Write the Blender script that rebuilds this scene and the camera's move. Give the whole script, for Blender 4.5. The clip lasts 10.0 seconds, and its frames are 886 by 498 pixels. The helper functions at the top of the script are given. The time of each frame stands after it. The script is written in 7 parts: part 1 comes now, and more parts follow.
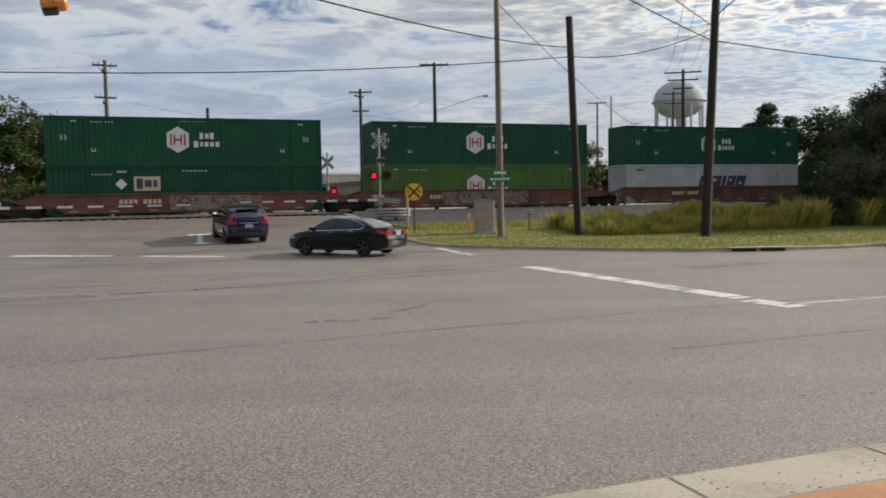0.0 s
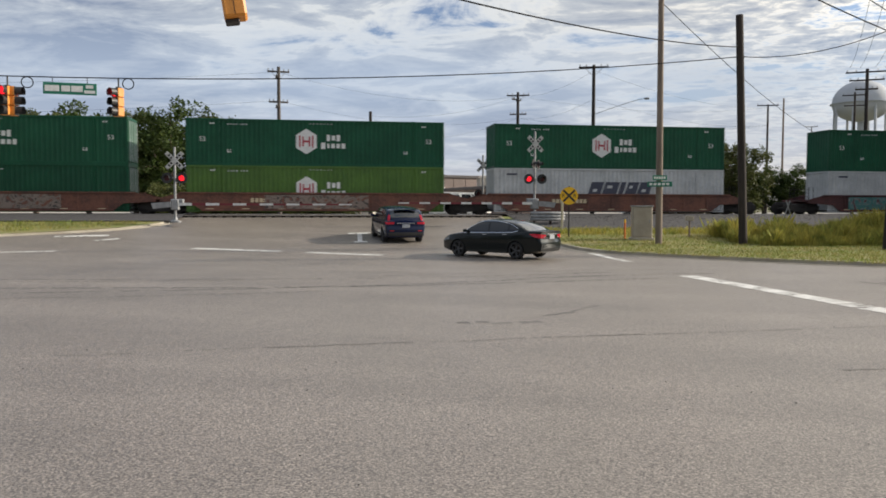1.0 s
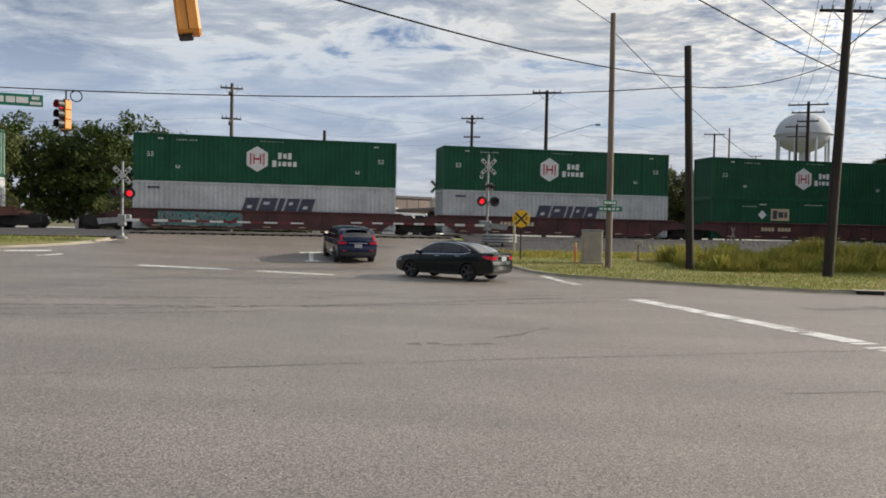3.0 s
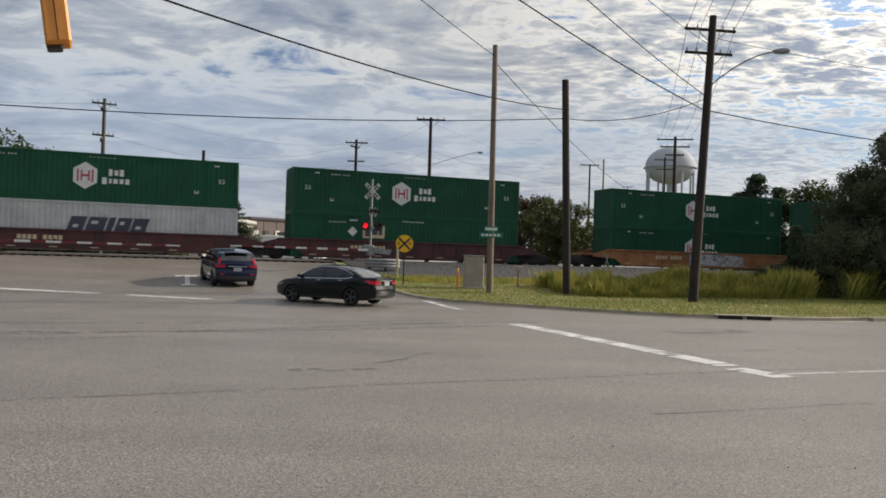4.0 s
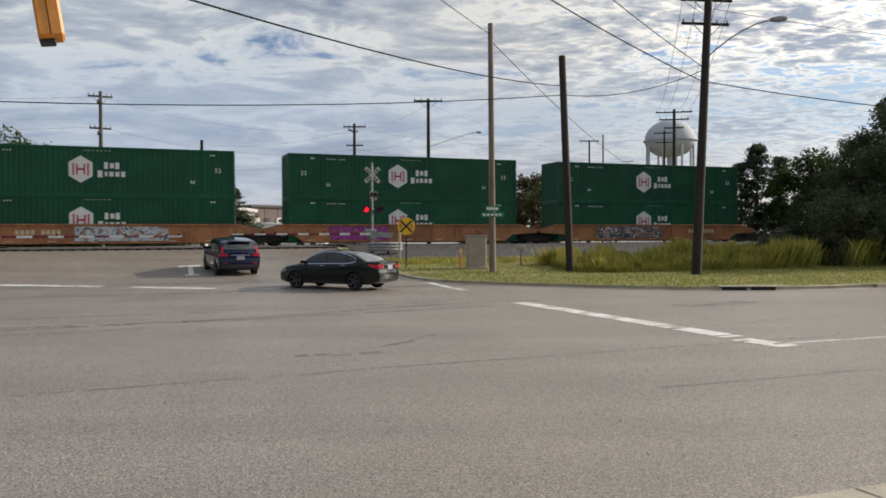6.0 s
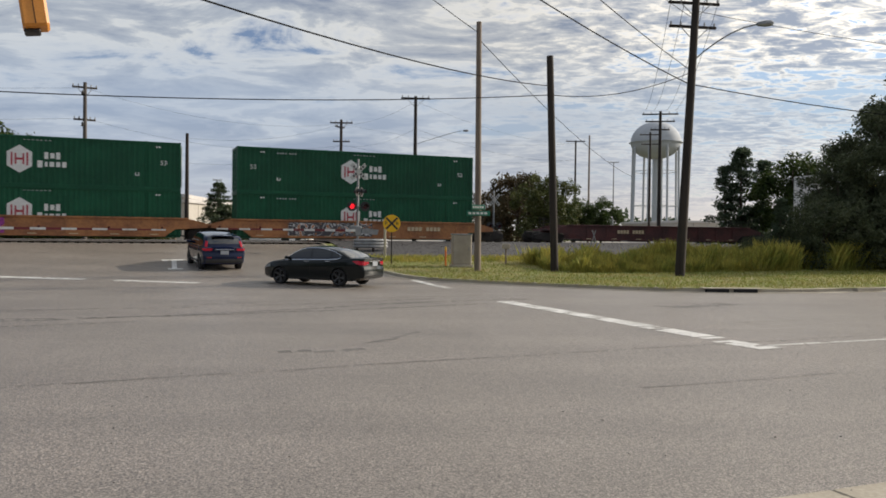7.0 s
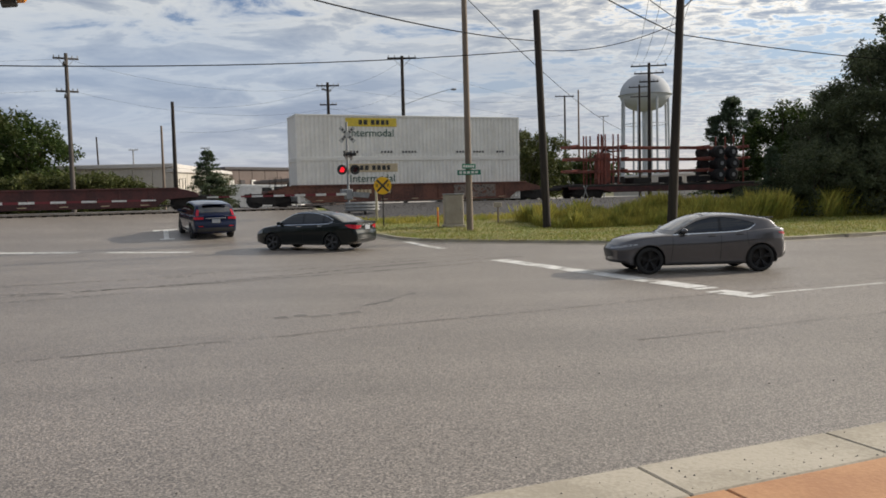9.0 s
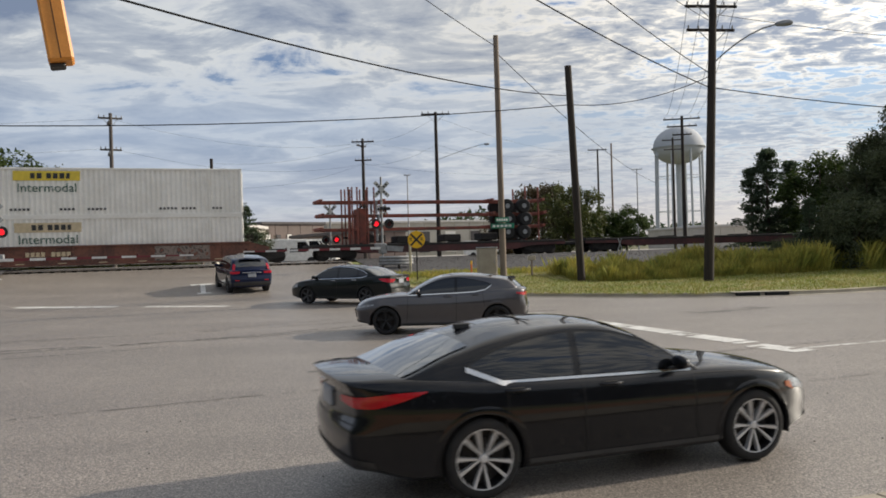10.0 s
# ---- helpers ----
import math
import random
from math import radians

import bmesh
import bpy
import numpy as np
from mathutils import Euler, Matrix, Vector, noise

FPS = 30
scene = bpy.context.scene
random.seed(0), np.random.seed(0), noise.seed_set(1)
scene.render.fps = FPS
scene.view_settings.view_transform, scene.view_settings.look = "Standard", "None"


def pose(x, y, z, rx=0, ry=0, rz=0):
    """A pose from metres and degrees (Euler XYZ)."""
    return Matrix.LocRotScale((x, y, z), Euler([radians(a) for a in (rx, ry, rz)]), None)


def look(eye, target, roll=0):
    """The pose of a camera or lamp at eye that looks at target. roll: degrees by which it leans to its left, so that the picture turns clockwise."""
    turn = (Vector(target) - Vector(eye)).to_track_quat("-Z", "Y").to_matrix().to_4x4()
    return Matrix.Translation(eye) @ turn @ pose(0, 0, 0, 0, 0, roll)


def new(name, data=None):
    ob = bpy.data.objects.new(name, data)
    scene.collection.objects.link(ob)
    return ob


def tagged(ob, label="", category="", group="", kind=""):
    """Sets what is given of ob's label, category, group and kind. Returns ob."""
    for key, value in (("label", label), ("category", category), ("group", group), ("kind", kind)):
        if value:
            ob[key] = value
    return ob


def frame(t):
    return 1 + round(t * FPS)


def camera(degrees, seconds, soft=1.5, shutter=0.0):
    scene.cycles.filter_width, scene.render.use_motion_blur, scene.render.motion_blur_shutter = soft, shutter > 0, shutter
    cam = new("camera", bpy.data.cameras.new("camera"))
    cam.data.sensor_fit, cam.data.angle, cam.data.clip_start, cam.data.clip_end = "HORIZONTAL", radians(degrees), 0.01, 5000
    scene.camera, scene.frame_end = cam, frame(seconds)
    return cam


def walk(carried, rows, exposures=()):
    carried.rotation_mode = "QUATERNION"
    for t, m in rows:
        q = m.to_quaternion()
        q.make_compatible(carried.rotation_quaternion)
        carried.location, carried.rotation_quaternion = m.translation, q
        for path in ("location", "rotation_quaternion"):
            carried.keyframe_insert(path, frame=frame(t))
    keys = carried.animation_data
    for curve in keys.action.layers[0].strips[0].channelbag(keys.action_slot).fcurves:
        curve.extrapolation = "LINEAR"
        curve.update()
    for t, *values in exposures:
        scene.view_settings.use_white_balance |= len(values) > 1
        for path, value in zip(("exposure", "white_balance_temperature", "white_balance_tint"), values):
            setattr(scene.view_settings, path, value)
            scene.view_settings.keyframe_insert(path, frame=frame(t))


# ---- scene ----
# ---- camera: a standing eye that pans and tilts ----
EYE = (0.0, 0.0, 2.05)
VIEW = (  # seconds, yaw, pitch, roll
    (0.0, 0.66, -3.39, -1.04), (0.1, 3.52, -4.07, -0.80), (0.2, 6.76, -4.69, -0.56), (0.3, 9.81, -4.84, -0.33), (0.4, 12.32, -4.86, -0.09),
    (0.5, 14.27, -4.53, 0.15), (0.6, 15.00, -3.61, 0.14), (0.7, 14.86, -2.97, 0.14), (0.8, 14.09, -2.81, 0.13), (0.9, 12.64, -2.97, 0.13),
    (1.0, 11.61, -3.08, 0.12), (1.2, 10.15, -2.97, 0.14), (1.3, 9.95, -3.10, 0.14), (1.5, 9.89, -4.04, 0.16), (1.7, 9.32, -5.65, 0.34),
    (1.8, 8.85, -6.02, 0.44), (2.0, 8.88, -5.70, 0.62), (2.2, 9.17, -5.23, 0.97), (3.3, 6.66, -0.28, 1.08), (3.5, 3.95, 0.26, 1.10),
    (3.7, 1.66, 0.51, 1.37), (3.9, 0.24, 0.47, 1.64), (4.0, -0.10, 0.44, 1.77), (4.2, 0.11, 0.16, 1.91), (4.5, 1.37, -0.19, 2.13),
    (4.7, 2.32, -0.40, 1.77), (4.9, 2.97, -0.58, 1.42), (5.0, 3.18, -0.73, 1.24), (5.2, 3.14, -1.02, 0.74), (5.5, 2.39, -1.15, 0.00),
    (5.7, 1.47, -1.02, -0.10), (5.9, 0.50, -0.98, -0.20), (6.0, 0.04, -0.90, -0.25), (7.5, -1.13, -1.42, 0.65), (7.7, -1.06, -1.71, 0.47),
    (8.0, -0.98, -2.32, 0.20), (8.2, -0.99, -2.68, -0.06), (8.5, -1.29, -3.31, -0.46), (8.7, -1.45, -3.70, -0.83), (9.0, -1.53, -3.89, -1.38),
    (9.2, -1.17, -3.25, -1.45), (9.3, -0.94, -2.89, -1.48), (9.5, -0.44, -1.88, -1.55), (9.7, 0.14, -0.92, -1.58), (10.0, 0.78, 0.01, -1.63))
cam = camera(58.02, 10.0, soft=1.7, shutter=0.1)
walk(cam, [(t, pose(*EYE, 90 + p, 0, y) @ pose(0, 0, 0, 0, 0, r)) for t, y, p, r in VIEW], exposures=[(0.0, 0.0), (0.5, 0.22), (1.0, 0.22), (2.2, 0.28), (3.5, 0.02), (4.0, -0.05), (4.5, -0.08), (5.0, 0.04), (5.7, 0.1), (6.2, 0.03), (7.5, 0.0), (8.0, -0.06), (9.0, 0.0), (9.5, 0.28), (10.0, 0.05)])

# ---- the plan: s runs along the track and the main road, q across them ----
TURN = 20.5
CU, SU = math.cos(radians(TURN)), math.sin(radians(TURN))


def W(s, q, z=0.0):
    """World place of a plan point."""
    return (s * CU - q * SU, s * SU + q * CU, z)


def plan(s, q, z=0.0, turn=0.0):
    """Pose at a plan point, turned from the track's direction."""
    return pose(*W(s, q, z), 0, 0, TURN + turn)


def rise(q):
    """Height of the road and verge: flat, then a ramp up to the crossing, then level land."""
    if q < 50.5:
        return 1.4 * max(0.0, (q - 29.0) / 21.5) ** 2.2
    return 1.4 - 0.5 * min(1.0, max(0.0, (q - 55.5) / 5.0))


def azi(az, dist, z=0.0):
    """World place at an azimuth (degrees right of north) and distance from the camera."""
    return (dist * math.sin(radians(az)), dist * math.cos(radians(az)), z)


def height(el, dist):
    return EYE[2] + dist * math.tan(radians(el))


# ---- world and sun ----
SUN_AZ, SUN_EL = 68.0, 24.0
world = bpy.data.worlds.new("sky")
scene.world = world
world.use_nodes = True


def sky_nodes():
    nt = world.node_tree
    N, L = nt.nodes, nt.links
    N.clear()
    out, bg = N.new("ShaderNodeOutputWorld"), N.new("ShaderNodeBackground")
    sky = N.new("ShaderNodeTexSky")
    sky.sky_type = "NISHITA"
    sky.sun_disc = False
    sky.sun_elevation, sky.sun_rotation = radians(SUN_EL), radians(SUN_AZ)
    sky.air_density, sky.dust_density, sky.ozone_density = 1.0, 1.2, 1.5
    tc = N.new("ShaderNodeTexCoord")
    sep = N.new("ShaderNodeSeparateXYZ")
    L.new(tc.outputs["Generated"], sep.inputs[0])

    def m(op, a, b=0.0, c=0.0):
        n = N.new("ShaderNodeMath")
        n.operation = op
        for k, v in enumerate((a, b, c)):
            if isinstance(v, (int, float)):
                n.inputs[k].default_value = v
            else:
                L.new(v, n.inputs[k])
        return n.outputs[0]

    zz = m("MAXIMUM", sep.outputs[2], 0.0)
    inv = m("DIVIDE", 1.0, m("ADD", zz, 0.10))
    comb = N.new("ShaderNodeCombineXYZ")
    L.new(m("MULTIPLY", sep.outputs[0], inv), comb.inputs[0])
    L.new(m("MULTIPLY", sep.outputs[1], inv), comb.inputs[1])

    def cloud(scale, detail, rough, sx, sy, turn, dist=0.0):
        mp = N.new("ShaderNodeMapping")
        mp.inputs["Rotation"].default_value = (0, 0, radians(turn))
        mp.inputs["Scale"].default_value = (sx, sy, 1)
        L.new(comb.outputs[0], mp.inputs[0])
        t = N.new("ShaderNodeTexNoise")
        t.inputs["Scale"].default_value, t.inputs["Detail"].default_value = scale, detail
        t.inputs["Roughness"].default_value, t.inputs["Distortion"].default_value = rough, dist
        L.new(mp.outputs[0], t.inputs["Vector"])
        return t.outputs["Fac"]

    def ramp(fac, stops):
        r = N.new("ShaderNodeValToRGB")
        el = r.color_ramp.elements
        while len(el) < len(stops):
            el.new(0.5)
        for e, (p, c) in zip(el, stops):
            e.position, e.color = p, (*c, 1)
        L.new(fac, r.inputs[0])
        return r.outputs[0]

    big = cloud(0.55, 2.0, 0.5, 1.0, 1.0, 20)
    puffs = cloud(1.9, 7.0, 0.60, 1.0, 1.2, 25, 0.5)
    # broken sheet of altocumulus: cover, then brightness within it
    right = m("MULTIPLY_ADD", sep.outputs[0], -0.07, 0.0)
    fine = cloud(9.0, 5.0, 0.62, 1.0, 1.5, 25, 0.4)
    # the sheet is smooth in the west and breaks into small puffs towards the east
    east = ramp(sep.outputs[0], [(0.0, (0.10, 0.10, 0.10)), (0.42, (1.0, 1.0, 1.0))])
    mid = m("ADD", m("MULTIPLY_ADD", puffs, 0.72, 0.10), m("MULTIPLY", m("ADD", fine, -0.5), east))
    cover = m("ADD", mid, m("ADD", m("MULTIPLY", big, 0.42), right))
    mask = ramp(cover, [(0.53, (0.12, 0.12, 0.12)), (0.63, (1, 1, 1))])
    body = ramp(cover, [(0.56, (CLOUD_HI)), (0.665, CLOUD_MID), (0.78, CLOUD_LO)])
    mix = N.new("ShaderNodeMix")
    mix.data_type = "RGBA"
    L.new(mask, mix.inputs["Factor"])
    skyb = N.new("ShaderNodeMix")
    skyb.data_type, skyb.blend_type = "RGBA", "MULTIPLY"
    skyb.inputs["Factor"].default_value = 1.0
    L.new(sky.outputs[0], skyb.inputs[6])
    skyb.inputs[7].default_value = (*SKY_TINT, 1)
    L.new(skyb.outputs[2], mix.inputs[6])
    L.new(body, mix.inputs[7])
    # smooth pale blue veil low down, thicker where the sheet is thin
    low = ramp(zz, [(0.03, (0.80, 0.80, 0.80)), (0.155, (0.80, 0.80, 0.80)), (0.225, (0, 0, 0))])
    veil = N.new("ShaderNodeMix")
    veil.data_type = "RGBA"
    thick = ramp(big, [(0.35, (1, 1, 1)), (0.62, (0.55, 0.55, 0.55))])
    L.new(m("MULTIPLY", low, thick), veil.inputs["Factor"])
    L.new(mix.outputs[2], veil.inputs[6])
    L.new(ramp(sep.outputs[0], [(0.0, VEIL_W), (0.45, VEIL_E)]), veil.inputs[7])
    # pale haze towards the horizon
    haze = ramp(zz, [(0.0, (1, 1, 1)), (0.06, (0.30, 0.30, 0.30)), (0.13, (0, 0, 0))])
    mix2 = N.new("ShaderNodeMix")
    mix2.data_type = "RGBA"
    L.new(m("MULTIPLY", haze, 0.75), mix2.inputs["Factor"])
    L.new(veil.outputs[2], mix2.inputs[6])
    mix2.inputs[7].default_value = (*HAZE, 1)
    # brighter and warmer towards the sun
    dot = N.new("ShaderNodeVectorMath")
    dot.operation = "DOT_PRODUCT"
    L.new(tc.outputs["Generated"], dot.inputs[0])
    dot.inputs[1].default_value = (math.sin(radians(SUN_AZ)) * 0.91, math.cos(radians(SUN_AZ)) * 0.91, 0.41)
    near = ramp(dot.outputs["Value"], [(0.25, (0.94, 0.98, 1.02)), (0.50, (1.10, 1.08, 1.04)), (0.76, (1.80, 1.68, 1.50)), (0.95, (2.3, 2.1, 1.8))])
    glow = N.new("ShaderNodeMix")
    glow.data_type, glow.blend_type = "RGBA", "MULTIPLY"
    glow.inputs["Factor"].default_value = 1.0
    L.new(mix2.outputs[2], glow.inputs[6])
    L.new(near, glow.inputs[7])
    L.new(glow.outputs[2], bg.inputs[0])
    bg.inputs[1].default_value = SKY_STRENGTH
    L.new(bg.outputs[0], out.inputs[0])


SKY_STRENGTH = 0.101
CLOUD_HI, CLOUD_MID, CLOUD_LO = (10.4, 9.9, 8.9), (4.7, 4.95, 5.35), (2.1, 2.55, 3.5)
SKY_TINT = (0.38, 0.57, 0.83)
HAZE = (6.1, 5.5, 5.2)
VEIL_W, VEIL_E = (4.4, 5.05, 6.1), (2.45, 3.2, 4.4)
sky_nodes()

sun = new("sun", bpy.data.lights.new("sun", "SUN"))
sun.data.energy, sun.data.angle, sun.data.color = 4.5, radians(1.5), (1.0, 0.90, 0.76)
sun.matrix_world = look((0, 0, 50), (-math.sin(radians(SUN_AZ)) * 50, -math.cos(radians(SUN_AZ)) * 50, 50 - 50 * math.tan(radians(SUN_EL))))


# ---- materials ----
def mat(name, a, b=None, rough=0.6, metal=0.0, scale=3.0, bump=0.0, fine=40.0, mix=0.5, emit=None, spec=0.5, coat=0.0, perobj=0.0, stretch=(1, 1, 1)):
    """Two colours mixed by coarse and fine noise at real-world size, with a fine relief."""
    mt = bpy.data.materials.new(name)
    mt.use_nodes = True
    nt = mt.node_tree
    N, L = nt.nodes, nt.links
    p = N["Principled BSDF"]
    p.inputs["Roughness"].default_value, p.inputs["Metallic"].default_value = rough, metal
    p.inputs["Specular IOR Level"].default_value = spec
    p.inputs["Coat Weight"].default_value, p.inputs["Coat Roughness"].default_value = coat, 0.04
    b = b or tuple(c * 0.82 for c in a)
    tc = N.new("ShaderNodeTexCoord")
    mp = N.new("ShaderNodeMapping")
    mp.inputs["Scale"].default_value = stretch
    L.new(tc.outputs["Object"], mp.inputs[0])
    n1, n2 = N.new("ShaderNodeTexNoise"), N.new("ShaderNodeTexNoise")
    n1.inputs["Scale"].default_value, n1.inputs["Detail"].default_value = scale, 4
    n2.inputs["Scale"].default_value, n2.inputs["Detail"].default_value = fine, 3
    L.new(mp.outputs[0], n1.inputs["Vector"])
    L.new(mp.outputs[0], n2.inputs["Vector"])
    add = N.new("ShaderNodeMath")
    add.operation = "MULTIPLY_ADD"
    L.new(n2.outputs["Fac"], add.inputs[0])
    add.inputs[1].default_value = mix
    half = N.new("ShaderNodeMath")
    half.operation = "MULTIPLY_ADD"
    L.new(n1.outputs["Fac"], half.inputs[0])
    half.inputs[1].default_value, half.inputs[2].default_value = 1.0, -0.5 * mix
    L.new(half.outputs[0], add.inputs[2])
    ramp = N.new("ShaderNodeValToRGB")
    ramp.color_ramp.elements[0].position, ramp.color_ramp.elements[0].color = 0.34, (*b, 1)
    ramp.color_ramp.elements[1].position, ramp.color_ramp.elements[1].color = 0.66, (*a, 1)
    L.new(add.outputs[0], ramp.inputs[0])
    col = ramp.outputs[0]
    if perobj:
        oi = N.new("ShaderNodeObjectInfo")
        hsv = N.new("ShaderNodeHueSaturation")
        mr = N.new("ShaderNodeMapRange")
        mr.inputs[3].default_value, mr.inputs[4].default_value = 1 - perobj, 1 + perobj
        L.new(oi.outputs["Random"], mr.inputs[0])
        L.new(mr.outputs[0], hsv.inputs["Value"])
        L.new(col, hsv.inputs["Color"])
        col = hsv.outputs[0]
    L.new(col, p.inputs["Base Color"])
    if bump:
        bp = N.new("ShaderNodeBump")
        bp.inputs["Strength"].default_value, bp.inputs["Distance"].default_value = bump, 0.01
        L.new(n2.outputs["Fac"], bp.inputs["Height"])
        L.new(bp.outputs[0], p.inputs["Normal"])
    if emit:
        p.inputs["Emission Color"].default_value, p.inputs["Emission Strength"].default_value = (*emit[0], 1), emit[1]
    return mt


def leafmat(name, a, b):
    """Leaves: colour by clump, a little light through them."""
    mt = mat(name, a, b, rough=0.6, scale=0.9, fine=6.0, mix=0.9, spec=0.25)
    N, L = mt.node_tree.nodes, mt.node_tree.links
    p, ramp = N["Principled BSDF"], [n for n in N if n.type == "VALTORGB"][0]
    geo, hsv, mr = N.new("ShaderNodeNewGeometry"), N.new("ShaderNodeHueSaturation"), N.new("ShaderNodeMapRange")
    mr.inputs[3].default_value, mr.inputs[4].default_value = 0.65, 1.35
    L.new(geo.outputs["Random Per Island"], mr.inputs[0])
    L.new(mr.outputs[0], hsv.inputs["Value"])
    L.new(ramp.outputs[0], hsv.inputs["Color"])
    L.new(hsv.outputs[0], p.inputs["Base Color"])
    tr, ms = N.new("ShaderNodeBsdfTranslucent"), N.new("ShaderNodeMixShader")
    L.new(hsv.outputs[0], tr.inputs[0])
    ms.inputs[0].default_value = 0.3
    L.new(p.outputs[0], ms.inputs[1])
    L.new(tr.outputs[0], ms.inputs[2])
    L.new(ms.outputs[0], N["Material Output"].inputs[0])
    return mt


def asphalt_mat():
    """Old grey asphalt: speckled stone, tyre-polished bands along the road, patches and stains."""
    mt = bpy.data.materials.new("asphalt")
    mt.use_nodes = True
    N, L = mt.node_tree.nodes, mt.node_tree.links
    p = N["Principled BSDF"]
    tc = N.new("ShaderNodeTexCoord")

    def noise(scale, detail, stretch=(1, 1, 1), rough=0.55, turn=0.0):
        mp, t = N.new("ShaderNodeMapping"), N.new("ShaderNodeTexNoise")
        mp.inputs["Scale"].default_value = stretch
        mp.inputs["Rotation"].default_value = (0, 0, radians(turn))
        L.new(tc.outputs["Object"], mp.inputs[0])
        L.new(mp.outputs[0], t.inputs["Vector"])
        t.inputs["Scale"].default_value, t.inputs["Detail"].default_value, t.inputs["Roughness"].default_value = scale, detail, rough
        return t.outputs["Fac"]

    def ramp(fac, lo, hi, a, b):
        r = N.new("ShaderNodeMapRange")
        r.inputs[1].default_value, r.inputs[2].default_value, r.inputs[3].default_value, r.inputs[4].default_value = lo, hi, a, b
        L.new(fac, r.inputs[0])
        return r.outputs[0]

    def mul(a, b):
        n = N.new("ShaderNodeMath")
        n.operation = "MULTIPLY"
        L.new(a, n.inputs[0])
        L.new(b, n.inputs[1])
        return n.outputs[0]

    speck = noise(48, 3.0, rough=0.85)
    stones = N.new("ShaderNodeTexVoronoi")
    stones.inputs["Scale"].default_value = 58
    L.new(tc.outputs["Object"], stones.inputs["Vector"])
    tone = N.new("ShaderNodeSeparateColor")
    L.new(stones.outputs["Color"], tone.inputs[0])
    v = mul(ramp(speck, 0.40, 0.60, 0.42, 1.58), ramp(noise(0.35, 4), 0.3, 0.7, 0.90, 1.10))
    v = mul(v, ramp(tone.outputs[0], 0.0, 1.0, 0.48, 1.52))
    v = mul(v, ramp(noise(0.5, 3, (0.09, 1.0, 1)), 0.35, 0.65, 0.90, 1.08))
    v = mul(v, ramp(noise(1.6, 5, (0.5, 1.2, 1), 0.65), 0.22, 0.36, 0.86, 1.0))
    v = mul(v, ramp(noise(160, 1.0), 0.68, 0.80, 1.0, 1.9))
    rgb = N.new("ShaderNodeMix")
    rgb.data_type, rgb.blend_type = "RGBA", "MULTIPLY"
    rgb.inputs["Factor"].default_value = 1.0
    rgb.inputs[6].default_value = (*ASPHALT, 1)
    cc = N.new("ShaderNodeCombineColor")
    for k in range(3):
        L.new(v, cc.inputs[k])
    L.new(cc.outputs[0], rgb.inputs[7])
    L.new(rgb.outputs[2], p.inputs["Base Color"])
    p.inputs["Roughness"].default_value = 0.47
    p.inputs["Specular IOR Level"].default_value = 0.75
    bp = N.new("ShaderNodeBump")
    bp.inputs["Strength"].default_value, bp.inputs["Distance"].default_value = 0.45, 0.006
    L.new(speck, bp.inputs["Height"])
    L.new(bp.outputs[0], p.inputs["Normal"])
    return mt


ASPHALT = (0.208, 0.181, 0.156)
M_ASPHALT = asphalt_mat()
M_ROADDARK = mat("road_dark", (0.135, 0.125, 0.116), (0.20, 0.185, 0.17), rough=0.65, scale=1.2, fine=9, mix=0.9)
M_PAINT = mat("road_paint", (0.74, 0.73, 0.70), (0.48, 0.47, 0.44), rough=0.7, scale=1.3, fine=14, mix=0.9)
M_PAINT_OLD = mat("worn_paint", (0.42, 0.40, 0.36), (0.20, 0.19, 0.18), rough=0.75, scale=2.0, fine=14, mix=1.0)
M_CONC = mat("concrete", (0.46, 0.41, 0.33), (0.34, 0.30, 0.235), rough=0.85, scale=1.2, bump=0.4, fine=30, mix=0.7)
M_CLAY = mat("clay_paving", (0.50, 0.27, 0.135), (0.40, 0.20, 0.10), rough=0.85, scale=1.5, bump=0.4, fine=30)
M_GROUND = mat("field", (0.10, 0.115, 0.04), (0.15, 0.125, 0.07), rough=0.95, scale=0.25, bump=0.6, fine=8, mix=0.9)
M_GRASS = mat("mown_grass", (0.17, 0.195, 0.05), (0.25, 0.21, 0.085), rough=0.9, scale=0.5, bump=0.8, fine=18, mix=0.9)
M_BLADE = leafmat("grass_blade", (0.19, 0.24, 0.045), (0.30, 0.26, 0.08))
M_WEED = leafmat("tall_weed", (0.24, 0.26, 0.055), (0.44, 0.37, 0.08))
M_BALLAST = mat("ballast", (0.075, 0.072, 0.074), (0.045, 0.043, 0.045), rough=0.9, scale=5.0, bump=1.0, fine=22, mix=1.0)
M_STEEL = mat("galvanised", (0.33, 0.335, 0.34), (0.23, 0.235, 0.24), rough=0.55, metal=0.4, scale=4)
M_BUCK = mat("weathered_white_board", (0.52, 0.52, 0.50), (0.34, 0.34, 0.33), rough=0.6, scale=5)
M_RAIL = mat("rail_steel", (0.55, 0.53, 0.50), (0.30, 0.22, 0.16), rough=0.3, metal=0.9, scale=6)
M_WOODP = mat("creosoted_pole", (0.042, 0.032, 0.026), (0.022, 0.017, 0.015), rough=0.9, scale=5, bump=0.7, fine=30, stretch=(1, 1, 0.06))
M_WOODK = mat("grey_dark_pole", (0.115, 0.10, 0.088), (0.07, 0.06, 0.055), rough=0.9, scale=5, bump=0.7, fine=30, stretch=(1, 1, 0.06))
M_WOODG = mat("weathered_pole", (0.24, 0.19, 0.15), (0.15, 0.115, 0.09), rough=0.85, scale=5, bump=0.7, fine=30, stretch=(1, 1, 0.06))
M_WIRE = mat("cable", (0.008, 0.008, 0.009), rough=0.9, spec=0.1)
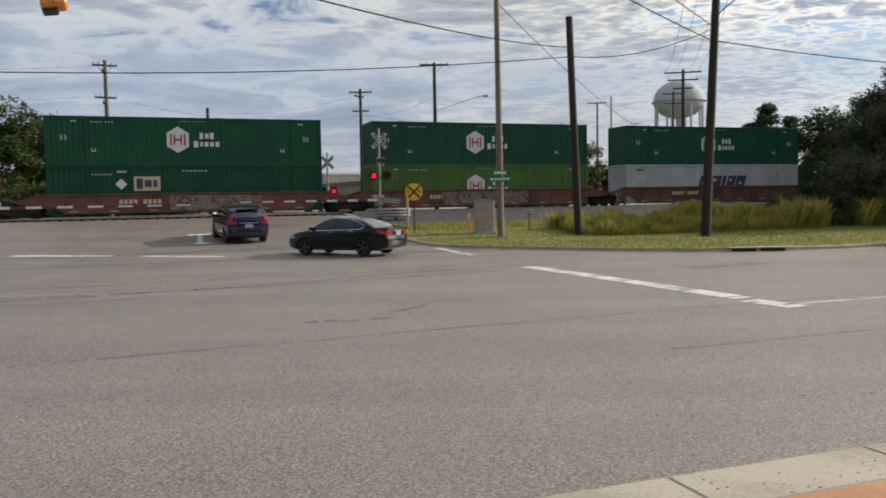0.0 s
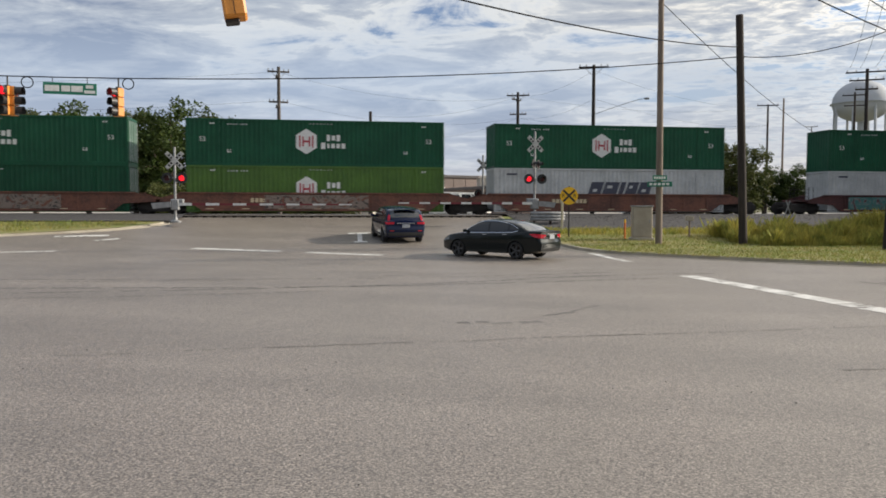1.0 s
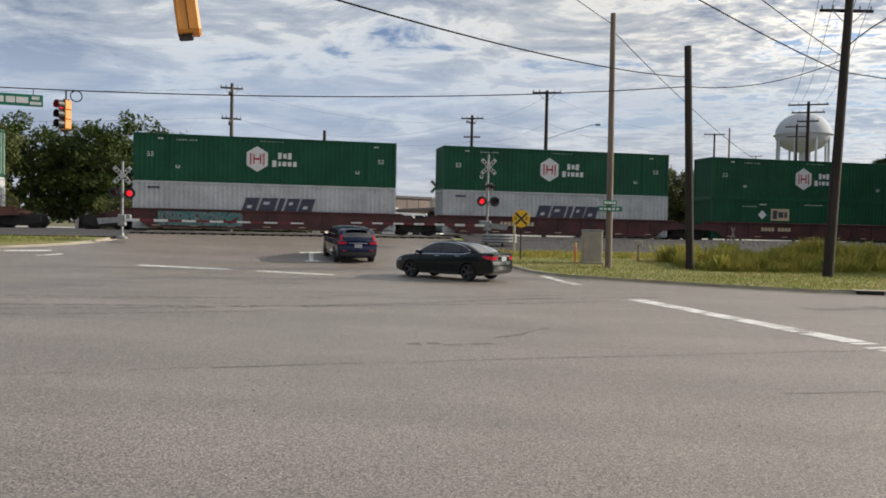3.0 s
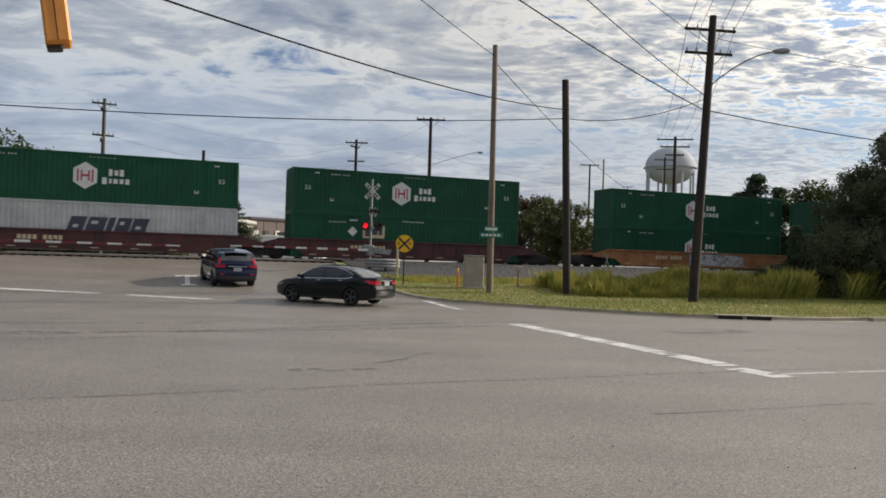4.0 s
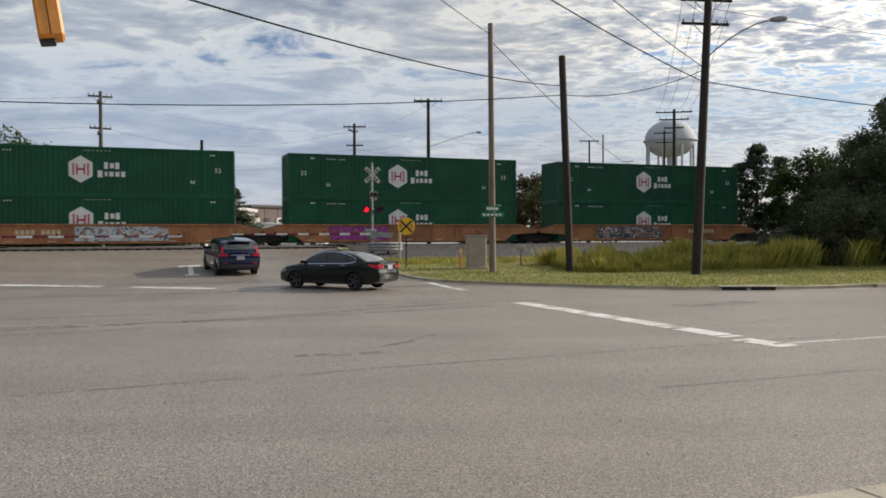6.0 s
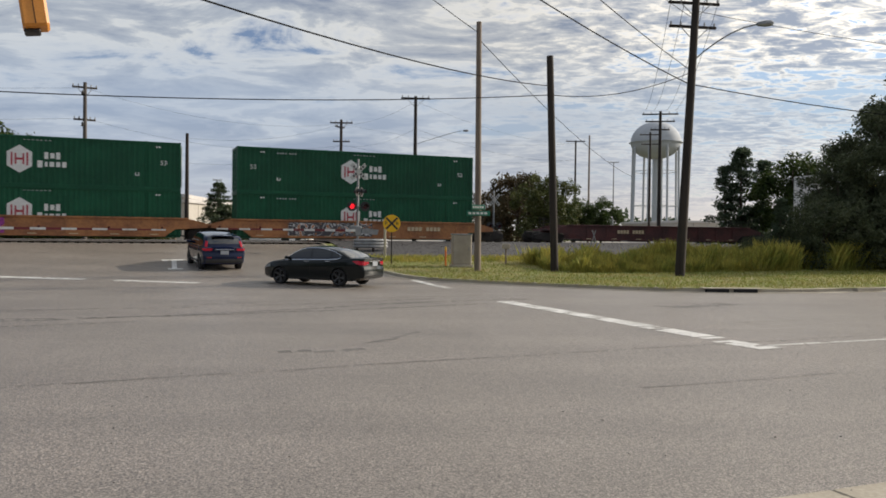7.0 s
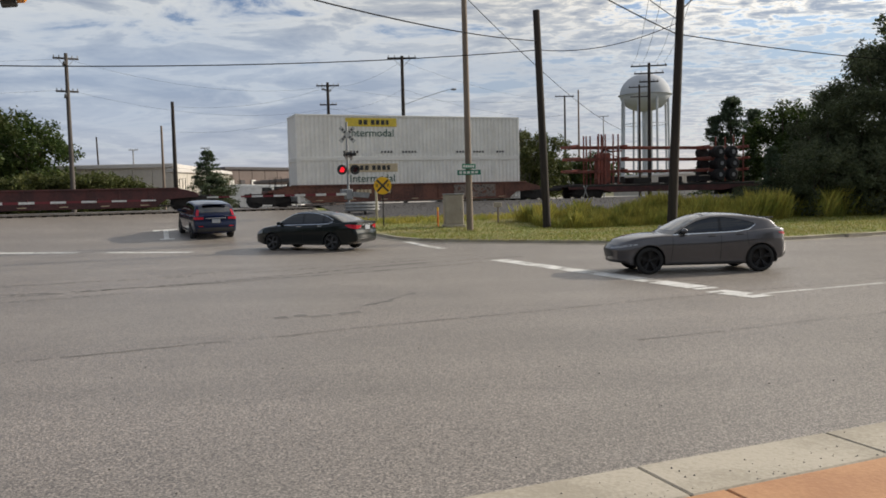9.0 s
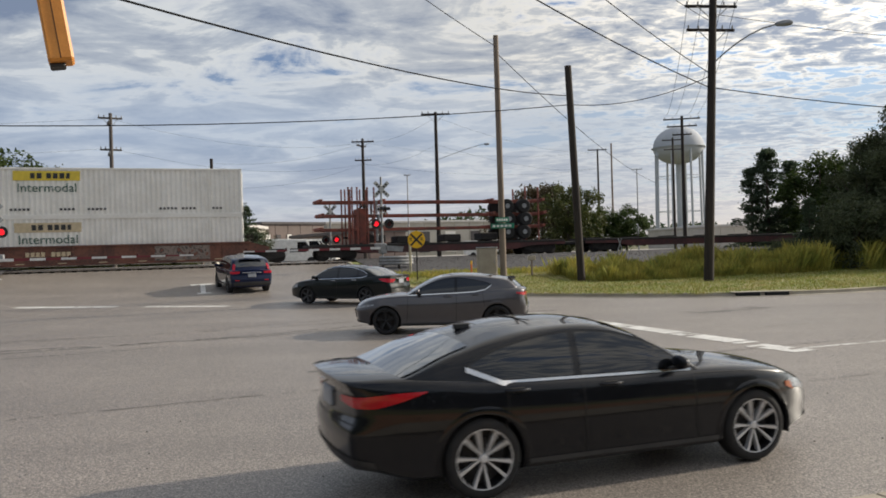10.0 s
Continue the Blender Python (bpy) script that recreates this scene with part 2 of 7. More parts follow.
M_BLACK = mat("black_plastic", (0.018, 0.018, 0.019), (0.03, 0.03, 0.03), rough=0.5)
M_RUBBER = mat("rubber", (0.012, 0.012, 0.013), (0.020, 0.019, 0.018), rough=0.85, scale=8)
M_YELLOW = mat("signal_yellow", (0.74, 0.30, 0.055), (0.62, 0.24, 0.04), rough=0.5, scale=3)
M_SIGNY = mat("sign_yellow", (0.88, 0.50, 0.01), (0.82, 0.46, 0.01), rough=0.45)
M_SIGNG = mat("sign_green", (0.015, 0.18, 0.11), rough=0.45)
M_WHITE = mat("white_paint", (0.72, 0.72, 0.70), (0.58, 0.58, 0.56), rough=0.55, scale=4)
M_REDP = mat("red_paint", (0.17, 0.02, 0.028), rough=0.5)
M_ORANGE = mat("orange_plastic", (0.80, 0.20, 0.03), rough=0.5)
M_REDLIT = mat("red_lamp_lit", (0.6, 0.01, 0.01), rough=0.3, emit=((1.0, 0.015, 0.03), 1.1))
M_REDOFF = mat("red_lamp_dark", (0.06, 0.01, 0.012), rough=0.25)
M_CAB = mat("beige_metal", (0.40, 0.35, 0.29), (0.31, 0.27, 0.22), rough=0.55, scale=2)
M_GREEN = mat("green_container", (0.009, 0.088, 0.042), (0.006, 0.066, 0.032), rough=0.5, spec=0.3, scale=0.6, fine=5, perobj=0.12)
M_LIME = mat("olive_green_container", (0.075, 0.165, 0.022), (0.055, 0.125, 0.018), rough=0.5, scale=0.6, fine=5)
M_CWHITE = mat("white_container", (0.86, 0.83, 0.77), (0.76, 0.73, 0.67), rough=0.5, scale=0.7, fine=6)
M_CGREY = mat("pale_grey_container", (0.55, 0.56, 0.56), (0.42, 0.43, 0.43), rough=0.5, scale=0.7, fine=6)
M_DECAL = mat("decal_white", (0.74, 0.74, 0.72), (0.62, 0.62, 0.60), rough=0.5, scale=6)
M_DECALRED = mat("decal_red", (0.42, 0.03, 0.05), rough=0.5)
M_NAVY = mat("decal_navy", (0.05, 0.055, 0.085), rough=0.5)
M_DGREEN = mat("decal_green", (0.012, 0.085, 0.05), rough=0.5)
M_DYEL = mat("decal_yellow", (0.78, 0.58, 0.06), rough=0.5)
M_TAN = mat("decal_tan", (0.62, 0.50, 0.32), rough=0.5)
M_RUST = mat("rusty_brown_steel", (0.185, 0.075, 0.048), (0.09, 0.042, 0.032), rough=0.75, scale=0.9, fine=7, mix=0.8)
M_MAROON = mat("maroon_steel", (0.095, 0.029, 0.027), (0.050, 0.020, 0.020), rough=0.7, scale=0.9, fine=7, mix=0.7)
M_ORCAR = mat("faded_orange_steel", (0.40, 0.175, 0.065), (0.24, 0.10, 0.045), rough=0.7, scale=0.8, fine=6, mix=0.7)
M_UNDER = mat("grimy_underframe", (0.035, 0.030, 0.027), (0.02, 0.018, 0.017), rough=0.85, scale=4)
M_CHASSIS = mat("red_oxide_chassis", (0.27, 0.07, 0.045), (0.14, 0.05, 0.038), rough=0.65, scale=2)


def graffiti(name, fill, line, back):
    """Sprayed lettering that nobody can read: swirling fills with dark outlines."""
    mt = bpy.data.materials.new(name)
    mt.use_nodes = True
    N, L = mt.node_tree.nodes, mt.node_tree.links
    p = N["Principled BSDF"]
    p.inputs["Roughness"].default_value = 0.6
    tc = N.new("ShaderNodeTexCoord")
    n = N.new("ShaderNodeTexNoise")
    n.inputs["Scale"].default_value, n.inputs["Detail"].default_value, n.inputs["Distortion"].default_value = 1.0, 1.5, 2.0
    L.new(tc.outputs["Object"], n.inputs["Vector"])
    r = N.new("ShaderNodeValToRGB")
    r.color_ramp.interpolation = "CONSTANT"
    el = r.color_ramp.elements
    while len(el) < 6:
        el.new(0.5)
    for e, (pos, c) in zip(el, [(0, back), (0.40, line), (0.44, fill), (0.54, line), (0.57, fill), (0.66, back)]):
        e.position, e.color = pos, (*c, 1)
    L.new(n.outputs["Fac"], r.inputs[0])
    L.new(r.outputs[0], p.inputs["Base Color"])
    return mt


G_WHITE = graffiti("pale_graffiti", (0.45, 0.50, 0.52), (0.05, 0.06, 0.09), (0.40, 0.18, 0.08))
G_PURPLE = graffiti("purple_graffiti", (0.30, 0.04, 0.26), (0.10, 0.02, 0.10), (0.42, 0.17, 0.07))
G_DARK = graffiti("black_and_white_graffiti", (0.06, 0.055, 0.06), (0.55, 0.55, 0.55), (0.42, 0.17, 0.07))
G_RUST = graffiti("faded_graffiti", (0.22, 0.17, 0.14), (0.05, 0.045, 0.04), (0.17, 0.07, 0.045))
G_TEAL = graffiti("teal_graffiti", (0.05, 0.16, 0.15), (0.20, 0.22, 0.22), (0.08, 0.03, 0.03))


# ---- mesh tools ----
class Build:
    """Collects vertices and faces of one mesh."""

    def __init__(self):
        self.v, self.f = [], []

    def add(self, vs, fs):
        k = len(self.v)
        self.v.extend(tuple(p) for p in vs)
        self.f.extend(tuple(i + k for i in f) for f in fs)
        return self

    def box(self, c, size, b=0.0, m=None):
        x, y, z = (d / 2 for d in size)
        b = min(b, 0.45 * min(size))
        if b <= 0:
            vs = [(i * x, j * y, k * z) for i in (-1, 1) for j in (-1, 1) for k in (-1, 1)]
            fs = [(0, 1, 3, 2), (4, 6, 7, 5), (0, 4, 5, 1), (2, 3, 7, 6), (0, 2, 6, 4), (1, 5, 7, 3)]
        else:
            vs, idx = [], {}
            for i in (-1, 1):
                for j in (-1, 1):
                    for k in (-1, 1):
                        for a in range(3):
                            d = [x - b, y - b, z - b]
                            d[a] += b
                            idx[i, j, k, a] = len(vs)
                            vs.append((i * d[0], j * d[1], k * d[2]))
            fs = []
            for a in range(3):
                o = [q for q in range(3) if q != a]
                for sgn in (-1, 1):
                    loop = []
                    for p, q in ((-1, -1), (1, -1), (1, 1), (-1, 1)):
                        key = [0, 0, 0]
                        key[a], key[o[0]], key[o[1]] = sgn, p, q
                        loop.append(idx[(*key, a)])
                    fs.append(tuple(loop))
                for p in (-1, 1):
                    for q in (-1, 1):
                        k1, k2 = [0, 0, 0], [0, 0, 0]
                        k1[o[0]] = k2[o[0]] = p
                        k1[o[1]] = k2[o[1]] = q
                        k1[a], k2[a] = -1, 1
                        fs.append((idx[(*k1, o[0])], idx[(*k2, o[0])], idx[(*k2, o[1])], idx[(*k1, o[1])]))
            for i in (-1, 1):
                for j in (-1, 1):
                    for k in (-1, 1):
                        fs.append(tuple(idx[i, j, k, a] for a in range(3)))
        m = m or Matrix.Identity(4)
        return self.add([Vector(c) + (m.to_3x3() @ Vector(p)) for p in vs], fs)

    def rod(self, p0, p1, r0, r1=None, n=10, caps=True):
        r1 = r0 if r1 is None else r1
        p0, p1 = Vector(p0), Vector(p1)
        t = (p1 - p0).to_track_quat("Z", "Y").to_matrix()
        vs = []
        for p, r in ((p0, r0), (p1, r1)):
            vs += [p + t @ Vector((r * math.cos(2 * math.pi * k / n), r * math.sin(2 * math.pi * k / n), 0)) for k in range(n)]
        fs = [(k, (k + 1) % n, n + (k + 1) % n, n + k) for k in range(n)]
        if caps:
            fs += [tuple(range(n - 1, -1, -1)), tuple(range(n, 2 * n))]
        return self.add(vs, fs)

    def tube(self, pts, r, n=6):
        P = [Vector(p) for p in pts]
        vs = []
        for i, p in enumerate(P):
            d = (P[min(i + 1, len(P) - 1)] - P[max(i - 1, 0)]).to_track_quat("Z", "Y").to_matrix()
            vs += [p + d @ Vector((r * math.cos(2 * math.pi * k / n), r * math.sin(2 * math.pi * k / n), 0)) for k in range(n)]
        fs = [(i * n + k, i * n + (k + 1) % n, (i + 1) * n + (k + 1) % n, (i + 1) * n + k) for i in range(len(P) - 1) for k in range(n)]
        return self.add(vs, fs + [tuple(range(n - 1, -1, -1)), tuple(range(len(vs) - n, len(vs)))])

    def lathe(self, prof, n=24, axis="z", at=(0, 0, 0), close=False):
        """Turns (radius, height) pairs round an axis."""
        vs = []
        for r, h in prof:
            for k in range(n):
                a = 2 * math.pi * k / n
                p = (r * math.cos(a), r * math.sin(a), h)
                p = p if axis == "z" else (p[0], p[2], p[1]) if axis == "y" else (p[2], p[0], p[1])
                vs.append((p[0] + at[0], p[1] + at[1], p[2] + at[2]))
        m = len(prof)
        fs = [(i * n + k, i * n + (k + 1) % n, (i + 1) % m * n + (k + 1) % n, (i + 1) % m * n + k) for i in range(m if close else m - 1) for k in range(n)]
        if not close:
            fs += [tuple(range(n - 1, -1, -1)), tuple(range((m - 1) * n, m * n))]
        return self.add(vs, fs)

    def plate(self, pts, y0, y1):
        """A flat outline in x, z pulled from y0 to y1."""
        n = len(pts)
        vs = [(x, y0, z) for x, z in pts] + [(x, y1, z) for x, z in pts]
        return self.add(vs, [tuple(range(n)), tuple(range(2 * n - 1, n - 1, -1))] + [(k, (k + 1) % n, n + (k + 1) % n, n + k) for k in range(n)])

    def mesh(self, name, material, smooth=False, fix=True):
        me = bpy.data.meshes.new(name)
        me.from_pydata(self.v, [], self.f)
        if fix:
            bm = bmesh.new()
            bm.from_mesh(me)
            bmesh.ops.recalc_face_normals(bm, faces=bm.faces)
            bm.to_mesh(me)
            bm.free()
        me.materials.append(material)
        if smooth:
            me.polygons.foreach_set("use_smooth", [True] * len(me.polygons))
            me.set_sharp_from_angle(angle=radians(38))
        return me


def part(name, b, material, parent=None, label="", smooth=False, fix=True, m=None):
    """Links a mesh as one object, under its thing if one is given."""
    ob = new(name, b.mesh(name, material, smooth, fix) if isinstance(b, Build) else b)
    if parent:
        ob.parent = parent
    if m is not None:
        ob.matrix_basis = m
    return tagged(ob, label)


def thing(name, label, category, group="", m=None):
    ob = new(name)
    ob.empty_display_size = 0.3
    if m is not None:
        ob.matrix_basis = m
    return tagged(ob, label, category, group)


def setting(name, b, material, label, m=None, kind="structure", category="", smooth=False, fix=True):
    return tagged(part(name, b, material, m=m, smooth=smooth, fix=fix), label, category or name, kind=kind)


def word(text, size, name, material, parent, m, extrude=0.004, label=""):
    """Lettering in the built-in font, as a mesh."""
    cu = bpy.data.curves.new(name, "FONT")
    cu.body, cu.size, cu.extrude = text, size, extrude
    cu.align_x, cu.align_y = "CENTER", "CENTER"
    tmp = bpy.data.objects.new(name, cu)
    me = bpy.data.meshes.new_from_object(tmp)
    bpy.data.objects.remove(tmp)
    me.materials.clear()
    me.materials.append(material)
    return part(name, me, material, parent, label, m=m)


UPRIGHT = pose(0, 0, 0, 90, 0, 0)


# ---- ground, roads, verges ----
def sheet(name, ss, qs, inside, material, label, lift=0.0, kind="structure", category=""):
    b = Build()
    ids = {}

    def vid(i, j):
        if (i, j) not in ids:
            ids[i, j] = len(b.v)
            b.v.append(W(ss[i], qs[j], rise(qs[j]) + lift))
        return ids[i, j]

    for i in range(len(ss) - 1):
        for j in range(len(qs) - 1):
            if inside((ss[i] + ss[i + 1]) / 2, (qs[j] + qs[j + 1]) / 2):
                b.f.append((vid(i, j), vid(i + 1, j), vid(i + 1, j + 1), vid(i, j + 1)))
    return setting(name, b, material, label, kind=kind, category=category, smooth=True)


QF = [-1500, -300, -60, 0, 5, 15, 24] + [29 + k * 0.75 for k in range(36)] + [57, 58, 59, 60.5, 63, 70, 90, 140, 300, 700, 2200]
SF = [-2000, -700, -300, -150, -80, -50] + list(range(-40, 61, 4)) + [70, 90, 150, 300, 700, 2000]
sheet("ground", SF, QF, lambda s, q: True, M_GROUND, "flat rough field with dry grass reaching the horizon", lift=-0.10, category="ground")
CURB = [(11.3, 49.5), (11.3, 42.0), (11.35, 38.0), (11.55, 34.2), (12.3, 32.3), (13.6, 30.6), (14.8, 29.2), (16.3, 27.3), (18.5, 25.1), (20.7, 23.75), (23.2, 23.1), (27.0, 22.95), (40.0, 22.95), (160.0, 22.95)]
LCURB = [(-8.6, 49.5), (-8.9, 47.0), (-11.5, 44.6), (-15.7, 42.6), (-22.0, 39.4), (-34.0, 35.0), (-52.0, 27.0), (-160.0, 24.0)]


def smooth_line(pts, step=0.6):
    """Catmull-Rom through plan points, at even steps."""
    P = [Vector((*p, 0)) for p in pts]
    P = [2 * P[0] - P[1]] + P + [2 * P[-1] - P[-2]]
    out = []
    for a, b, c, d in zip(P, P[1:], P[2:], P[3:]):
        n = max(2, int(min((c - b).length, 30) / step))
        for k in range(n):
            t = k / n
            out.append(0.5 * ((2 * b) + (c - a) * t + (2 * a - 5 * b + 4 * c - d) * t * t + (3 * b - a - 3 * c + d) * t ** 3))
    return [(p.x, p.y) for p in out] + [tuple(pts[-1])]


def build_road():
    ss = [-300, -160, -90, -60] + [-40 + k for k in range(81)] + [50, 70, 100, 160, 300]
    qs = [4.75, 8, 12, 16, 20, 24, 29] + [29.5 + 0.5 * k for k in range(42)]
    return sheet("road", ss, qs, lambda s, q: True, M_ASPHALT, "worn grey asphalt junction of a wide road and a side road", category="road")


ROAD = build_road()


def polygon_verge(name, line, s_end, lift, label):
    """Fills between a kerb line and a far s with strips in q, so that it follows the ramp."""
    b = Build()
    n = 40
    for i, (s, q) in enumerate(line):
        for k in range(n + 1):
            f = (k / n) ** 1.6
            ss = s + (s_end - s) * f
            b.v.append(W(ss, q, rise(q) + lift + 0.03 * noise.noise((ss * 0.4, q * 0.4, 0))))
    for i in range(len(line) - 1):
        for k in range(n):
            a = i * (n + 1) + k
            b.f.append((a, a + 1, a + n + 2, a + n + 1))
    return setting(name, b, M_GRASS, label, category="verge", smooth=True)


def kerb(name, line, width, lift, label, side, per=3.0):
    """Kerb stones cast in lengths, with a joint between them."""
    root = tagged(thing(name, label, "kerb"), kind="structure")
    run, cur = 0.0, [line[0]]
    pieces = []
    for a, c in zip(line, line[1:]):
        d = math.hypot(c[0] - a[0], c[1] - a[1])
        n = max(1, math.ceil(d / per)) if d < 30 else 1
        for k in range(n):
            p = (a[0] + (c[0] - a[0]) * (k + 1) / n, a[1] + (c[1] - a[1]) * (k + 1) / n)
            cur.append(p)
            run += d / n
            if run > per:
                pieces.append(cur)
                cur, run = [p], 0.0
    if len(cur) > 1:
        pieces.append(cur)
    for pc in pieces:
        b = Build()
        for i, (s, q) in enumerate(pc):
            a, c = pc[max(0, i - 1)], pc[min(len(pc) - 1, i + 1)]
            d = Vector((c[0] - a[0], c[1] - a[1])).normalized()
            nx, ny = side * d.y, -side * d.x
            cut = 0.008 * (1 if i == 0 else -1 if i == len(pc) - 1 else 0)
            s, q = s + d.x * cut, q + d.y * cut
            z = rise(q)
            for off, h in ((-0.30, 0.012), (0.0, 0.02), (0.03, lift - 0.02), (0.06, lift), (width, lift), (width, lift - 0.25), (-0.30, -0.2)):
                b.v.append(W(s + nx * off, q + ny * off, z + h))
        m = 7
        for i in range(len(pc) - 1):
            for k in range(m):
                b.f.append((i * m + k, i * m + (k + 1) % m, (i + 1) * m + (k + 1) % m, (i + 1) * m + k))
        b.f.append(tuple(range(m)))
        b.f.append(tuple(range(len(b.v) - 1, len(b.v) - 1 - m, -1)))
        part("kerbstone", b, M_CONC, root)
    return root


R_LINE, L_LINE = smooth_line(CURB), smooth_line(LCURB)
polygon_verge("verge_east", R_LINE[::-1], 190.0, 0.14, "mown green grass verge between road and railway")
polygon_verge("verge_west", L_LINE, -190.0, 0.10, "dry yellowish grass verge beside the crossing")
kerb("kerb_east", [p for p in R_LINE if p[0] < 80], 0.16, 0.15, "pale concrete kerb and gutter round the corner", -1)
kerb("kerb_west", [p for p in L_LINE if p[0] > -60], 0.16, 0.11, "pale concrete kerb along the verge", 1)


def near_pavement():
    root = tagged(thing("gutter", "tan concrete gutter slabs along the near pavement", "kerb"), kind="structure")
    for k in range(-8, 9):
        s0 = 5.22 + k * 1.83
        b = Build()
        b.box(((s0 + 0.915), 4.445, 0.012), (1.815, 0.62, 0.08), 0.012)
        part("slab", b, M_CONC, root, m=plan(0, 0, 0))
    root2 = tagged(thing("pavement", "orange clay coloured pavement slabs behind the gutter", "pavement"), kind="structure")
    for k in range(-6, 7):
        b = Build()
        b.box((5.9 + k * 1.5, 3.105, 0.014), (1.485, 2.03, 0.08), 0.01)
        part("slab", b, M_CLAY, root2, m=plan(0, 0, 0))
    # unseen strip, added dark so that car sides reflect less light
    b = Build()
    b.box((0, -1.0, -0.03), (60, 6.5, 0.06))
    setting("verge_near", b, M_GRASS, "unseen added grass strip behind the near pavement, for dark reflections", m=plan(0, 0, 0), category="verge")


near_pavement()


def stripe(name, pts, width, material, label, lift=0.006, wear=0.06, gaps=0.13):
    """A painted or sealed line on the road, through plan points."""
    b = Build()
    rnd = random.Random(int(abs(pts[0][0]) * 100 + abs(pts[0][1]) * 10))
    fine = []
    for a, c in zip(pts, pts[1:]):
        n = max(1, min(60, int(math.hypot(c[0] - a[0], c[1] - a[1]) / 0.10)))
        fine += [(a[0] + (c[0] - a[0]) * k / n, a[1] + (c[1] - a[1]) * k / n) for k in range(n)]
    fine.append(pts[-1])
    for i, (s, q) in enumerate(fine):
        a, c = fine[max(0, i - 1)], fine[min(len(fine) - 1, i + 1)]
        d = Vector((c[0] - a[0], c[1] - a[1])).normalized()
        ragged = wear * width
        for sg in (-0.5 * width + rnd.uniform(-ragged, 0.3 * ragged), rnd.uniform(-0.15, 0.15) * width, 0.5 * width - rnd.uniform(-ragged, 0.3 * ragged)):
            ss, qq = s - d.y * sg, q + d.x * sg
            b.v.append(W(ss, qq, rise(qq) + lift))
    # chips of the paint are gone, more of them where the wheels run
    for i in range(len(fine) - 1):
        for k in range(2):
            s, q = fine[i]
            if rnd.random() > gaps * (0.35 + 2.2 * max(0.0, noise.noise((s * 0.9, q * 0.9, 5 + k)))):
                b.f.append((3 * i + k, 3 * i + k + 1, 3 * i + k + 4, 3 * i + k + 3))
    return setting(name, b, material, label, category="road marking")


def seg(a, b, n=8):
    return [(a[0] + (b[0] - a[0]) * k / n, a[1] + (b[1] - a[1]) * k / n) for k in range(n + 1)]


stripe("stop_line", seg((10.8, 22.2), (11.1, 13.0)), 0.55, M_PAINT, "worn white stop line across the main road")
stripe("stop_line", seg((10.95, 12.65), (11.1, 11.5)), 0.55, M_PAINT, "short worn white end of the stop line")
stripe("centre_line", seg((11.4, 11.85), (60, 12.0)), 0.12, M_PAINT, "faded pale line along the main road")
stripe("centre_line", seg((13.0, 15.3), (60, 15.6)), 0.10, M_PAINT_OLD, "faded pale line along the main road")
stripe("edge_line", seg((11.62, 33.0), (11.35, 28.1)), 0.32, M_PAINT, "white line at the corner of the side road")
stripe("stop_line", seg((-5.5, 36.7), (-1.6, 35.0)), 0.52, M_PAINT, "white line across the side road", gaps=0.04)
stripe("stop_line", seg((-0.5, 34.4), (2.6, 32.7)), 0.46, M_PAINT, "white line across the side road", gaps=0.04)
stripe("stop_line", seg((-13.5, 35.3), (-10.9, 35.8)), 0.36, M_PAINT, "white line across the side road")
stripe("edge_line", seg((-13.0, 42.3), (-10.5, 42.7)), 0.5, M_PAINT, "worn white bar beside the verge")
stripe("edge_line", seg((-10.6, 40.5), (-9.7, 41.3)), 0.35, M_PAINT, "worn white dash on the side road")
stripe("lane_arrow", seg((2.03, 39.3), (2.2, 43.2)), 0.22, M_PAINT, "white lane arrow shaft on the side road")
stripe("lane_arrow", seg((1.6, 43.2), (2.8, 43.3)), 0.55, M_PAINT, "white lane arrow head on the side road")
stripe("lane_arrow", seg((1.75, 39.4), (2.4, 39.4)), 0.5, M_PAINT, "white lane arrow foot on the side road")
# long wide bands at q 19 to 25 are tyre streaks, thin lines sealed cracks
for pts, w in (([(-9, 21.2), (-3.4, 20.6), (0.0, 20.3), (4, 21.2), (7.6, 22.4), (12, 22.9)], 0.24), ([(-20, 24.8), (-8, 23.4), (2, 22.6), (9, 23.6)], 0.16), ([(-18, 19.8), (-6, 19.9), (4, 20.6), (10, 21.6)], 0.18), ([(-12, 18.5), (-3, 18.9), (0.3, 19.3)], 0.10),
               ([(2.4, 13.55), (3.1, 13.6), (3.9, 13.75)], 0.34), ([(3.9, 14.1), (4.8, 14.8), (5.7, 15.7)], 0.13), ([(-20, 12.0), (-6, 11.4), (2, 11.9), (14, 12.4), (30, 12.5)], 0.045),
               ([(-14, 23.2), (-2, 22.6), (6, 24.2), (11, 24.6)], 0.07), ([(14.6, 19.3), (17.5, 19.8)], 0.7), ([(6.5, 9.0), (16, 9.2), (40, 9.4)], 0.035)):
    line = smooth_line(pts, 0.5)
    line = [(s, q + 0.10 * noise.noise((s * 0.7, q, 3.1)) + 0.05 * noise.noise((s * 3, q, 9.0))) for s, q in line]
    stripe("sealed_crack", line, w, M_ROADDARK, "dark sealed cracks and tyre streaks on the asphalt", lift=0.005, wear=0.3, gaps=0.75)


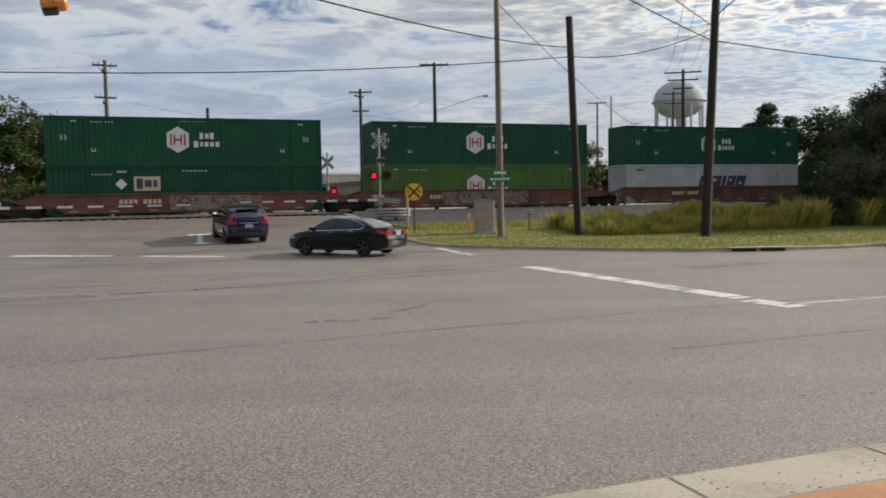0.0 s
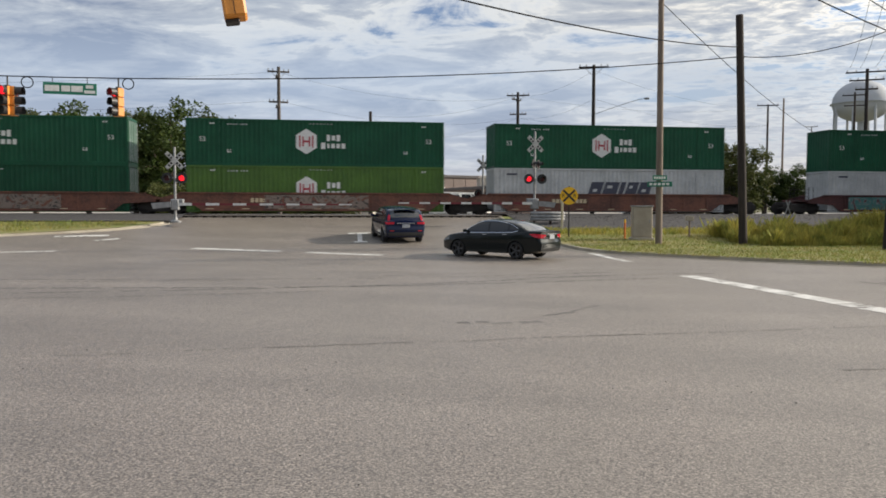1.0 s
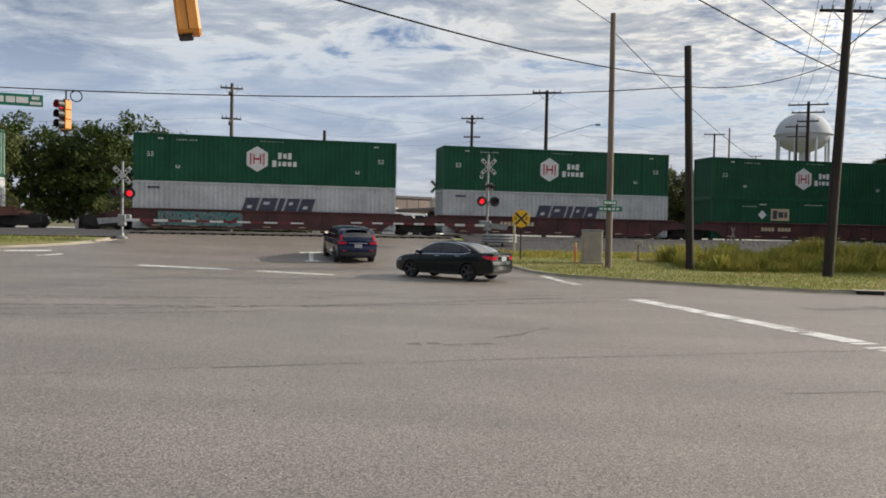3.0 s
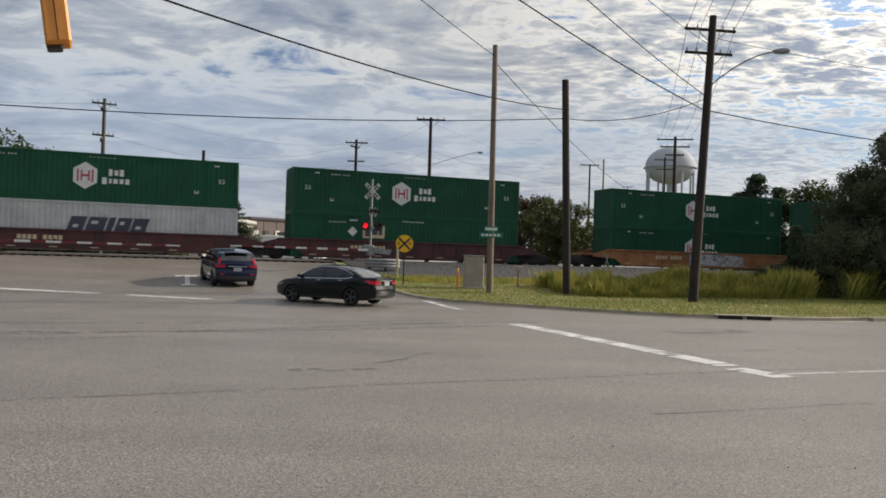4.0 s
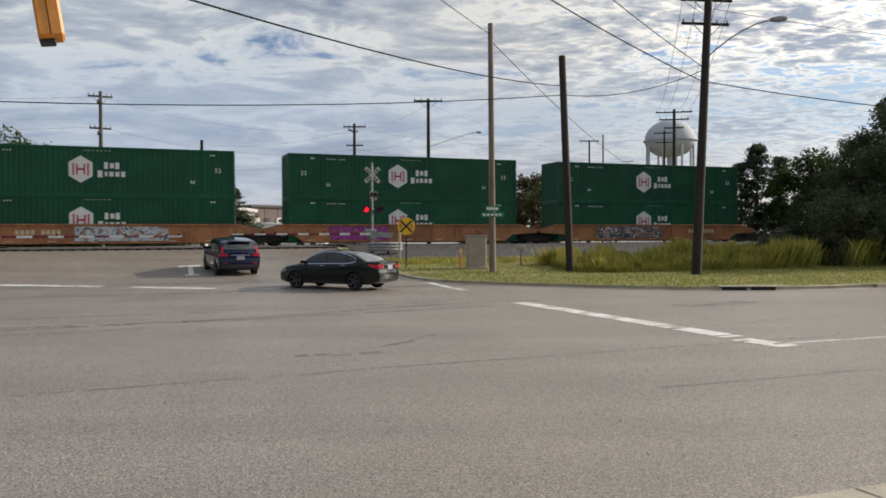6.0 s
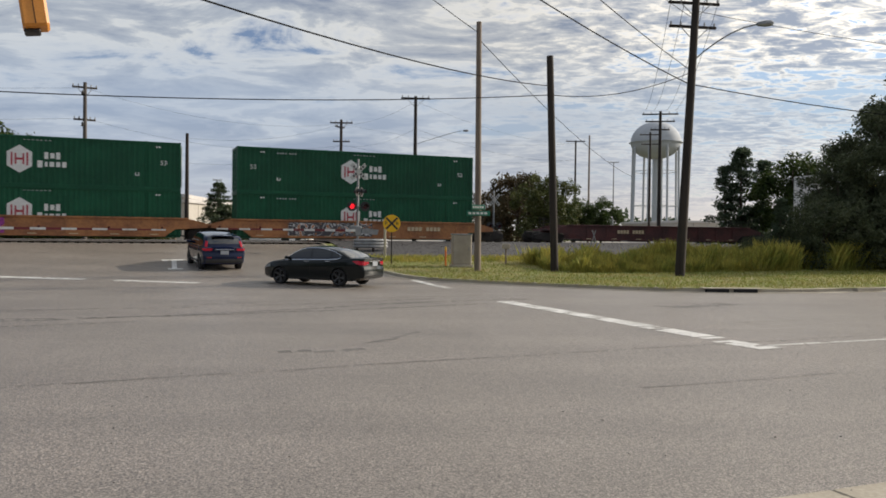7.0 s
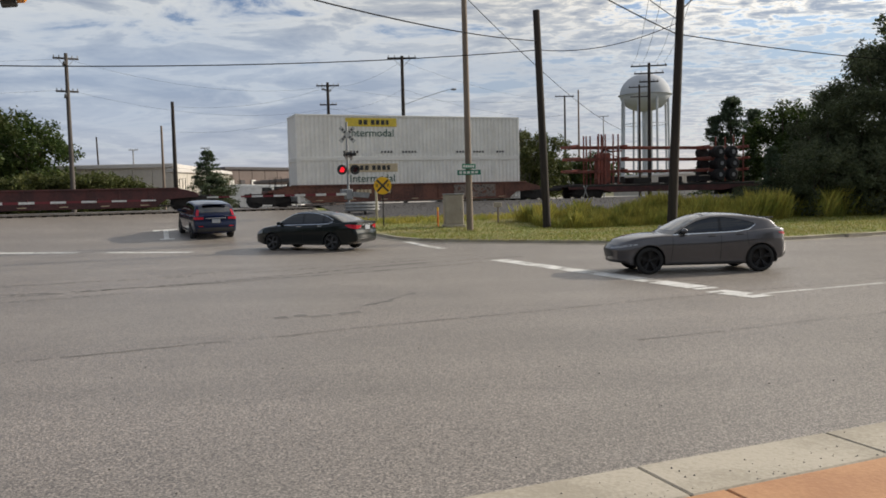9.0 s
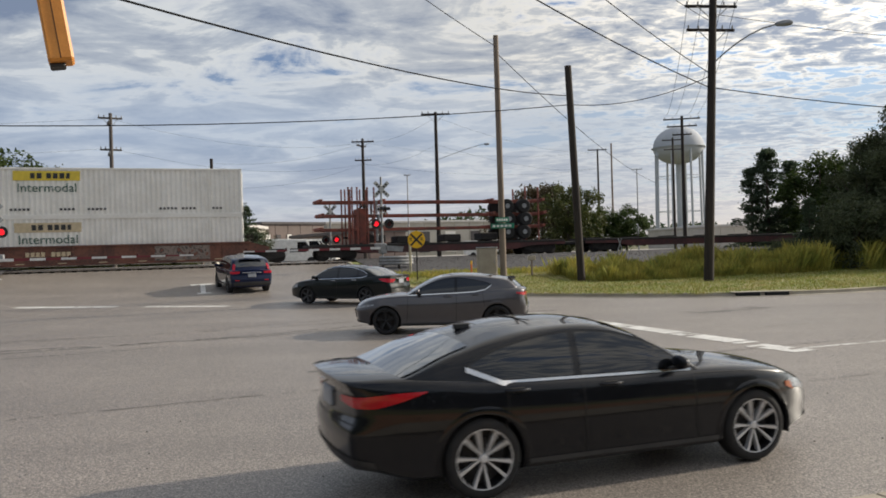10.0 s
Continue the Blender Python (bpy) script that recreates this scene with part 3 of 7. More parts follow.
# ---- railway ----
def railway():
    b = Build()
    n = 70
    prof = [(42.2, 0.02), (44, 0.07), (46, 0.08), (48, 0.07), (50.0, 0.02), (50.4, 0.04), (55.4, 0.04), (57.5, 0.05), (61, 0.02)]
    sheetpts = [-340, -160, -90] + [-60 + 2.0 * k for k in range(n + 1)] + [120, 200, 300]
    for s in sheetpts:
        for q, h in prof:
            if s < 0:
                q = max(q, 47.6)
            wob = 0.25 * noise.noise((s * 0.5, q, 5.0)) if q < 43 else 0
            b.v.append(W(s, q + wob * 3, rise(q + wob * 3) + h + (0.12 if 11.4 < s and q < 50.3 else 0.09)))
    m = len(prof)
    for i in range(len(sheetpts) - 1):
        if -8.8 < (sheetpts[i] + sheetpts[i + 1]) / 2 < 11.6:
            continue
        for k in range(m - 1):
            b.f.append((i * m + k, (i + 1) * m + k, (i + 1) * m + k + 1, i * m + k + 1))
    setting("ballast", b, M_BALLAST, "dark grey crushed stone ballast shoulder of the railway", category="ballast", smooth=True)
    # loose stones on the shoulder
    rnd = random.Random(4)
    b = Build()
    for _ in range(9000):
        s, q = rnd.uniform(12, 46), 42.6 + 7.4 * rnd.random()
        r = rnd.uniform(0.02, 0.05)
        z = rise(q) + 0.19
        p = [Vector((rnd.uniform(-r, r), rnd.uniform(-r, r), rnd.uniform(-.4 * r, r))) for _ in range(4)]
        x, y, _ = W(s, q)
        b.add([(x + a.x, y + a.y, z + a.z) for a in p], [(0, 1, 2), (0, 2, 3), (0, 3, 1), (1, 3, 2)])
    setting("ballast_stones", b, M_BALLAST, "loose crushed stones on the ballast shoulder", kind="stuff", category="ballast", fix=False)
    for q in (52.08, 53.52):
        root = Build()
        prof = [(-0.07, 0), (0.07, 0), (0.07, 0.02), (0.012, 0.04), (0.012, 0.125), (0.036, 0.135), (0.036, 0.17), (-0.036, 0.17), (-0.036, 0.135), (-0.012, 0.125), (-0.012, 0.04), (-0.07, 0.02)]
        k = len(prof)
        vs = [(s, y, z) for s in (-340, 300) for y, z in prof]
        root.add(vs, [(i, (i + 1) % k, k + (i + 1) % k, k + i) for i in range(k)])
        tagged(part("rail", root, M_RAIL, m=plan(0, q, 1.30)), "steel rail with a worn shiny head", "rail", "rails", "structure")
    b = Build()
    b.box((0, 0, -0.06), (2.6, 0.23, 0.2), 0.01)
    me = b.mesh("sleeper", M_WOODP)
    bed = tagged(thing("sleepers", "dark creosoted timber sleepers under the rails", "sleeper"), kind="structure")
    for k in range(150):
        part("sleeper", me, M_WOODP, bed, m=plan(-40 + 0.6 * k, 52.8, 1.33, 90))
    # crossing panels between the road and the rails
    b = Build()
    for q0, q1 in ((50.0, 52.0), (52.17, 53.43), (53.6, 58.0)):
        zb = rise(q0)
        b.box((1.4, (q0 + q1) / 2, 1.43), (20.4, q1 - q0, 0.05), 0.008)
    setting("crossing_panel", b, M_ASPHALT, "asphalt level crossing surface flush with the rails", m=plan(0, 0, 0), category="level crossing")
    sheet("road_beyond", [-8.6, 11.6], [57.0, 58, 60.5, 70, 90, 140, 300], lambda s, q: True, M_ASPHALT, "side road going on beyond the railway", lift=0.02, category="road")
    yard = mat("pale_gravel", (0.42, 0.39, 0.35), (0.30, 0.28, 0.25), rough=0.9, scale=0.3, fine=9, mix=0.7)
    for name, a, z in (("yard_east", 11.8, 170.0), ("yard_west", -90.0, -8.8)):
        sheet(name, [a, (a + z) / 2, z], [60.8, 63, 70, 90, 140], lambda s, q: True, yard, "pale gravel yard beyond the railway", lift=0.03, category="ground")


railway()


# ---- the train ----
RAILTOP, FACE, DEEP = 1.47, 51.5, 2.6
SPEED = 21.8
CL, CH = 16.15, 2.896
MOVERS = []  # (thing, plan place at the start, height)
CACHE = {}


def cached(key, make):
    if key not in CACHE:
        CACHE[key] = make()
    return CACHE[key]


def corrugated(L, H, D):
    """Container shell: ribbed sides and ends, smooth roof."""
    b = Build()
    z0, z1, dep = 0.16, H - 0.10, 0.045

    def ribs(a0, a1, pt):
        n = int((a1 - a0) / 0.285)
        p = (a1 - a0) / n
        line = []
        for k in range(n):
            x = a0 + k * p
            line += [(x, 0), (x + 0.30 * p, 0), (x + 0.46 * p, dep), (x + 0.80 * p, dep)]
        line.append((a1, 0))
        k0 = len(b.v)
        for x, d in line:
            b.v += [pt(x, d, z0), pt(x, d, z1)]
        for i in range(len(line) - 1):
            b.f.append((k0 + 2 * i, k0 + 2 * i + 2, k0 + 2 * i + 3, k0 + 2 * i + 1))

    ribs(0.14, L - 0.14, lambda x, d, z: (x, 0.03 + d, z))
    ribs(0.14, L - 0.14, lambda x, d, z: (x, D - 0.03 - d, z))
    ribs(0.14, D - 0.14, lambda y, d, z: (0.04 + d, y, z))
    b.box((L / 2, D / 2, H - 0.06), (L - 0.2, D - 0.1, 0.06))
    b.box((L / 2, D / 2, 0.10), (L - 0.2, D - 0.1, 0.06))
    return b


def frame_of(L, H, D):
    b = Build()
    for y in (0.06, D - 0.06):
        b.box((L / 2, y, 0.08), (L, 0.12, 0.16), 0.01)
        b.box((L / 2, y, H - 0.06), (L, 0.12, 0.12), 0.01)
        for x in (0.07, 1.98, L - 1.98, L - 0.07):
            b.box((x, y, H / 2), (0.14 if x in (0.07, L - 0.07) else 0.10, 0.125, H - 0.1), 0.01)
    for x in (0.06, L - 0.06):
        for z in (0.08, H - 0.06):
            b.box((x, D / 2, z), (0.12, D, 0.14), 0.01)
    return b


def castings():
    b = Build()
    b.box((0, 0, 0), (0.2, 0.17, 0.13), 0.015)
    return b


def door_of(H, D):
    b = Build()
    for y in (D * 0.27, D * 0.73):
        b.box((0, y, H / 2), (0.06, D * 0.44, H - 0.34), 0.02)
    return b


def locking_bar(H):
    return Build().rod((0.05, 0, 0.2), (0.05, 0, H - 0.2), 0.026, n=6)


def hexagon(r):
    return [(r * math.sin(math.pi * k / 3) * 0.93, r * math.cos(math.pi * k / 3)) for k in range(6)]


def container(style, colour, where, label):
    """One 53-foot box with its frame, castings, doors and painted marks. where: left end along the track at the start, height."""
    s0, z0 = where
    c = thing("container", label, "container", "containers on the train")
    part("shell", cached(("shell", colour.name), lambda: corrugated(CL, CH, DEEP).mesh("shell", colour)), colour, c)
    part("corner_frame", cached(("frame", colour.name), lambda: frame_of(CL, CH, DEEP).mesh("corner_frame", colour)), colour, c)
    cast = cached(("cast", colour.name), lambda: castings().mesh("corner_casting", colour))
    for x in (1.98, CL - 1.98):
        for z in (0.065, CH - 0.05):
            part("corner_casting", cast, colour, c, m=pose(x, 0.075, z))
    door = part("door", cached(("door", colour.name), lambda: door_of(CH, DEEP).mesh("door", colour)), colour, c, "container doors with pale locking bars", m=pose(CL, 0, 0))
    for y in (DEEP * 0.14, DEEP * 0.37, DEEP * 0.63, DEEP * 0.86):
        part("locking_bar", cached("bar", lambda: locking_bar(CH).mesh("locking_bar", M_CGREY)), M_CGREY, door, m=pose(0, y, 0))

    def bar(x, z, w, h, m, name="marking", label=""):
        b = Build()
        b.box((0, 0, 0), (w, 0.012, h))
        return part(name, cached((name, m.name, w, h), lambda: b.mesh(name, m)), m, c, label, m=pose(x, 0.024, z))

    if style in ("hub", "hub_short", "plain_hub"):
        zc = 1.55 if style == "hub" else 1.45
        xc = 7.35
        if style != "plain_hub":
            emblem = part("emblem", cached("hex", lambda: Build().plate(hexagon(0.80), 0.012, 0.026).mesh("emblem", M_DECAL)), M_DECAL, c, "white six-sided emblem with red bars", m=pose(xc, 0, zc))
            for dx, h in ((-0.40, 0.74), (-0.20, 0.62), (0.20, 0.62), (0.40, 0.74), (0.0, 0.12)):
                b = Build()
                b.box((0, 0, 0), (0.09 if dx else 0.34, 0.01, h))
                part("stroke", cached(("stroke", h), lambda: b.mesh("stroke", M_DECALRED)), M_DECALRED, emblem, m=pose(dx, 0.006, 0))
            # two lines of white lettering, kept as bars
            for k, (x, w, h) in enumerate(((0.0, 0.20, 0.40), (0.32, 0.22, 0.30), (0.62, 0.22, 0.40))):
                bar(xc + 1.38 + x, zc + 0.24, w, h, M_DECAL, "lettering_bar")
            for k, (x, w, h) in enumerate(((0.0, 0.26, 0.40), (0.33, 0.14, 0.28), (0.62, 0.24, 0.28), (0.95, 0.22, 0.28), (1.27, 0.22, 0.32))):
                bar(xc + 1.05 + x, zc - 0.26, w, h, M_DECAL, "lettering_bar")
        for x in (1.0, CL - 1.0):
            word("53", 0.40, "size_number", M_DECAL, c, pose(x, 0.02, 1.62 if style == "hub" else 0.55) @ UPRIGHT)
        for k in range(7):
            bar(2.55 + 0.17 * k + (0.1 if k > 3 else 0), 2.56, 0.075, 0.085, M_CGREY, "number_bar")
            bar(7.6 + 0.22 * k, 2.66, 0.11, 0.035, M_CGREY, "number_bar")
        for k in range(2):
            bar(1.5 + 0.16 * k, 2.60, 0.10, 0.09, M_DECAL, "number_bar")
            bar(CL - 1.4 + 0.16 * k, 2.58, 0.10, 0.09, M_DECAL, "number_bar")
        for x in (2.6, CL - 2.5):
            bar(x, 0.84, 0.24, 0.05, M_DECAL)
            bar(x - 0.09, 0.93, 0.05, 0.16, M_DECAL)
            bar(x + 0.09, 0.93, 0.05, 0.16, M_DECAL)
        for k in range(18 if style == "hub" else 0):
            bar(0.9 + k * 0.855, 0.12, 0.36, 0.045, M_DECAL, "reflective_strip")
    # the shaded gap between stacked boxes is drawn as a black strip
    bar(CL / 2, 0.035, CL, 0.06, M_BLACK, "bottom_rail", "black strip for the shaded gap under the container")
    if style == "emp":
        b = Build()
        b.box((0, 0, 0), (1.5, 0.014, 0.86), 0.004)
        sign = part("panel", b, M_TAN, c, "tan panel with a dark trademark", m=pose(5.5, 0.02, 1.80))
        for x, w, h in ((-0.42, 0.36, 0.62), (0.06, 0.40, 0.42), (0.46, 0.22, 0.42)):
            q = Build()
            q.box((0, 0, 0), (w, 0.01, h))
            part("stroke", q, M_NAVY, sign, m=pose(x, -0.008, 0))
        d = Build()
        d.plate([(0, 0.33), (0.33, 0), (0, -0.33), (-0.33, 0)], 0.012, 0.024)
        part("placard", d, M_DECAL, c, "white diamond placard", m=pose(4.05, 0, 1.78))
        word("53", 0.40, "size_number", M_DECAL, c, pose(1.1, 0.02, 0.55) @ UPRIGHT)
        word("53", 0.40, "size_number", M_DECAL, c, pose(CL - 1.0, 0.02, 0.55) @ UPRIGHT)
        for k in range(7):
            bar(2.5 + 0.17 * k, 2.36, 0.075, 0.085, M_CGREY, "number_bar")
            bar(7.6 + 0.22 * k, 2.56, 0.13, 0.055, M_DECAL, "number_bar")
        bar(4.1, 2.52, 0.55, 0.10, M_CGREY, "paint_scrawl")
    if style == "swift":
        # slanted dark trademark, kept as plain slanted blocks
        for k, w in enumerate((0.86, 0.98, 0.34, 0.78, 0.86)):
            x = 6.4 + (0, 1.0, 2.1, 2.58, 3.45)[k]
            b = Build()
            b.plate([(x, 1.12), (x + w, 1.12), (x + w + 0.30, 2.02), (x + 0.30, 2.02)], 0.010, 0.024)
            blk = part("lettering_bar", b, M_NAVY, c, "dark blue slanted trademark block")
            if w > 0.5:
                g = Build()
                lo = 1.36 if k % 2 == 0 else 1.60
                g.plate([(x + 0.34, lo), (x + w * 0.72, lo), (x + w * 0.72 + 0.06, lo + 0.19), (x + 0.40, lo + 0.19)], 0.004, 0.010)
                part("counter", g, colour, blk)
        bar(1.2, 2.5, 0.7, 0.12, M_NAVY)
    if style in ("hunt", "hunt_low"):
        z = 2.42 if style == "hunt" else 2.30
        b = Build()
        b.box((0, 0, 0), (3.55, 0.014, 0.56), 0.004)
        bd = part("panel", b, M_DYEL if style == "hunt" else M_TAN, c, "yellow trademark panel", m=pose(5.1, 0.02, z))
        for x, w in ((-0.75, 0.24), (-0.40, 0.26), (0.10, 0.26), (0.45, 0.26), (0.80, 0.26), (1.12, 0.2)):
            q = Build()
            q.box((0, 0, 0), (w, 0.01, 0.32))
            part("lettering_bar", q, M_BLACK, bd, m=pose(x, -0.008, 0))
        word("Intermodal", 0.72, "lettering", M_DGREEN, c, pose(5.1, 0.02, z - 0.72) @ UPRIGHT, label="dark green lettering")
        for x, w in ((3.2, 1.1), (5.8, 0.9), (7.3, 1.2), (11.3, 1.3), (12.6, 0.9), (14.4, 0.8)):
            if style == "hunt":
                for k in range(int(w / 0.22)):
                    bar(x + k * 0.22, 0.46, 0.13, 0.13, M_BLACK, "number_bar")
    MOVERS.append((c, s0, FACE, z0))
    return c


def wheelset():
    b = Build()
    for y in (0.58, 2.02):
        b.lathe([(0.05, -0.07), (0.42, -0.07), (0.46, -0.05), (0.455, 0.05), (0.40, 0.06), (0.36, 0.02), (0.12, 0.02), (0.12, 0.07), (0.05, 0.07)], 18, "y", (0, y, 0.455))
    b.rod((0, 0.5, 0.455), (0, 2.1, 0.455), 0.08)
    return b


def bogie_frame():
    b = Build()
    for y in (0.42, 2.18):
        b.plate([(-1.25, 0.40), (-1.25, 0.62), (-0.5, 0.80), (0.5, 0.80), (1.25, 0.62), (1.25, 0.40), (0.95, 0.34), (0.42, 0.20), (-0.42, 0.20), (-0.95, 0.34)], y - 0.08, y + 0.08)
        for x in (-0.18, 0.0, 0.18):
            b.rod((x, y, 0.22), (x, y, 0.55), 0.07, n=8)
    b.box((0, 1.3, 0.62), (0.5, 2.0, 0.22), 0.02)
    return b


def well_side(L, H0, H1):
    """One deep side of a well car: sill that drops between the trucks, with top and bottom chords and stakes."""
    b = Build()
    out = [(-1.35, 1.05), (-1.35, 0.82), (0.55, 0.70), (1.15, 0.26), (L - 1.15, 0.26), (L - 0.55, 0.70), (L + 1.35, 0.82), (L + 1.35, 1.05), (L + 0.2, H1), (-0.2, H1)]
    b.plate(out, 0.0, 0.05)
    b.box((L / 2, -0.01, H1), (L + 0.4, 0.14, 0.10), 0.012)
    b.box((L / 2, -0.01, 0.30), (L - 2.2, 0.16, 0.12), 0.012)
    for k in range(9):
        x = 1.5 + k * (L - 3.0) / 8
        b.box((x, -0.005, (H1 + 0.3) / 2), (0.12, 0.09, H1 - 0.36), 0.01)
    return b


def well_car(s0, colour, label, tag=None, tag_at=8.0, tag_w=4.5, ends=(True, True), L=16.6, num=4.0):
    """A double-stack well unit. s0: left end of its box along the track at the start."""
    car = thing("well_car", label, "rail car", "cars of the train")
    side = cached(("side", colour.name, L), lambda: well_side(L, 0.3, 1.36).mesh("side_sill", colour))
    part("side_sill", side, colour, car, m=pose(-0.22, -0.10, 0))
    part("side_sill", side, colour, car, m=pose(-0.22 + L, DEEP + 0.10, 0, 0, 0, 180))
    b = Build()
    b.box((CL / 2, DEEP / 2, 0.30), (L, DEEP, 0.08))
    for k in range(6):
        b.box((1.6 + k * 2.6, DEEP / 2, 0.24), (0.3, DEEP, 0.12))
    part("well_floor", cached("wellfloor", lambda: b.mesh("well_floor", M_UNDER)), M_UNDER, car)
    for x, e in ((-1.15, ends[0]), (CL + 0.72, ends[1])):
        p = Build()
        p.box((0, DEEP / 2, 1.0), (1.5, DEEP - 0.1, 0.14), 0.02)
        p.box((0, DEEP / 2, 0.82), (1.7, 0.5, 0.3), 0.03)
        part("end_platform", p, colour, car, m=pose(x, 0, 0))
        if e:
            h = Build()
            for y in (0.15, DEEP - 0.15):
                h.tube([(0, y, 1.05), (0, y, 1.95), (0.35, y, 1.95), (0.35, y, 1.05)], 0.025)
            for z in (1.3, 1.55, 1.8):
                h.rod((0, 0.15, z), (0.0, DEEP - 0.15, z), 0.018, n=6)
            part("hand_rail", h, M_UNDER, car, m=pose(x - 0.2, 0, 0))
            k = Build()
            k.box((0, DEEP / 2, 0.78), (1.3, 0.26, 0.26), 0.05)
            part("coupler", k, M_UNDER, car, m=pose(x + (-1.4 if x < 0 else 1.4), 0, 0))
    bog = cached("bogie", lambda: bogie_frame().mesh("truck_frame", M_UNDER))
    whl = cached("wheelset", lambda: wheelset().mesh("wheelset", M_UNDER, smooth=True))
    for x in [-1.65] + ([CL + 1.35] if ends[1] else []):
        t = part("truck", bog, M_UNDER, car, m=pose(x, 0, 0))
        for dx in (-0.89, 0.89):
            part("wheelset", whl, M_UNDER, t, m=pose(dx, 0, 0))
    if tag:
        g = Build()
        g.box((0, 0, 0), (tag_w, 0.02, 0.86), 0.004)
        part("graffiti_patch", g, tag, car, "sprayed graffiti that cannot be read", m=pose(tag_at, -0.175, 0.82))
    for k in range(9):
        q = Build()
        q.box((0, 0, 0), (0.20, 0.014, 0.26))
        if k != 4:
            part("number_bar", cached("numbar", lambda: q.mesh("number_bar", M_TAN)), M_TAN, car, m=pose(num + k * 0.27, -0.172, 0.92))
    for k in range(7):
        q = Build()
        q.box((0, 0, 0), (0.46, 0.012, 0.09))
        part("reflective_strip", cached("refl", lambda: q.mesh("reflective_strip", M_TAN)), M_TAN, car, m=pose(1.4 + 2.2 * k, -0.172, 0.36))
    MOVERS.append((car, s0, FACE, RAILTOP))
    return car


LOW_Z, HIGH_Z = RAILTOP + 0.19, RAILTOP + 0.19 + CH

GREEN_UP = "dark green ribbed container with a white emblem, stacked on another"
GREEN_LO = "dark green ribbed container sitting in the well of a rail car"
WHITE_LO = "pale grey ribbed container with a dark slanted trademark, in a well"
CARS = (
    (-5.8, M_RUST, G_RUST, 9.5, 5.5, (True, False), "emp", M_GREEN, "hub"),
    (13.75, M_RUST, G_RUST, 8.0, 6.5, (False, False), "hub_short", M_LIME, "hub"),
    (33.25, M_RUST, None, 8.0, 4.0, (False, True), "swift", M_CGREY, "hub"),
    (57.25, M_MAROON, G_TEAL, 4.0, 5.0, (True, False), "swift", M_CGREY, "hub"),
    (76.55, M_MAROON, None, 8.0, 4.0, (False, False), "swift", M_CGREY, "hub"),
    (96.1, M_MAROON, None, 8.0, 4.0, (False, True), "emp", M_GREEN, "hub"),
    (119.95, M_ORCAR, G_WHITE, 9.6, 5.2, (True, False), "hub_short", M_GREEN, "hub"),
    (139.45, M_ORCAR, G_PURPLE, 4.6, 4.0, (False, False), "hub_short", M_GREEN, "hub"),
    (158.95, M_ORCAR, G_DARK, 6.0, 5.6, (False, True), "hub_short", M_GREEN, "hub"),
    (207.0, M_RUST, G_RUST, 12.5, 3.2, (True, True), "hunt_low", M_CWHITE, "hunt"),
)
for s0, colour, tag, at, wd, ends, low, lowc, up in CARS:
    kind = colour.name.replace("_", " ")
    well_car(s0, colour, kind + " double-stack well car on the rails" + (", sprayed with graffiti" if tag else ""), tag, at, wd, ends, num=11.4 if tag is G_DARK else 4.0)
    if low == "swift":
        container(low, lowc, (s0, LOW_Z), WHITE_LO)
    elif low == "hunt_low":
        container(low, lowc, (s0, LOW_Z), "white ribbed container with green lettering, sitting in a well")
    elif lowc is M_LIME:
        container(low, lowc, (s0, LOW_Z), "olive green ribbed container sitting in the well of a rail car")
    else:
        container(low, lowc, (s0, LOW_Z), GREEN_LO)
    if up == "hunt":
        container(up, M_CWHITE, (s0, HIGH_Z), "white ribbed container with a yellow panel and green lettering")
    else:
        container(up, M_GREEN, (s0, HIGH_Z), GREEN_UP)
well_car(183.1, M_MAROON, "empty maroon well car on the rails", ends=(True, True))
well_car(-29.8, M_RUST, "empty rusty brown well car on the rails", ends=(True, True))


def flat_car(s0, L, label):
    car = thing("flat_car", label, "rail car", "cars of the train")
    b = Build()
    b.box((L / 2, DEEP / 2, 0.98), (L, DEEP - 0.1, 0.16), 0.02)
    part("deck", b, M_UNDER, car)
    b = Build()
    for y in (0.12, DEEP - 0.12):
        b.plate([(0, 0.98), (0, 0.72), (2.6, 0.70), (4.0, 0.45), (L - 4.0, 0.45), (L - 2.6, 0.70), (L, 0.72), (L, 0.98)], y - 0.05, y + 0.05)
    part("side_sill", b, M_MAROON, car)
    bog = cached("bogie", lambda: bogie_frame().mesh("truck_frame", M_UNDER))
    whl = cached("wheelset", lambda: wheelset().mesh("wheelset", M_UNDER, smooth=True))
    for x in (1.9, L - 1.9):
        t = part("truck", bog, M_UNDER, car, m=pose(x, 0, 0))
        for dx in (-0.89, 0.89):
            part("wheelset", whl, M_UNDER, t, m=pose(dx, 0, 0))
    for x in (-0.5, L + 0.5):
        k = Build()
        k.box((x, DEEP / 2, 0.78), (1.1, 0.26, 0.26), 0.05)
        part("coupler", k, M_UNDER, car)
    for k in range(8):
        r = Build()
        r.box((1.2 + k * (L - 2.4) / 7, DEEP / 2, 1.10), (0.10, DEEP - 0.3, 0.10))
        part("tie_down", r, M_UNDER, car)
    MOVERS.append((car, s0, FACE, RAILTOP))


flat_car(227.3, 18.6, "dark flat car carrying stacked trailer chassis")
flat_car(247.6, 26.0, "empty dark flat car on the rails")


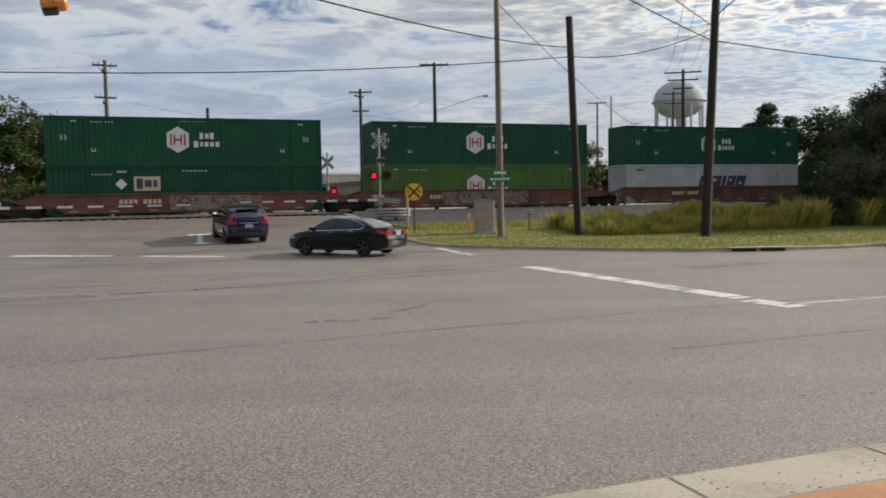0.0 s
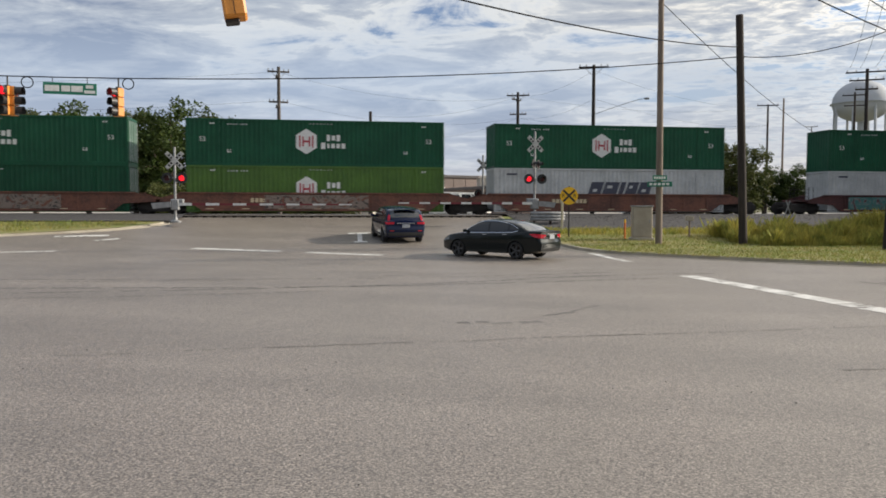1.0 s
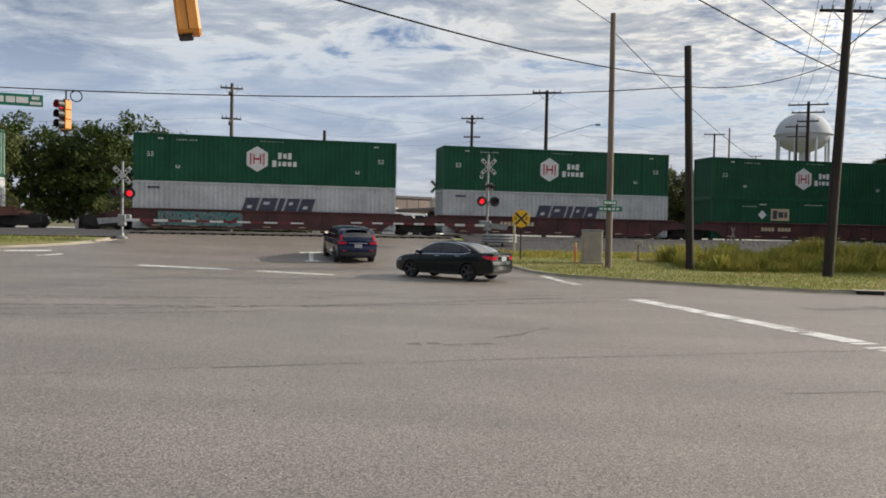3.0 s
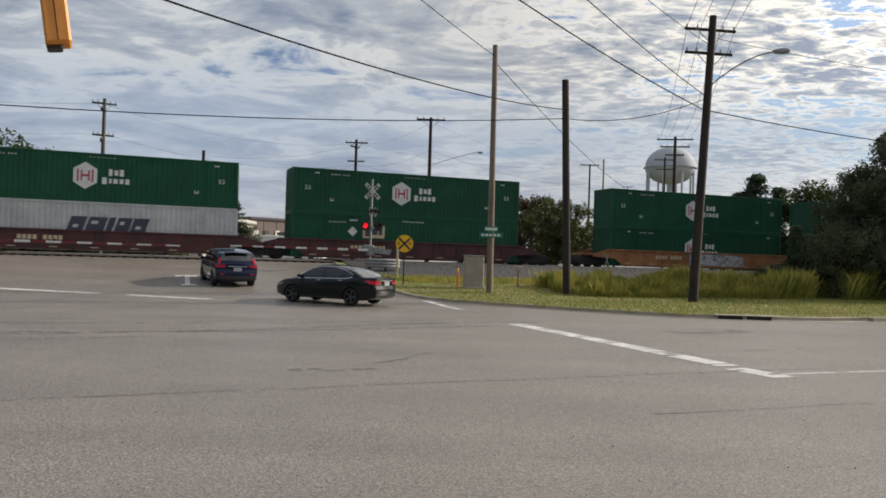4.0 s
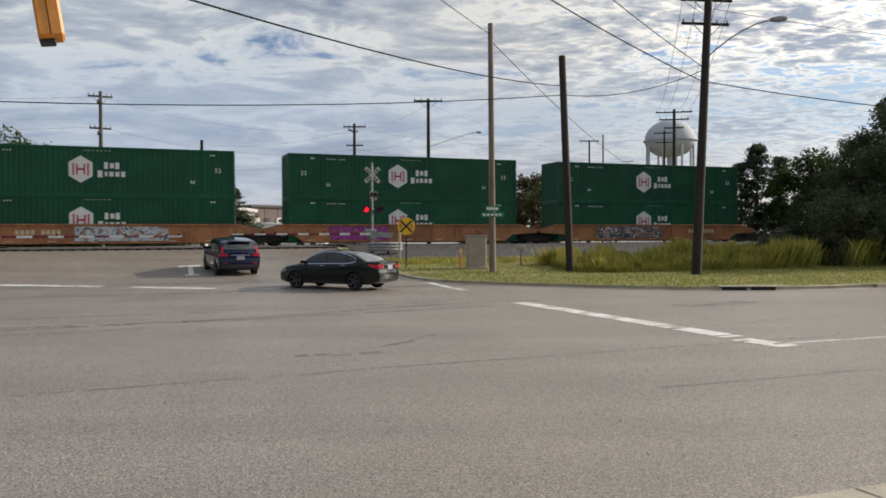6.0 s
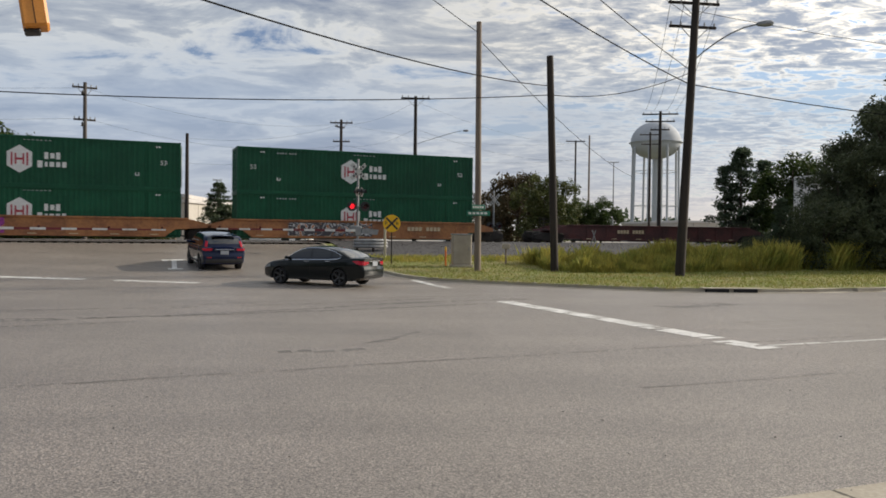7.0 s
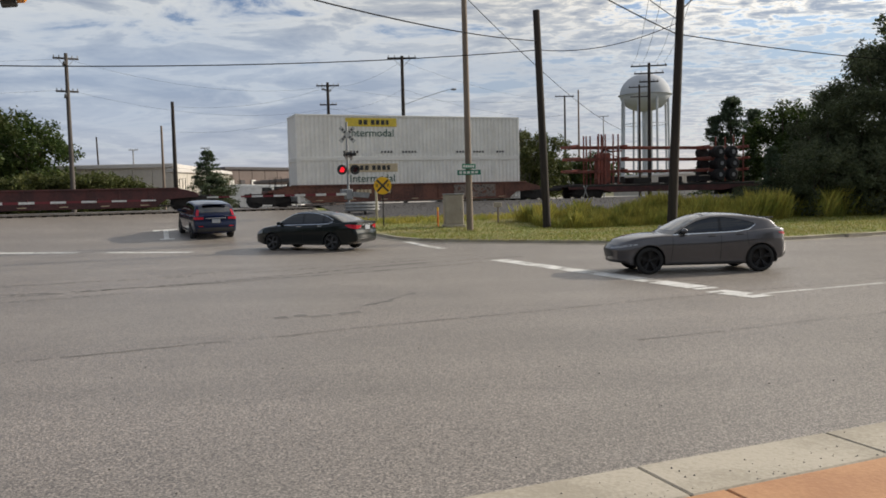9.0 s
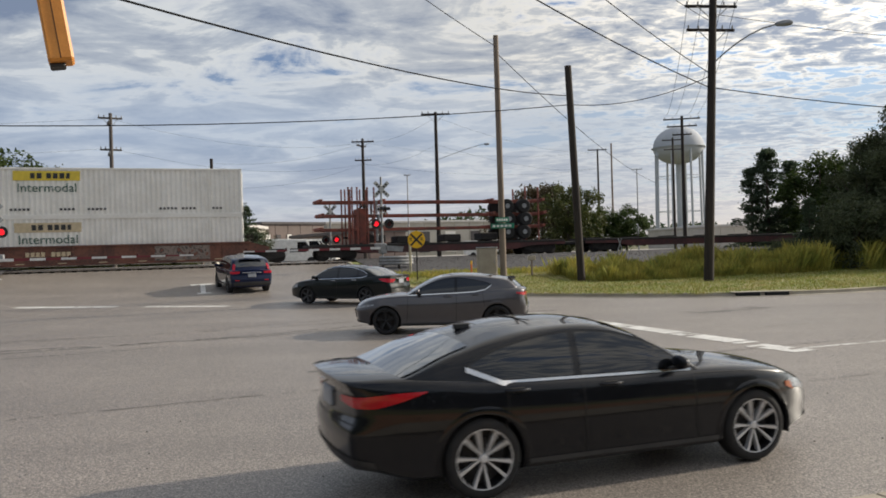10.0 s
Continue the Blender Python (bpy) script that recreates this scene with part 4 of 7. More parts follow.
def chassis(level, s0):
    """One container chassis of the stack: two long beams, cross members, bolsters, landing legs, axles with tyres at its rear."""
    c = thing("trailer_chassis", "red oxide container chassis stacked on a flat car", "trailer chassis", "stacked chassis")
    L = 16.4
    b = Build()
    for y in (0.75, 1.85):
        b.box((L / 2, y, 0.10), (L, 0.10, 0.19), 0.015)
    part("beam", b, M_CHASSIS, c)
    for x in (0.15, 4.4, 12.3, L - 0.15):
        d = Build()
        d.box((x, 1.3, 0.16), (0.22, 2.44, 0.20), 0.02)
        part("bolster", d, M_CHASSIS, c)
    for x in (2.0, 6.4, 8.3, 10.2):
        d = Build()
        d.box((x, 1.3, 0.12), (0.10, 1.2, 0.14), 0.01)
        part("cross_member", d, M_CHASSIS, c)
    for y in (0.6, 2.0):
        d = Build()
        d.box((4.0, y, -0.25), (0.16, 0.16, 0.9), 0.02)
        part("landing_leg", d, M_STEEL, c)
    for x in (13.4, 14.7):
        for y in (0.30, 2.30):
            t = Build()
            for dy in (-0.15, 0.15):
                t.lathe([(0.18, -0.13), (0.44, -0.13), (0.50, -0.08), (0.50, 0.08), (0.44, 0.13), (0.18, 0.13)], 16, "y", (0, dy, 0))
            w = part("wheel", cached("cwheel", lambda: t.mesh("wheel", M_RUBBER, smooth=True)), M_RUBBER, c, m=pose(x, y, -0.28))
            h = Build()
            h.lathe([(0.17, -0.02), (0.17, 0.04), (0.07, 0.08), (0.07, 0.02)], 12, "y")
            part("hub", cached("chub", lambda: h.mesh("hub", M_STEEL)), M_STEEL, w, m=pose(0, -0.29 if y < 1 else 0.29, 0))
    MOVERS.append((c, s0, FACE, RAILTOP + 1.95 + level * 0.92))


for level in range(3):
    chassis(level, 228.0 + 0.12 * (level % 2))


def stack_posts():
    c = thing("stack_stand", "red oxide posts that hold the chassis stack", "stand")
    for x in (2.0, 2.25, 2.6, 3.3, 3.75, 14.9, 15.9):
        for y in (0.25, 2.35):
            b = Build()
            b.box((x, y, 1.9), (0.10, 0.10, 3.8), 0.015)
            part("post", b, M_CHASSIS, c)
    b = Build()
    b.box((3.0, 1.3, 1.2), (0.5, 1.6, 2.4), 0.05)
    part("support_box", b, M_CHASSIS, c)
    rnd = random.Random(77)
    for k in range(16):
        d = Build()
        x, z = rnd.uniform(2.4, 4.4), rnd.uniform(0.2, 3.4)
        d.rod((x, rnd.uniform(0.3, 2.2), z), (x + rnd.uniform(-0.8, 0.8), rnd.uniform(0.3, 2.2), z + rnd.uniform(-0.7, 0.7)), rnd.uniform(0.03, 0.07), n=6)
        part("stay", d, M_CHASSIS if k % 2 else M_UNDER, c)
    for x0, z in ((3.9, 0.35), (6.2, 0.25), (9.4, 0.30), (12.2, 0.35)):
        d = Build()
        d.box((x0, 1.3, z), (rnd.uniform(1.2, 2.0), 1.5, 0.5), 0.05)
        part("load_chock", d, M_UNDER, c)
    MOVERS.append((c, 228.0, FACE, RAILTOP + 1.06))


stack_posts()


# ---- poles and cables ----
def utility_pole(base, top, r0, r1, material, label, arms=(), group="utility poles", name="utility_pole", lampv=None):
    """A tapered round pole with crossarms. arms: (height below the top, length, turn, braces)."""
    base, top = Vector(base), Vector(top)
    p = thing(name, label, "pole", group, m=Matrix.Translation(base))
    ax = top - base
    b, n = Build(), 10
    b.rod((0, 0, -0.4), ax, r0, r1, 12)
    part("pole", b, material, p, smooth=True)
    for below, ln, turn, braced in arms:
        c = ax * (1 - below / ax.length)
        d = Vector((math.cos(radians(turn)), math.sin(radians(turn)), 0))
        a = Build()
        a.box((0, 0, 0), (ln, 0.10, 0.13), 0.012)
        arm = part("crossarm", a, material, p, m=Matrix.Translation(c + Vector((-d.y, d.x, 0)) * (r1 + 0.03)) @ pose(0, 0, 0, 0, 0, turn))
        for f in (-0.46, -0.25, 0.25, 0.46):
            i = Build()
            i.lathe([(0.02, 0.0), (0.045, 0.03), (0.03, 0.06), (0.05, 0.09), (0.03, 0.12), (0.035, 0.16), (0.01, 0.17)], 8, at=(f * ln, 0, 0.065))
            part("insulator", i, M_STEEL, arm)
        if braced:
            for sg in (-1, 1):
                r = Build()
                r.rod(c + d * sg * ln * 0.3 + Vector((0, 0, -0.06)), c + Vector((0, 0, -0.75)), 0.02, n=6)
                part("brace", r, M_STEEL, p)
    return p


def arm_lamp(base_xy, z0, out, z1, label, bend=1.7, head=1.0):
    """A street lamp on a long bent arm that is bolted to a pole."""
    p = thing("street_lamp", label, "street lamp", m=Matrix.Translation((*base_xy, 0)))
    b = Build()
    o = Vector((out[0], out[1], 0))
    pts = [o * f + Vector((0, 0, z0 + (z1 - z0) * (1 - (1 - f) ** bend))) for f in (0, 0.2, 0.4, 0.6, 0.8, 1.0)]
    b.tube(pts, 0.035 * head, 8)
    part("arm", b, M_STEEL, p)
    h = Build()
    d = o.normalized()
    t = Matrix.Translation(pts[-1] + d * 0.3) @ Matrix.Rotation(math.atan2(d.y, d.x), 4, "Z") @ Matrix.Scale(head, 4)
    h.lathe([(0.03, -0.40), (0.10, -0.30), (0.15, 0.0), (0.14, 0.25), (0.05, 0.38)], 12, "x")
    part("lamp_head", h, M_STEEL, p, "grey cobra lamp head", smooth=True, m=t)


PD, PE, PF = (2.43, 39.57), (6.39, 40.3), (12.11, 38.33)
utility_pole((*PD, 0.3), (2.36, 39.6, 12.55), 0.17, 0.13, M_WOODG, "tall weathered brown timber pole on the verge", name="timber_pole")
utility_pole((*PE, 0.3), (6.0, 40.35, 11.1), 0.20, 0.17, M_WOODP, "thick dark leaning timber pole with a cut top", name="timber_pole")
PFT = (12.66, 38.15, 13.9)
utility_pole((*PF, 0.2), PFT, 0.24, 0.17, M_WOODP, "leaning dark timber power pole with crossarms", ((0.62, 2.6, 8, True), (1.75, 2.4, 8, True)))
arm_lamp((12.45, 38.2), 10.4, (2.75, -1.1), 12.0, "grey street lamp on a long arm of the power pole")


def az_pole(az, el, dist, r, material, label, arms, base=0.85, lean=0.0):
    x, y, _ = azi(az, dist)
    utility_pole((x + lean, y, base), (x, y, height(el, dist)), r * 1.25, r * 0.8, material, label, arms)
    return (x, y, height(el, dist))


A_T = az_pole(-23.15, 9.55, 64, 0.15, M_WOODK, "grey-brown timber power pole with short crossarms", ((0.35, 1.7, 30, True), (0.8, 1.0, 120, False), (2.7, 1.5, 30, False), (3.1, 0.9, 120, False)))
B_T = az_pole(-6.32, 8.0, 82, 0.17, M_WOODP, "dark timber power pole with two crossarms", ((0.3, 2.3, 0, True), (0.75, 1.5, 60, False), (2.2, 1.7, 0, False)))
C_T = az_pole(-1.05, 9.75, 64, 0.15, M_WOODP, "dark timber pole with a crossarm and lamp", ((0.15, 2.3, 5, True),))
arm_lamp(C_T[:2], 9.2, (3.7, -0.4), 10.3, "thin street lamp arm on a timber pole", 1.15, 0.6)
G_T = az_pole(10.35, 6.7, 110, 0.14, M_WOODP, "thin dark timber pole with a crossarm", ((0.1, 2.6, 0, False),))
az_pole(11.3, 7.05, 110, 0.13, M_WOODG, "plain thin timber pole", ())
H_T = az_pole(16.1, 8.6, 80, 0.17, M_WOODP, "dark timber power pole with three crossarms", ((0.25, 3.4, -10, False), (0.95, 2.8, -10, False), (1.75, 1.8, -10, False)))
az_pole(15.45, 7.2, 105, 0.15, M_WOODP, "dark timber power pole with small crossarms", ((0.3, 2.6, -10, False), (1.5, 2.2, -10, False)))
I_T = az_pole(-16.78, 6.65, 74, 0.17, M_WOODP, "plain dark timber pole by the warehouse", ())
az_pole(-17.55, 5.05, 84, 0.13, M_WOODG, "plain brown timber pole by the warehouse", ())
az_pole(-21.6, 4.3, 100, 0.10, M_WOODP, "thin dark pole by the warehouse", (), lean=0.2)
az_pole(-3.2, 5.4, 120, 0.09, M_STEEL, "thin grey lamp pole", ((0.1, 1.0, 0, False),))
az_pole(-14.8, 3.6, 130, 0.12, M_STEEL, "thin grey floodlight pole", ((0.1, 1.4, 0, False),))
az_pole(-19.4, 3.5, 130, 0.12, M_STEEL, "thin grey floodlight pole", ((0.1, 1.4, 0, False),))
az_pole(13.0, 5.2, 150, 0.12, M_STEEL, "thin grey lamp pole", ((0.1, 2.0, 0, False),))


def cable(a, b, r, sag, label, n=14, name="overhead_cable"):
    a, b = Vector(a), Vector(b)
    pts = [a.lerp(b, k / n) - Vector((0, 0, sag * 4 * (k / n) * (1 - k / n))) for k in range(n + 1)]
    c = Build().tube(pts, r, 5)
    return tagged(part(name, c, M_WIRE, smooth=True), label, "cable", "overhead cables")


def ray_at(az, el, dist):
    return azi(az, dist, height(el, dist))


def on_line(a, b, f):
    return tuple(p + (q - p) * f for p, q in zip(a, b))


E_HI, E_MID = (6.05, 40.35, 9.6), (6.08, 40.35, 9.15)
D_TOP = (2.37, 39.6, 12.0)
F_MID = (12.35, 38.25, 9.9)
BLK = "black overhead cable between poles"
cable(azi(-31.0, 13.0, 6.35), E_HI, 0.022, 0.42, "thick black span cable from the near signal to a pole")
SPAN_END = (-34.0, 19.5, 6.94)
cable(SPAN_END, E_MID, 0.022, 0.96, "black span wire that carries the traffic signals", n=20)
cable(E_MID, F_MID, 0.02, 0.45, BLK)
cable(ray_at(-12.5, 24.5, 24), D_TOP, 0.018, 0.15, BLK)
cable((2.37, 39.6, 11.7), ray_at(14.2, 4.2, 105), 0.02, 0.8, BLK)
cable(ray_at(-6.0, 24.0, 22), (12.35, 38.2, 9.4), 0.026, 0.3, BLK)
cable((12.35, 38.2, 9.4), (42.0, 44.0, 8.4), 0.026, 0.7, BLK)
cable(ray_at(-2.0, 27.0, 22), (12.35, 38.2, 10.1), 0.02, 0.3, BLK)
cable(ray_at(2.0, 27.0, 22), (12.4, 38.2, 12.6), 0.014, 0.3, BLK)
cable((12.5, 38.2, 12.9), (42.0, 41.0, 10.8), 0.014, 0.6, BLK)
for f in (-1.2, -0.5, 0.5, 1.2):
    cable((12.6 + f, 38.2 + 0.14 * f, 13.4), (H_T[0] + 1.2 * f, H_T[1], H_T[2] + 0.1), 0.012, 0.9, BLK)
    cable((12.6 + f, 38.2 + 0.14 * f, 13.4), (12.6 + f - 5, 2.0, 19.0), 0.012, 0.3, BLK)
for a, b, sg in ((A_T, B_T, 1.2), (B_T, C_T, 0.6), (B_T, G_T, 1.0), (A_T, (-75.0, 40.0, 11.0), 0.7), (I_T, B_T, 0.8), (C_T, G_T, 0.9)):
    for dz in (-0.4, -2.6):
        cable((a[0], a[1], a[2] + dz), (b[0], b[1], b[2] + dz), 0.007, sg, "thin far overhead line")


# ---- crossing signals ----
def crossing_signal(s, q, zb, arm, lit, label, buck=4.5, face=0, upper=True, drop=2.08):
    """Flashing-light mast: base, mast, crossbuck, pairs of lamps with hoods, gate mechanism, counterweight and striped arm."""
    c = thing("crossing_signal", label, "crossing signal", "crossing signals", m=plan(s, q, zb, face))
    b = Build()
    b.lathe([(0.32, 0), (0.32, 0.06), (0.14, 0.16), (0.085, 0.30), (0.075, 0.30)], 12)
    part("mast_base", b, M_STEEL, c)
    b = Build()
    b.rod((0, 0, 0.1), (0, 0, buck + 0.75), 0.075, 0.065, 12)
    part("mast", b, M_STEEL, c, smooth=True)
    for sg in (-1, 1):
        x = Build()
        x.box((0, 0, 0), (1.22, 0.02, 0.23), 0.006, m=Matrix.Rotation(radians(45 * sg), 4, "Y"))
        bl = part("crossbuck_blade", x, M_BUCK, c, "white crossbuck board with dark bars", m=pose(0, -0.10 - 0.012 * sg, buck))
        for f in (-0.36, -0.2, 0.2, 0.36):
            y = Build()
            d = Matrix.Rotation(radians(45 * sg), 4, "Y")
            y.box(d @ Vector((f * 1.1, -0.014, 0)), (0.10, 0.006, 0.13), m=d)
            part("lettering_bar", y, M_BLACK, bl)

    def pair(z, front, lit_at, back=0.0):
        bar = Build()
        bar.rod((-0.40, 0, 0), (0.40, 0, 0), 0.03, n=8)
        pr = part("lamp_bar", bar, M_STEEL, c, m=pose(0, -0.10 if front else 0.10, z) @ pose(0, 0, 0, 0, 0, back))
        for x in (-0.40, 0.40):
            k = Build()
            k.lathe([(0.30, -0.01), (0.30, 0.01)], 20, "y", (x, -0.06, 0))
            k.lathe([(0.13, 0.0), (0.11, 0.14), (0.05, 0.18)], 14, "y", (x, -0.05, 0))
            part("lamp_housing", k, M_BLACK, pr, "round black lamp backboard")
            l = Build()
            l.lathe([(0.14, -0.075), (0.155, -0.07), (0.155, -0.055)], 20, "y", (x, 0, 0))
            on = lit_at == (x > 0)
            part("lens", l, M_REDLIT if on else M_REDOFF, pr, "lit red flashing lamp" if on else "dark red lamp")
            v = Build()
            vs = [(x + 0.165 * math.cos(a), y, 0.165 * math.sin(a)) for y in (-0.07, -0.34) for a in [math.pi * (k / 12 * 1.1 - 0.05) for k in range(13)]]
            v.add(vs, [(k, k + 1, 14 + k, 13 + k) for k in range(12)])
            part("visor", v, M_BLACK, pr)

    pair(buck - drop, True, lit)
    if upper:
        pair(buck - 1.22, True, None, 55)
    if arm:
        sg = 1 if arm > 0 else -1
        z = 1.02
        b = Build()
        b.box((0.0, 0.02, z - 0.02), (0.42, 0.46, 0.62), 0.04)
        b.box((sg * 0.25, 0.05, z + 0.12), (0.42, 0.36, 0.36), 0.04)
        part("gate_mechanism", b, M_STEEL, c, "grey gate mechanism box")
        b = Build()
        b.plate([(-sg * 0.2, z - 0.16), (-sg * 1.15, z - 0.26), (-sg * 1.25, z + 0.06), (-sg * 0.2, z + 0.14)], -0.28, -0.18)
        part("counterweight", b, M_STEEL, c, "grey counterweight plate")
        n, ln = 13, abs(arm)
        for k in range(n):
            y = Build()
            h0, h1 = 0.15 - 0.075 * k / n, 0.15 - 0.075 * (k + 1) / n
            x0, x1 = sg * (0.2 + ln * k / n), sg * (0.2 + ln * (k + 1) / n)
            y.plate([(x0, z - h0 / 2), (x1, z - h1 / 2), (x1, z + h1 / 2), (x0, z + h0 / 2)], -0.25, -0.20)
            part("arm_stripe", y, M_WHITE if k % 2 == 0 else M_REDP, c)
        for f in (0.35, 0.7, 0.98):
            y = Build()
            y.lathe([(0.05, 0), (0.05, 0.10), (0.02, 0.12)], 10, at=(sg * (0.2 + ln * f), -0.225, z + 0.05))
            part("arm_lamp", y, M_REDOFF, c)
    return c


crossing_signal(12.81, 46.5, 1.2, -8.0, False, "grey crossing signal mast with lowered striped gate arm", buck=4.55)
crossing_signal(-7.88, 46.5, 1.1, 9.6, True, "grey crossing signal mast with long lowered striped arm", buck=3.45, upper=False, drop=0.98)
crossing_signal(12.05, 58.0, 0.95, 0, True, "far crossing signal mast behind the railway", buck=4.1, upper=False)
crossing_signal(27.2, 58.0, 0.95, 0, None, "far crossing signal mast behind the railway", buck=3.9, upper=False)


def guard_rail():
    """Curved corrugated steel guard round the mast."""
    g = thing("guard_rail", "curved galvanised steel guard rail by the signal mast", "guard rail", m=plan(13.5, 45.6, rise(45.6) + 0.1))
    b = Build()
    prof = [(0.0, 0.30), (0.06, 0.36), (0.06, 0.42), (0.0, 0.48), (0.06, 0.54), (0.06, 0.60), (0.0, 0.66), (0.06, 0.72), (0.06, 0.78), (0.0, 0.84)]
    pts = [(-1.1, 0.1), (-0.6, -0.15), (0, -0.25), (0.6, -0.15), (0.95, 0.2), (1.0, 0.8)]
    for x, y in pts:
        d = Vector((x, y - 0.6)).normalized()
        b.v += [(x + d.x * o, y + d.y * o, z) for o, z in prof]
    m = len(prof)
    b.f = [(i * m + k, (i + 1) * m + k, (i + 1) * m + k + 1, i * m + k + 1) for i in range(len(pts) - 1) for k in range(m - 1)]
    part("beam", b, M_STEEL, g, smooth=True)
    for x, y in ((-0.9, 0.15), (0.0, -0.12), (0.85, 0.35)):
        p = Build()
        p.box((x, y, 0.4), (0.12, 0.15, 0.9), 0.01)
        part("post", p, M_WOODP, g)


guard_rail()


# ---- signs and street furniture on the verge ----
def rr_sign():
    s = thing("railroad_sign", "round yellow warning sign with black cross on a post", "road sign", m=pose(-1.95, 41.81, 0.42, 0, 0, 4))
    b = Build()
    b.box((0, 0.03, 1.3), (0.06, 0.05, 2.75), 0.008)
    part("post", b, M_UNDER, s)
    b = Build()
    b.lathe([(0.445, -0.006), (0.455, 0.0), (0.445, 0.006)], 32, "y")
    d = part("disc", b, M_SIGNY, s, m=pose(0, -0.02, 2.17))
    for a in (45, -45):
        x = Build()
        x.box((0, -0.011, 0), (0.84, 0.006, 0.10), m=Matrix.Rotation(radians(a), 4, "Y"))
        part("cross_bar", x, M_BLACK, d, m=pose(0, -0.001 * (a > 0) * 3, 0))
    for x in (-0.29, 0.29):
        word("R", 0.27, "letter", M_BLACK, d, pose(x, -0.012, 0) @ UPRIGHT)
    p = thing("marker_post", "pale square timber post beside the sign", "post", m=pose(-2.45, 44.6, 0.62))
    b = Build()
    b.box((0, 0, 0.75), (0.13, 0.13, 2.2), 0.012)
    part("post", b, mat("pale_timber", (0.55, 0.49, 0.36), rough=0.8), p)


rr_sign()


def cabinet():
    c = thing("signal_cabinet", "tall beige metal equipment cabinet on the grass", "cabinet", m=pose(1.70, 41.55, 0.36, 0, 0, 6))
    b = Build()
    b.box((0, 0, 0.05), (1.15, 0.85, 0.16), 0.02)
    part("plinth", b, M_CONC, c)
    b = Build()
    b.box((0, 0, 0.90), (0.98, 0.70, 1.56), 0.03)
    part("body", b, M_CAB, c)
    b = Build()
    b.box((0, 0, 1.70), (1.05, 0.78, 0.07), 0.02)
    part("roof", b, M_STEEL, c)
    b = Build()
    b.box((0, -0.355, 0.90), (0.86, 0.02, 1.40), 0.008)
    d = part("door", b, M_CAB, c)
    b = Build()
    b.box((0.33, -0.385, 0.95), (0.04, 0.05, 0.18), 0.01)
    part("handle", b, M_STEEL, d)
    m = thing("cable_marker", "thin orange plastic marker post in the grass", "marker", m=pose(0.89, 41.87, 0.36))
    b = Build()
    b.rod((0, 0, -0.05), (0, 0, 0.85), 0.045, n=10)
    part("tube", b, M_ORANGE, m)
    b = Build()
    b.lathe([(0.05, 0.85), (0.05, 1.0), (0.03, 1.04)], 10)
    part("cap", b, M_SIGNY, m)
    k = thing("box_post", "small weathered box on a post at the ballast edge", "post", m=pose(4.25, 43.9, 0.45))
    b = Build()
    b.box((0, 0, 0.45), (0.09, 0.09, 0.9), 0.01)
    part("post", b, M_WOODG, k)
    b = Build()
    b.box((0, 0, 0.98), (0.42, 0.18, 0.26), 0.02)
    part("box", b, M_CAB, k)
    g = thing("guy_brace", "thin crossed steel rods at the ballast edge", "brace", m=pose(10.2, 49.2, 0.5))
    b = Build()
    b.rod((-0.5, 0, 0), (0.1, 0, 1.9), 0.03, n=6)
    b.rod((0.5, 0, 0), (-0.1, 0, 1.9), 0.03, n=6)
    part("crossed_rod", b, M_STEEL, g)


cabinet()


def street_names():
    s = thing("street_sign", "two green street name blades on the timber pole", "street sign", m=pose(2.42, 39.36, 3.25))
    for z, turn, w in ((0.16, 25, 0.75), (-0.14, -4, 1.15)):
        b = Build()
        b.box((0, 0, 0), (w, 0.012, 0.24), 0.004)
        bl = part("blade", b, M_SIGNG, s, m=pose(0, -0.03, z, 0, 0, turn))
        for k in range(5):
            y = Build()
            y.box((-w * 0.36 + k * w * 0.17, -0.009, 0), (w * 0.12, 0.004, 0.11))
            part("lettering_bar", y, M_DECAL, bl)


street_names()


# ---- traffic signals on the span wire ----
def signal_head(m, label, sections=3, lit=0, two=True):
    """A yellow signal: housings with lenses and visors, hung from a bracket."""
    t = thing("traffic_signal", label, "traffic signal", "traffic signals", m=m)
    b = Build()
    b.rod((0, 0, 1.1), (0, 0, 1.45), 0.03, n=8)
    b.box((0, 0, 1.10), (0.16, 0.16, 0.06), 0.01)
    part("hanger", b, M_BLACK, t)
    for face in ((0, 90) if two else (0,)):
        f = Build()
        for k in range(sections):
            f.box((0, -0.02, 0.18 + 0.36 * k), (0.35, 0.30, 0.345), 0.03)
        body = part("housing", f, M_YELLOW, t, m=pose(0, 0, 0, 0, 0, face) @ pose(0, -0.16 if two else 0, 0))
        for k in range(sections):
            # black plate paints the shade on the front of the yellow housing
            plate = Build()
            plate.box((0, -0.174, 0.18 + 0.36 * k), (0.33, 0.012, 0.33), 0.004)
            part("faceplate", plate, M_BLACK, body, "black plate for the shaded face round the lens")
            l = Build()
            l.lathe([(0.145, -0.01), (0.15, 0.0), (0.15, 0.02)], 20, "y", (0, -0.18, 0.18 + 0.36 * k))
            top = k == sections - 1
            part("lens", l, (M_REDLIT if face == lit else M_REDOFF) if top else M_BLACK, body, "red signal lens" if top else "dark signal lens")
            v = Build()
            vs = [(0.165 * math.cos(a), y, 0.18 + 0.36 * k + 0.165 * math.sin(a)) for y in (-0.17, -0.42) for a in [math.pi * (j / 12 * 1.5 - 0.25) for j in range(13)]]
            v.add(vs, [(j, j + 1, 14 + j, 13 + j) for j in range(12)])
            part("visor", v, M_BLACK, body)
    return t


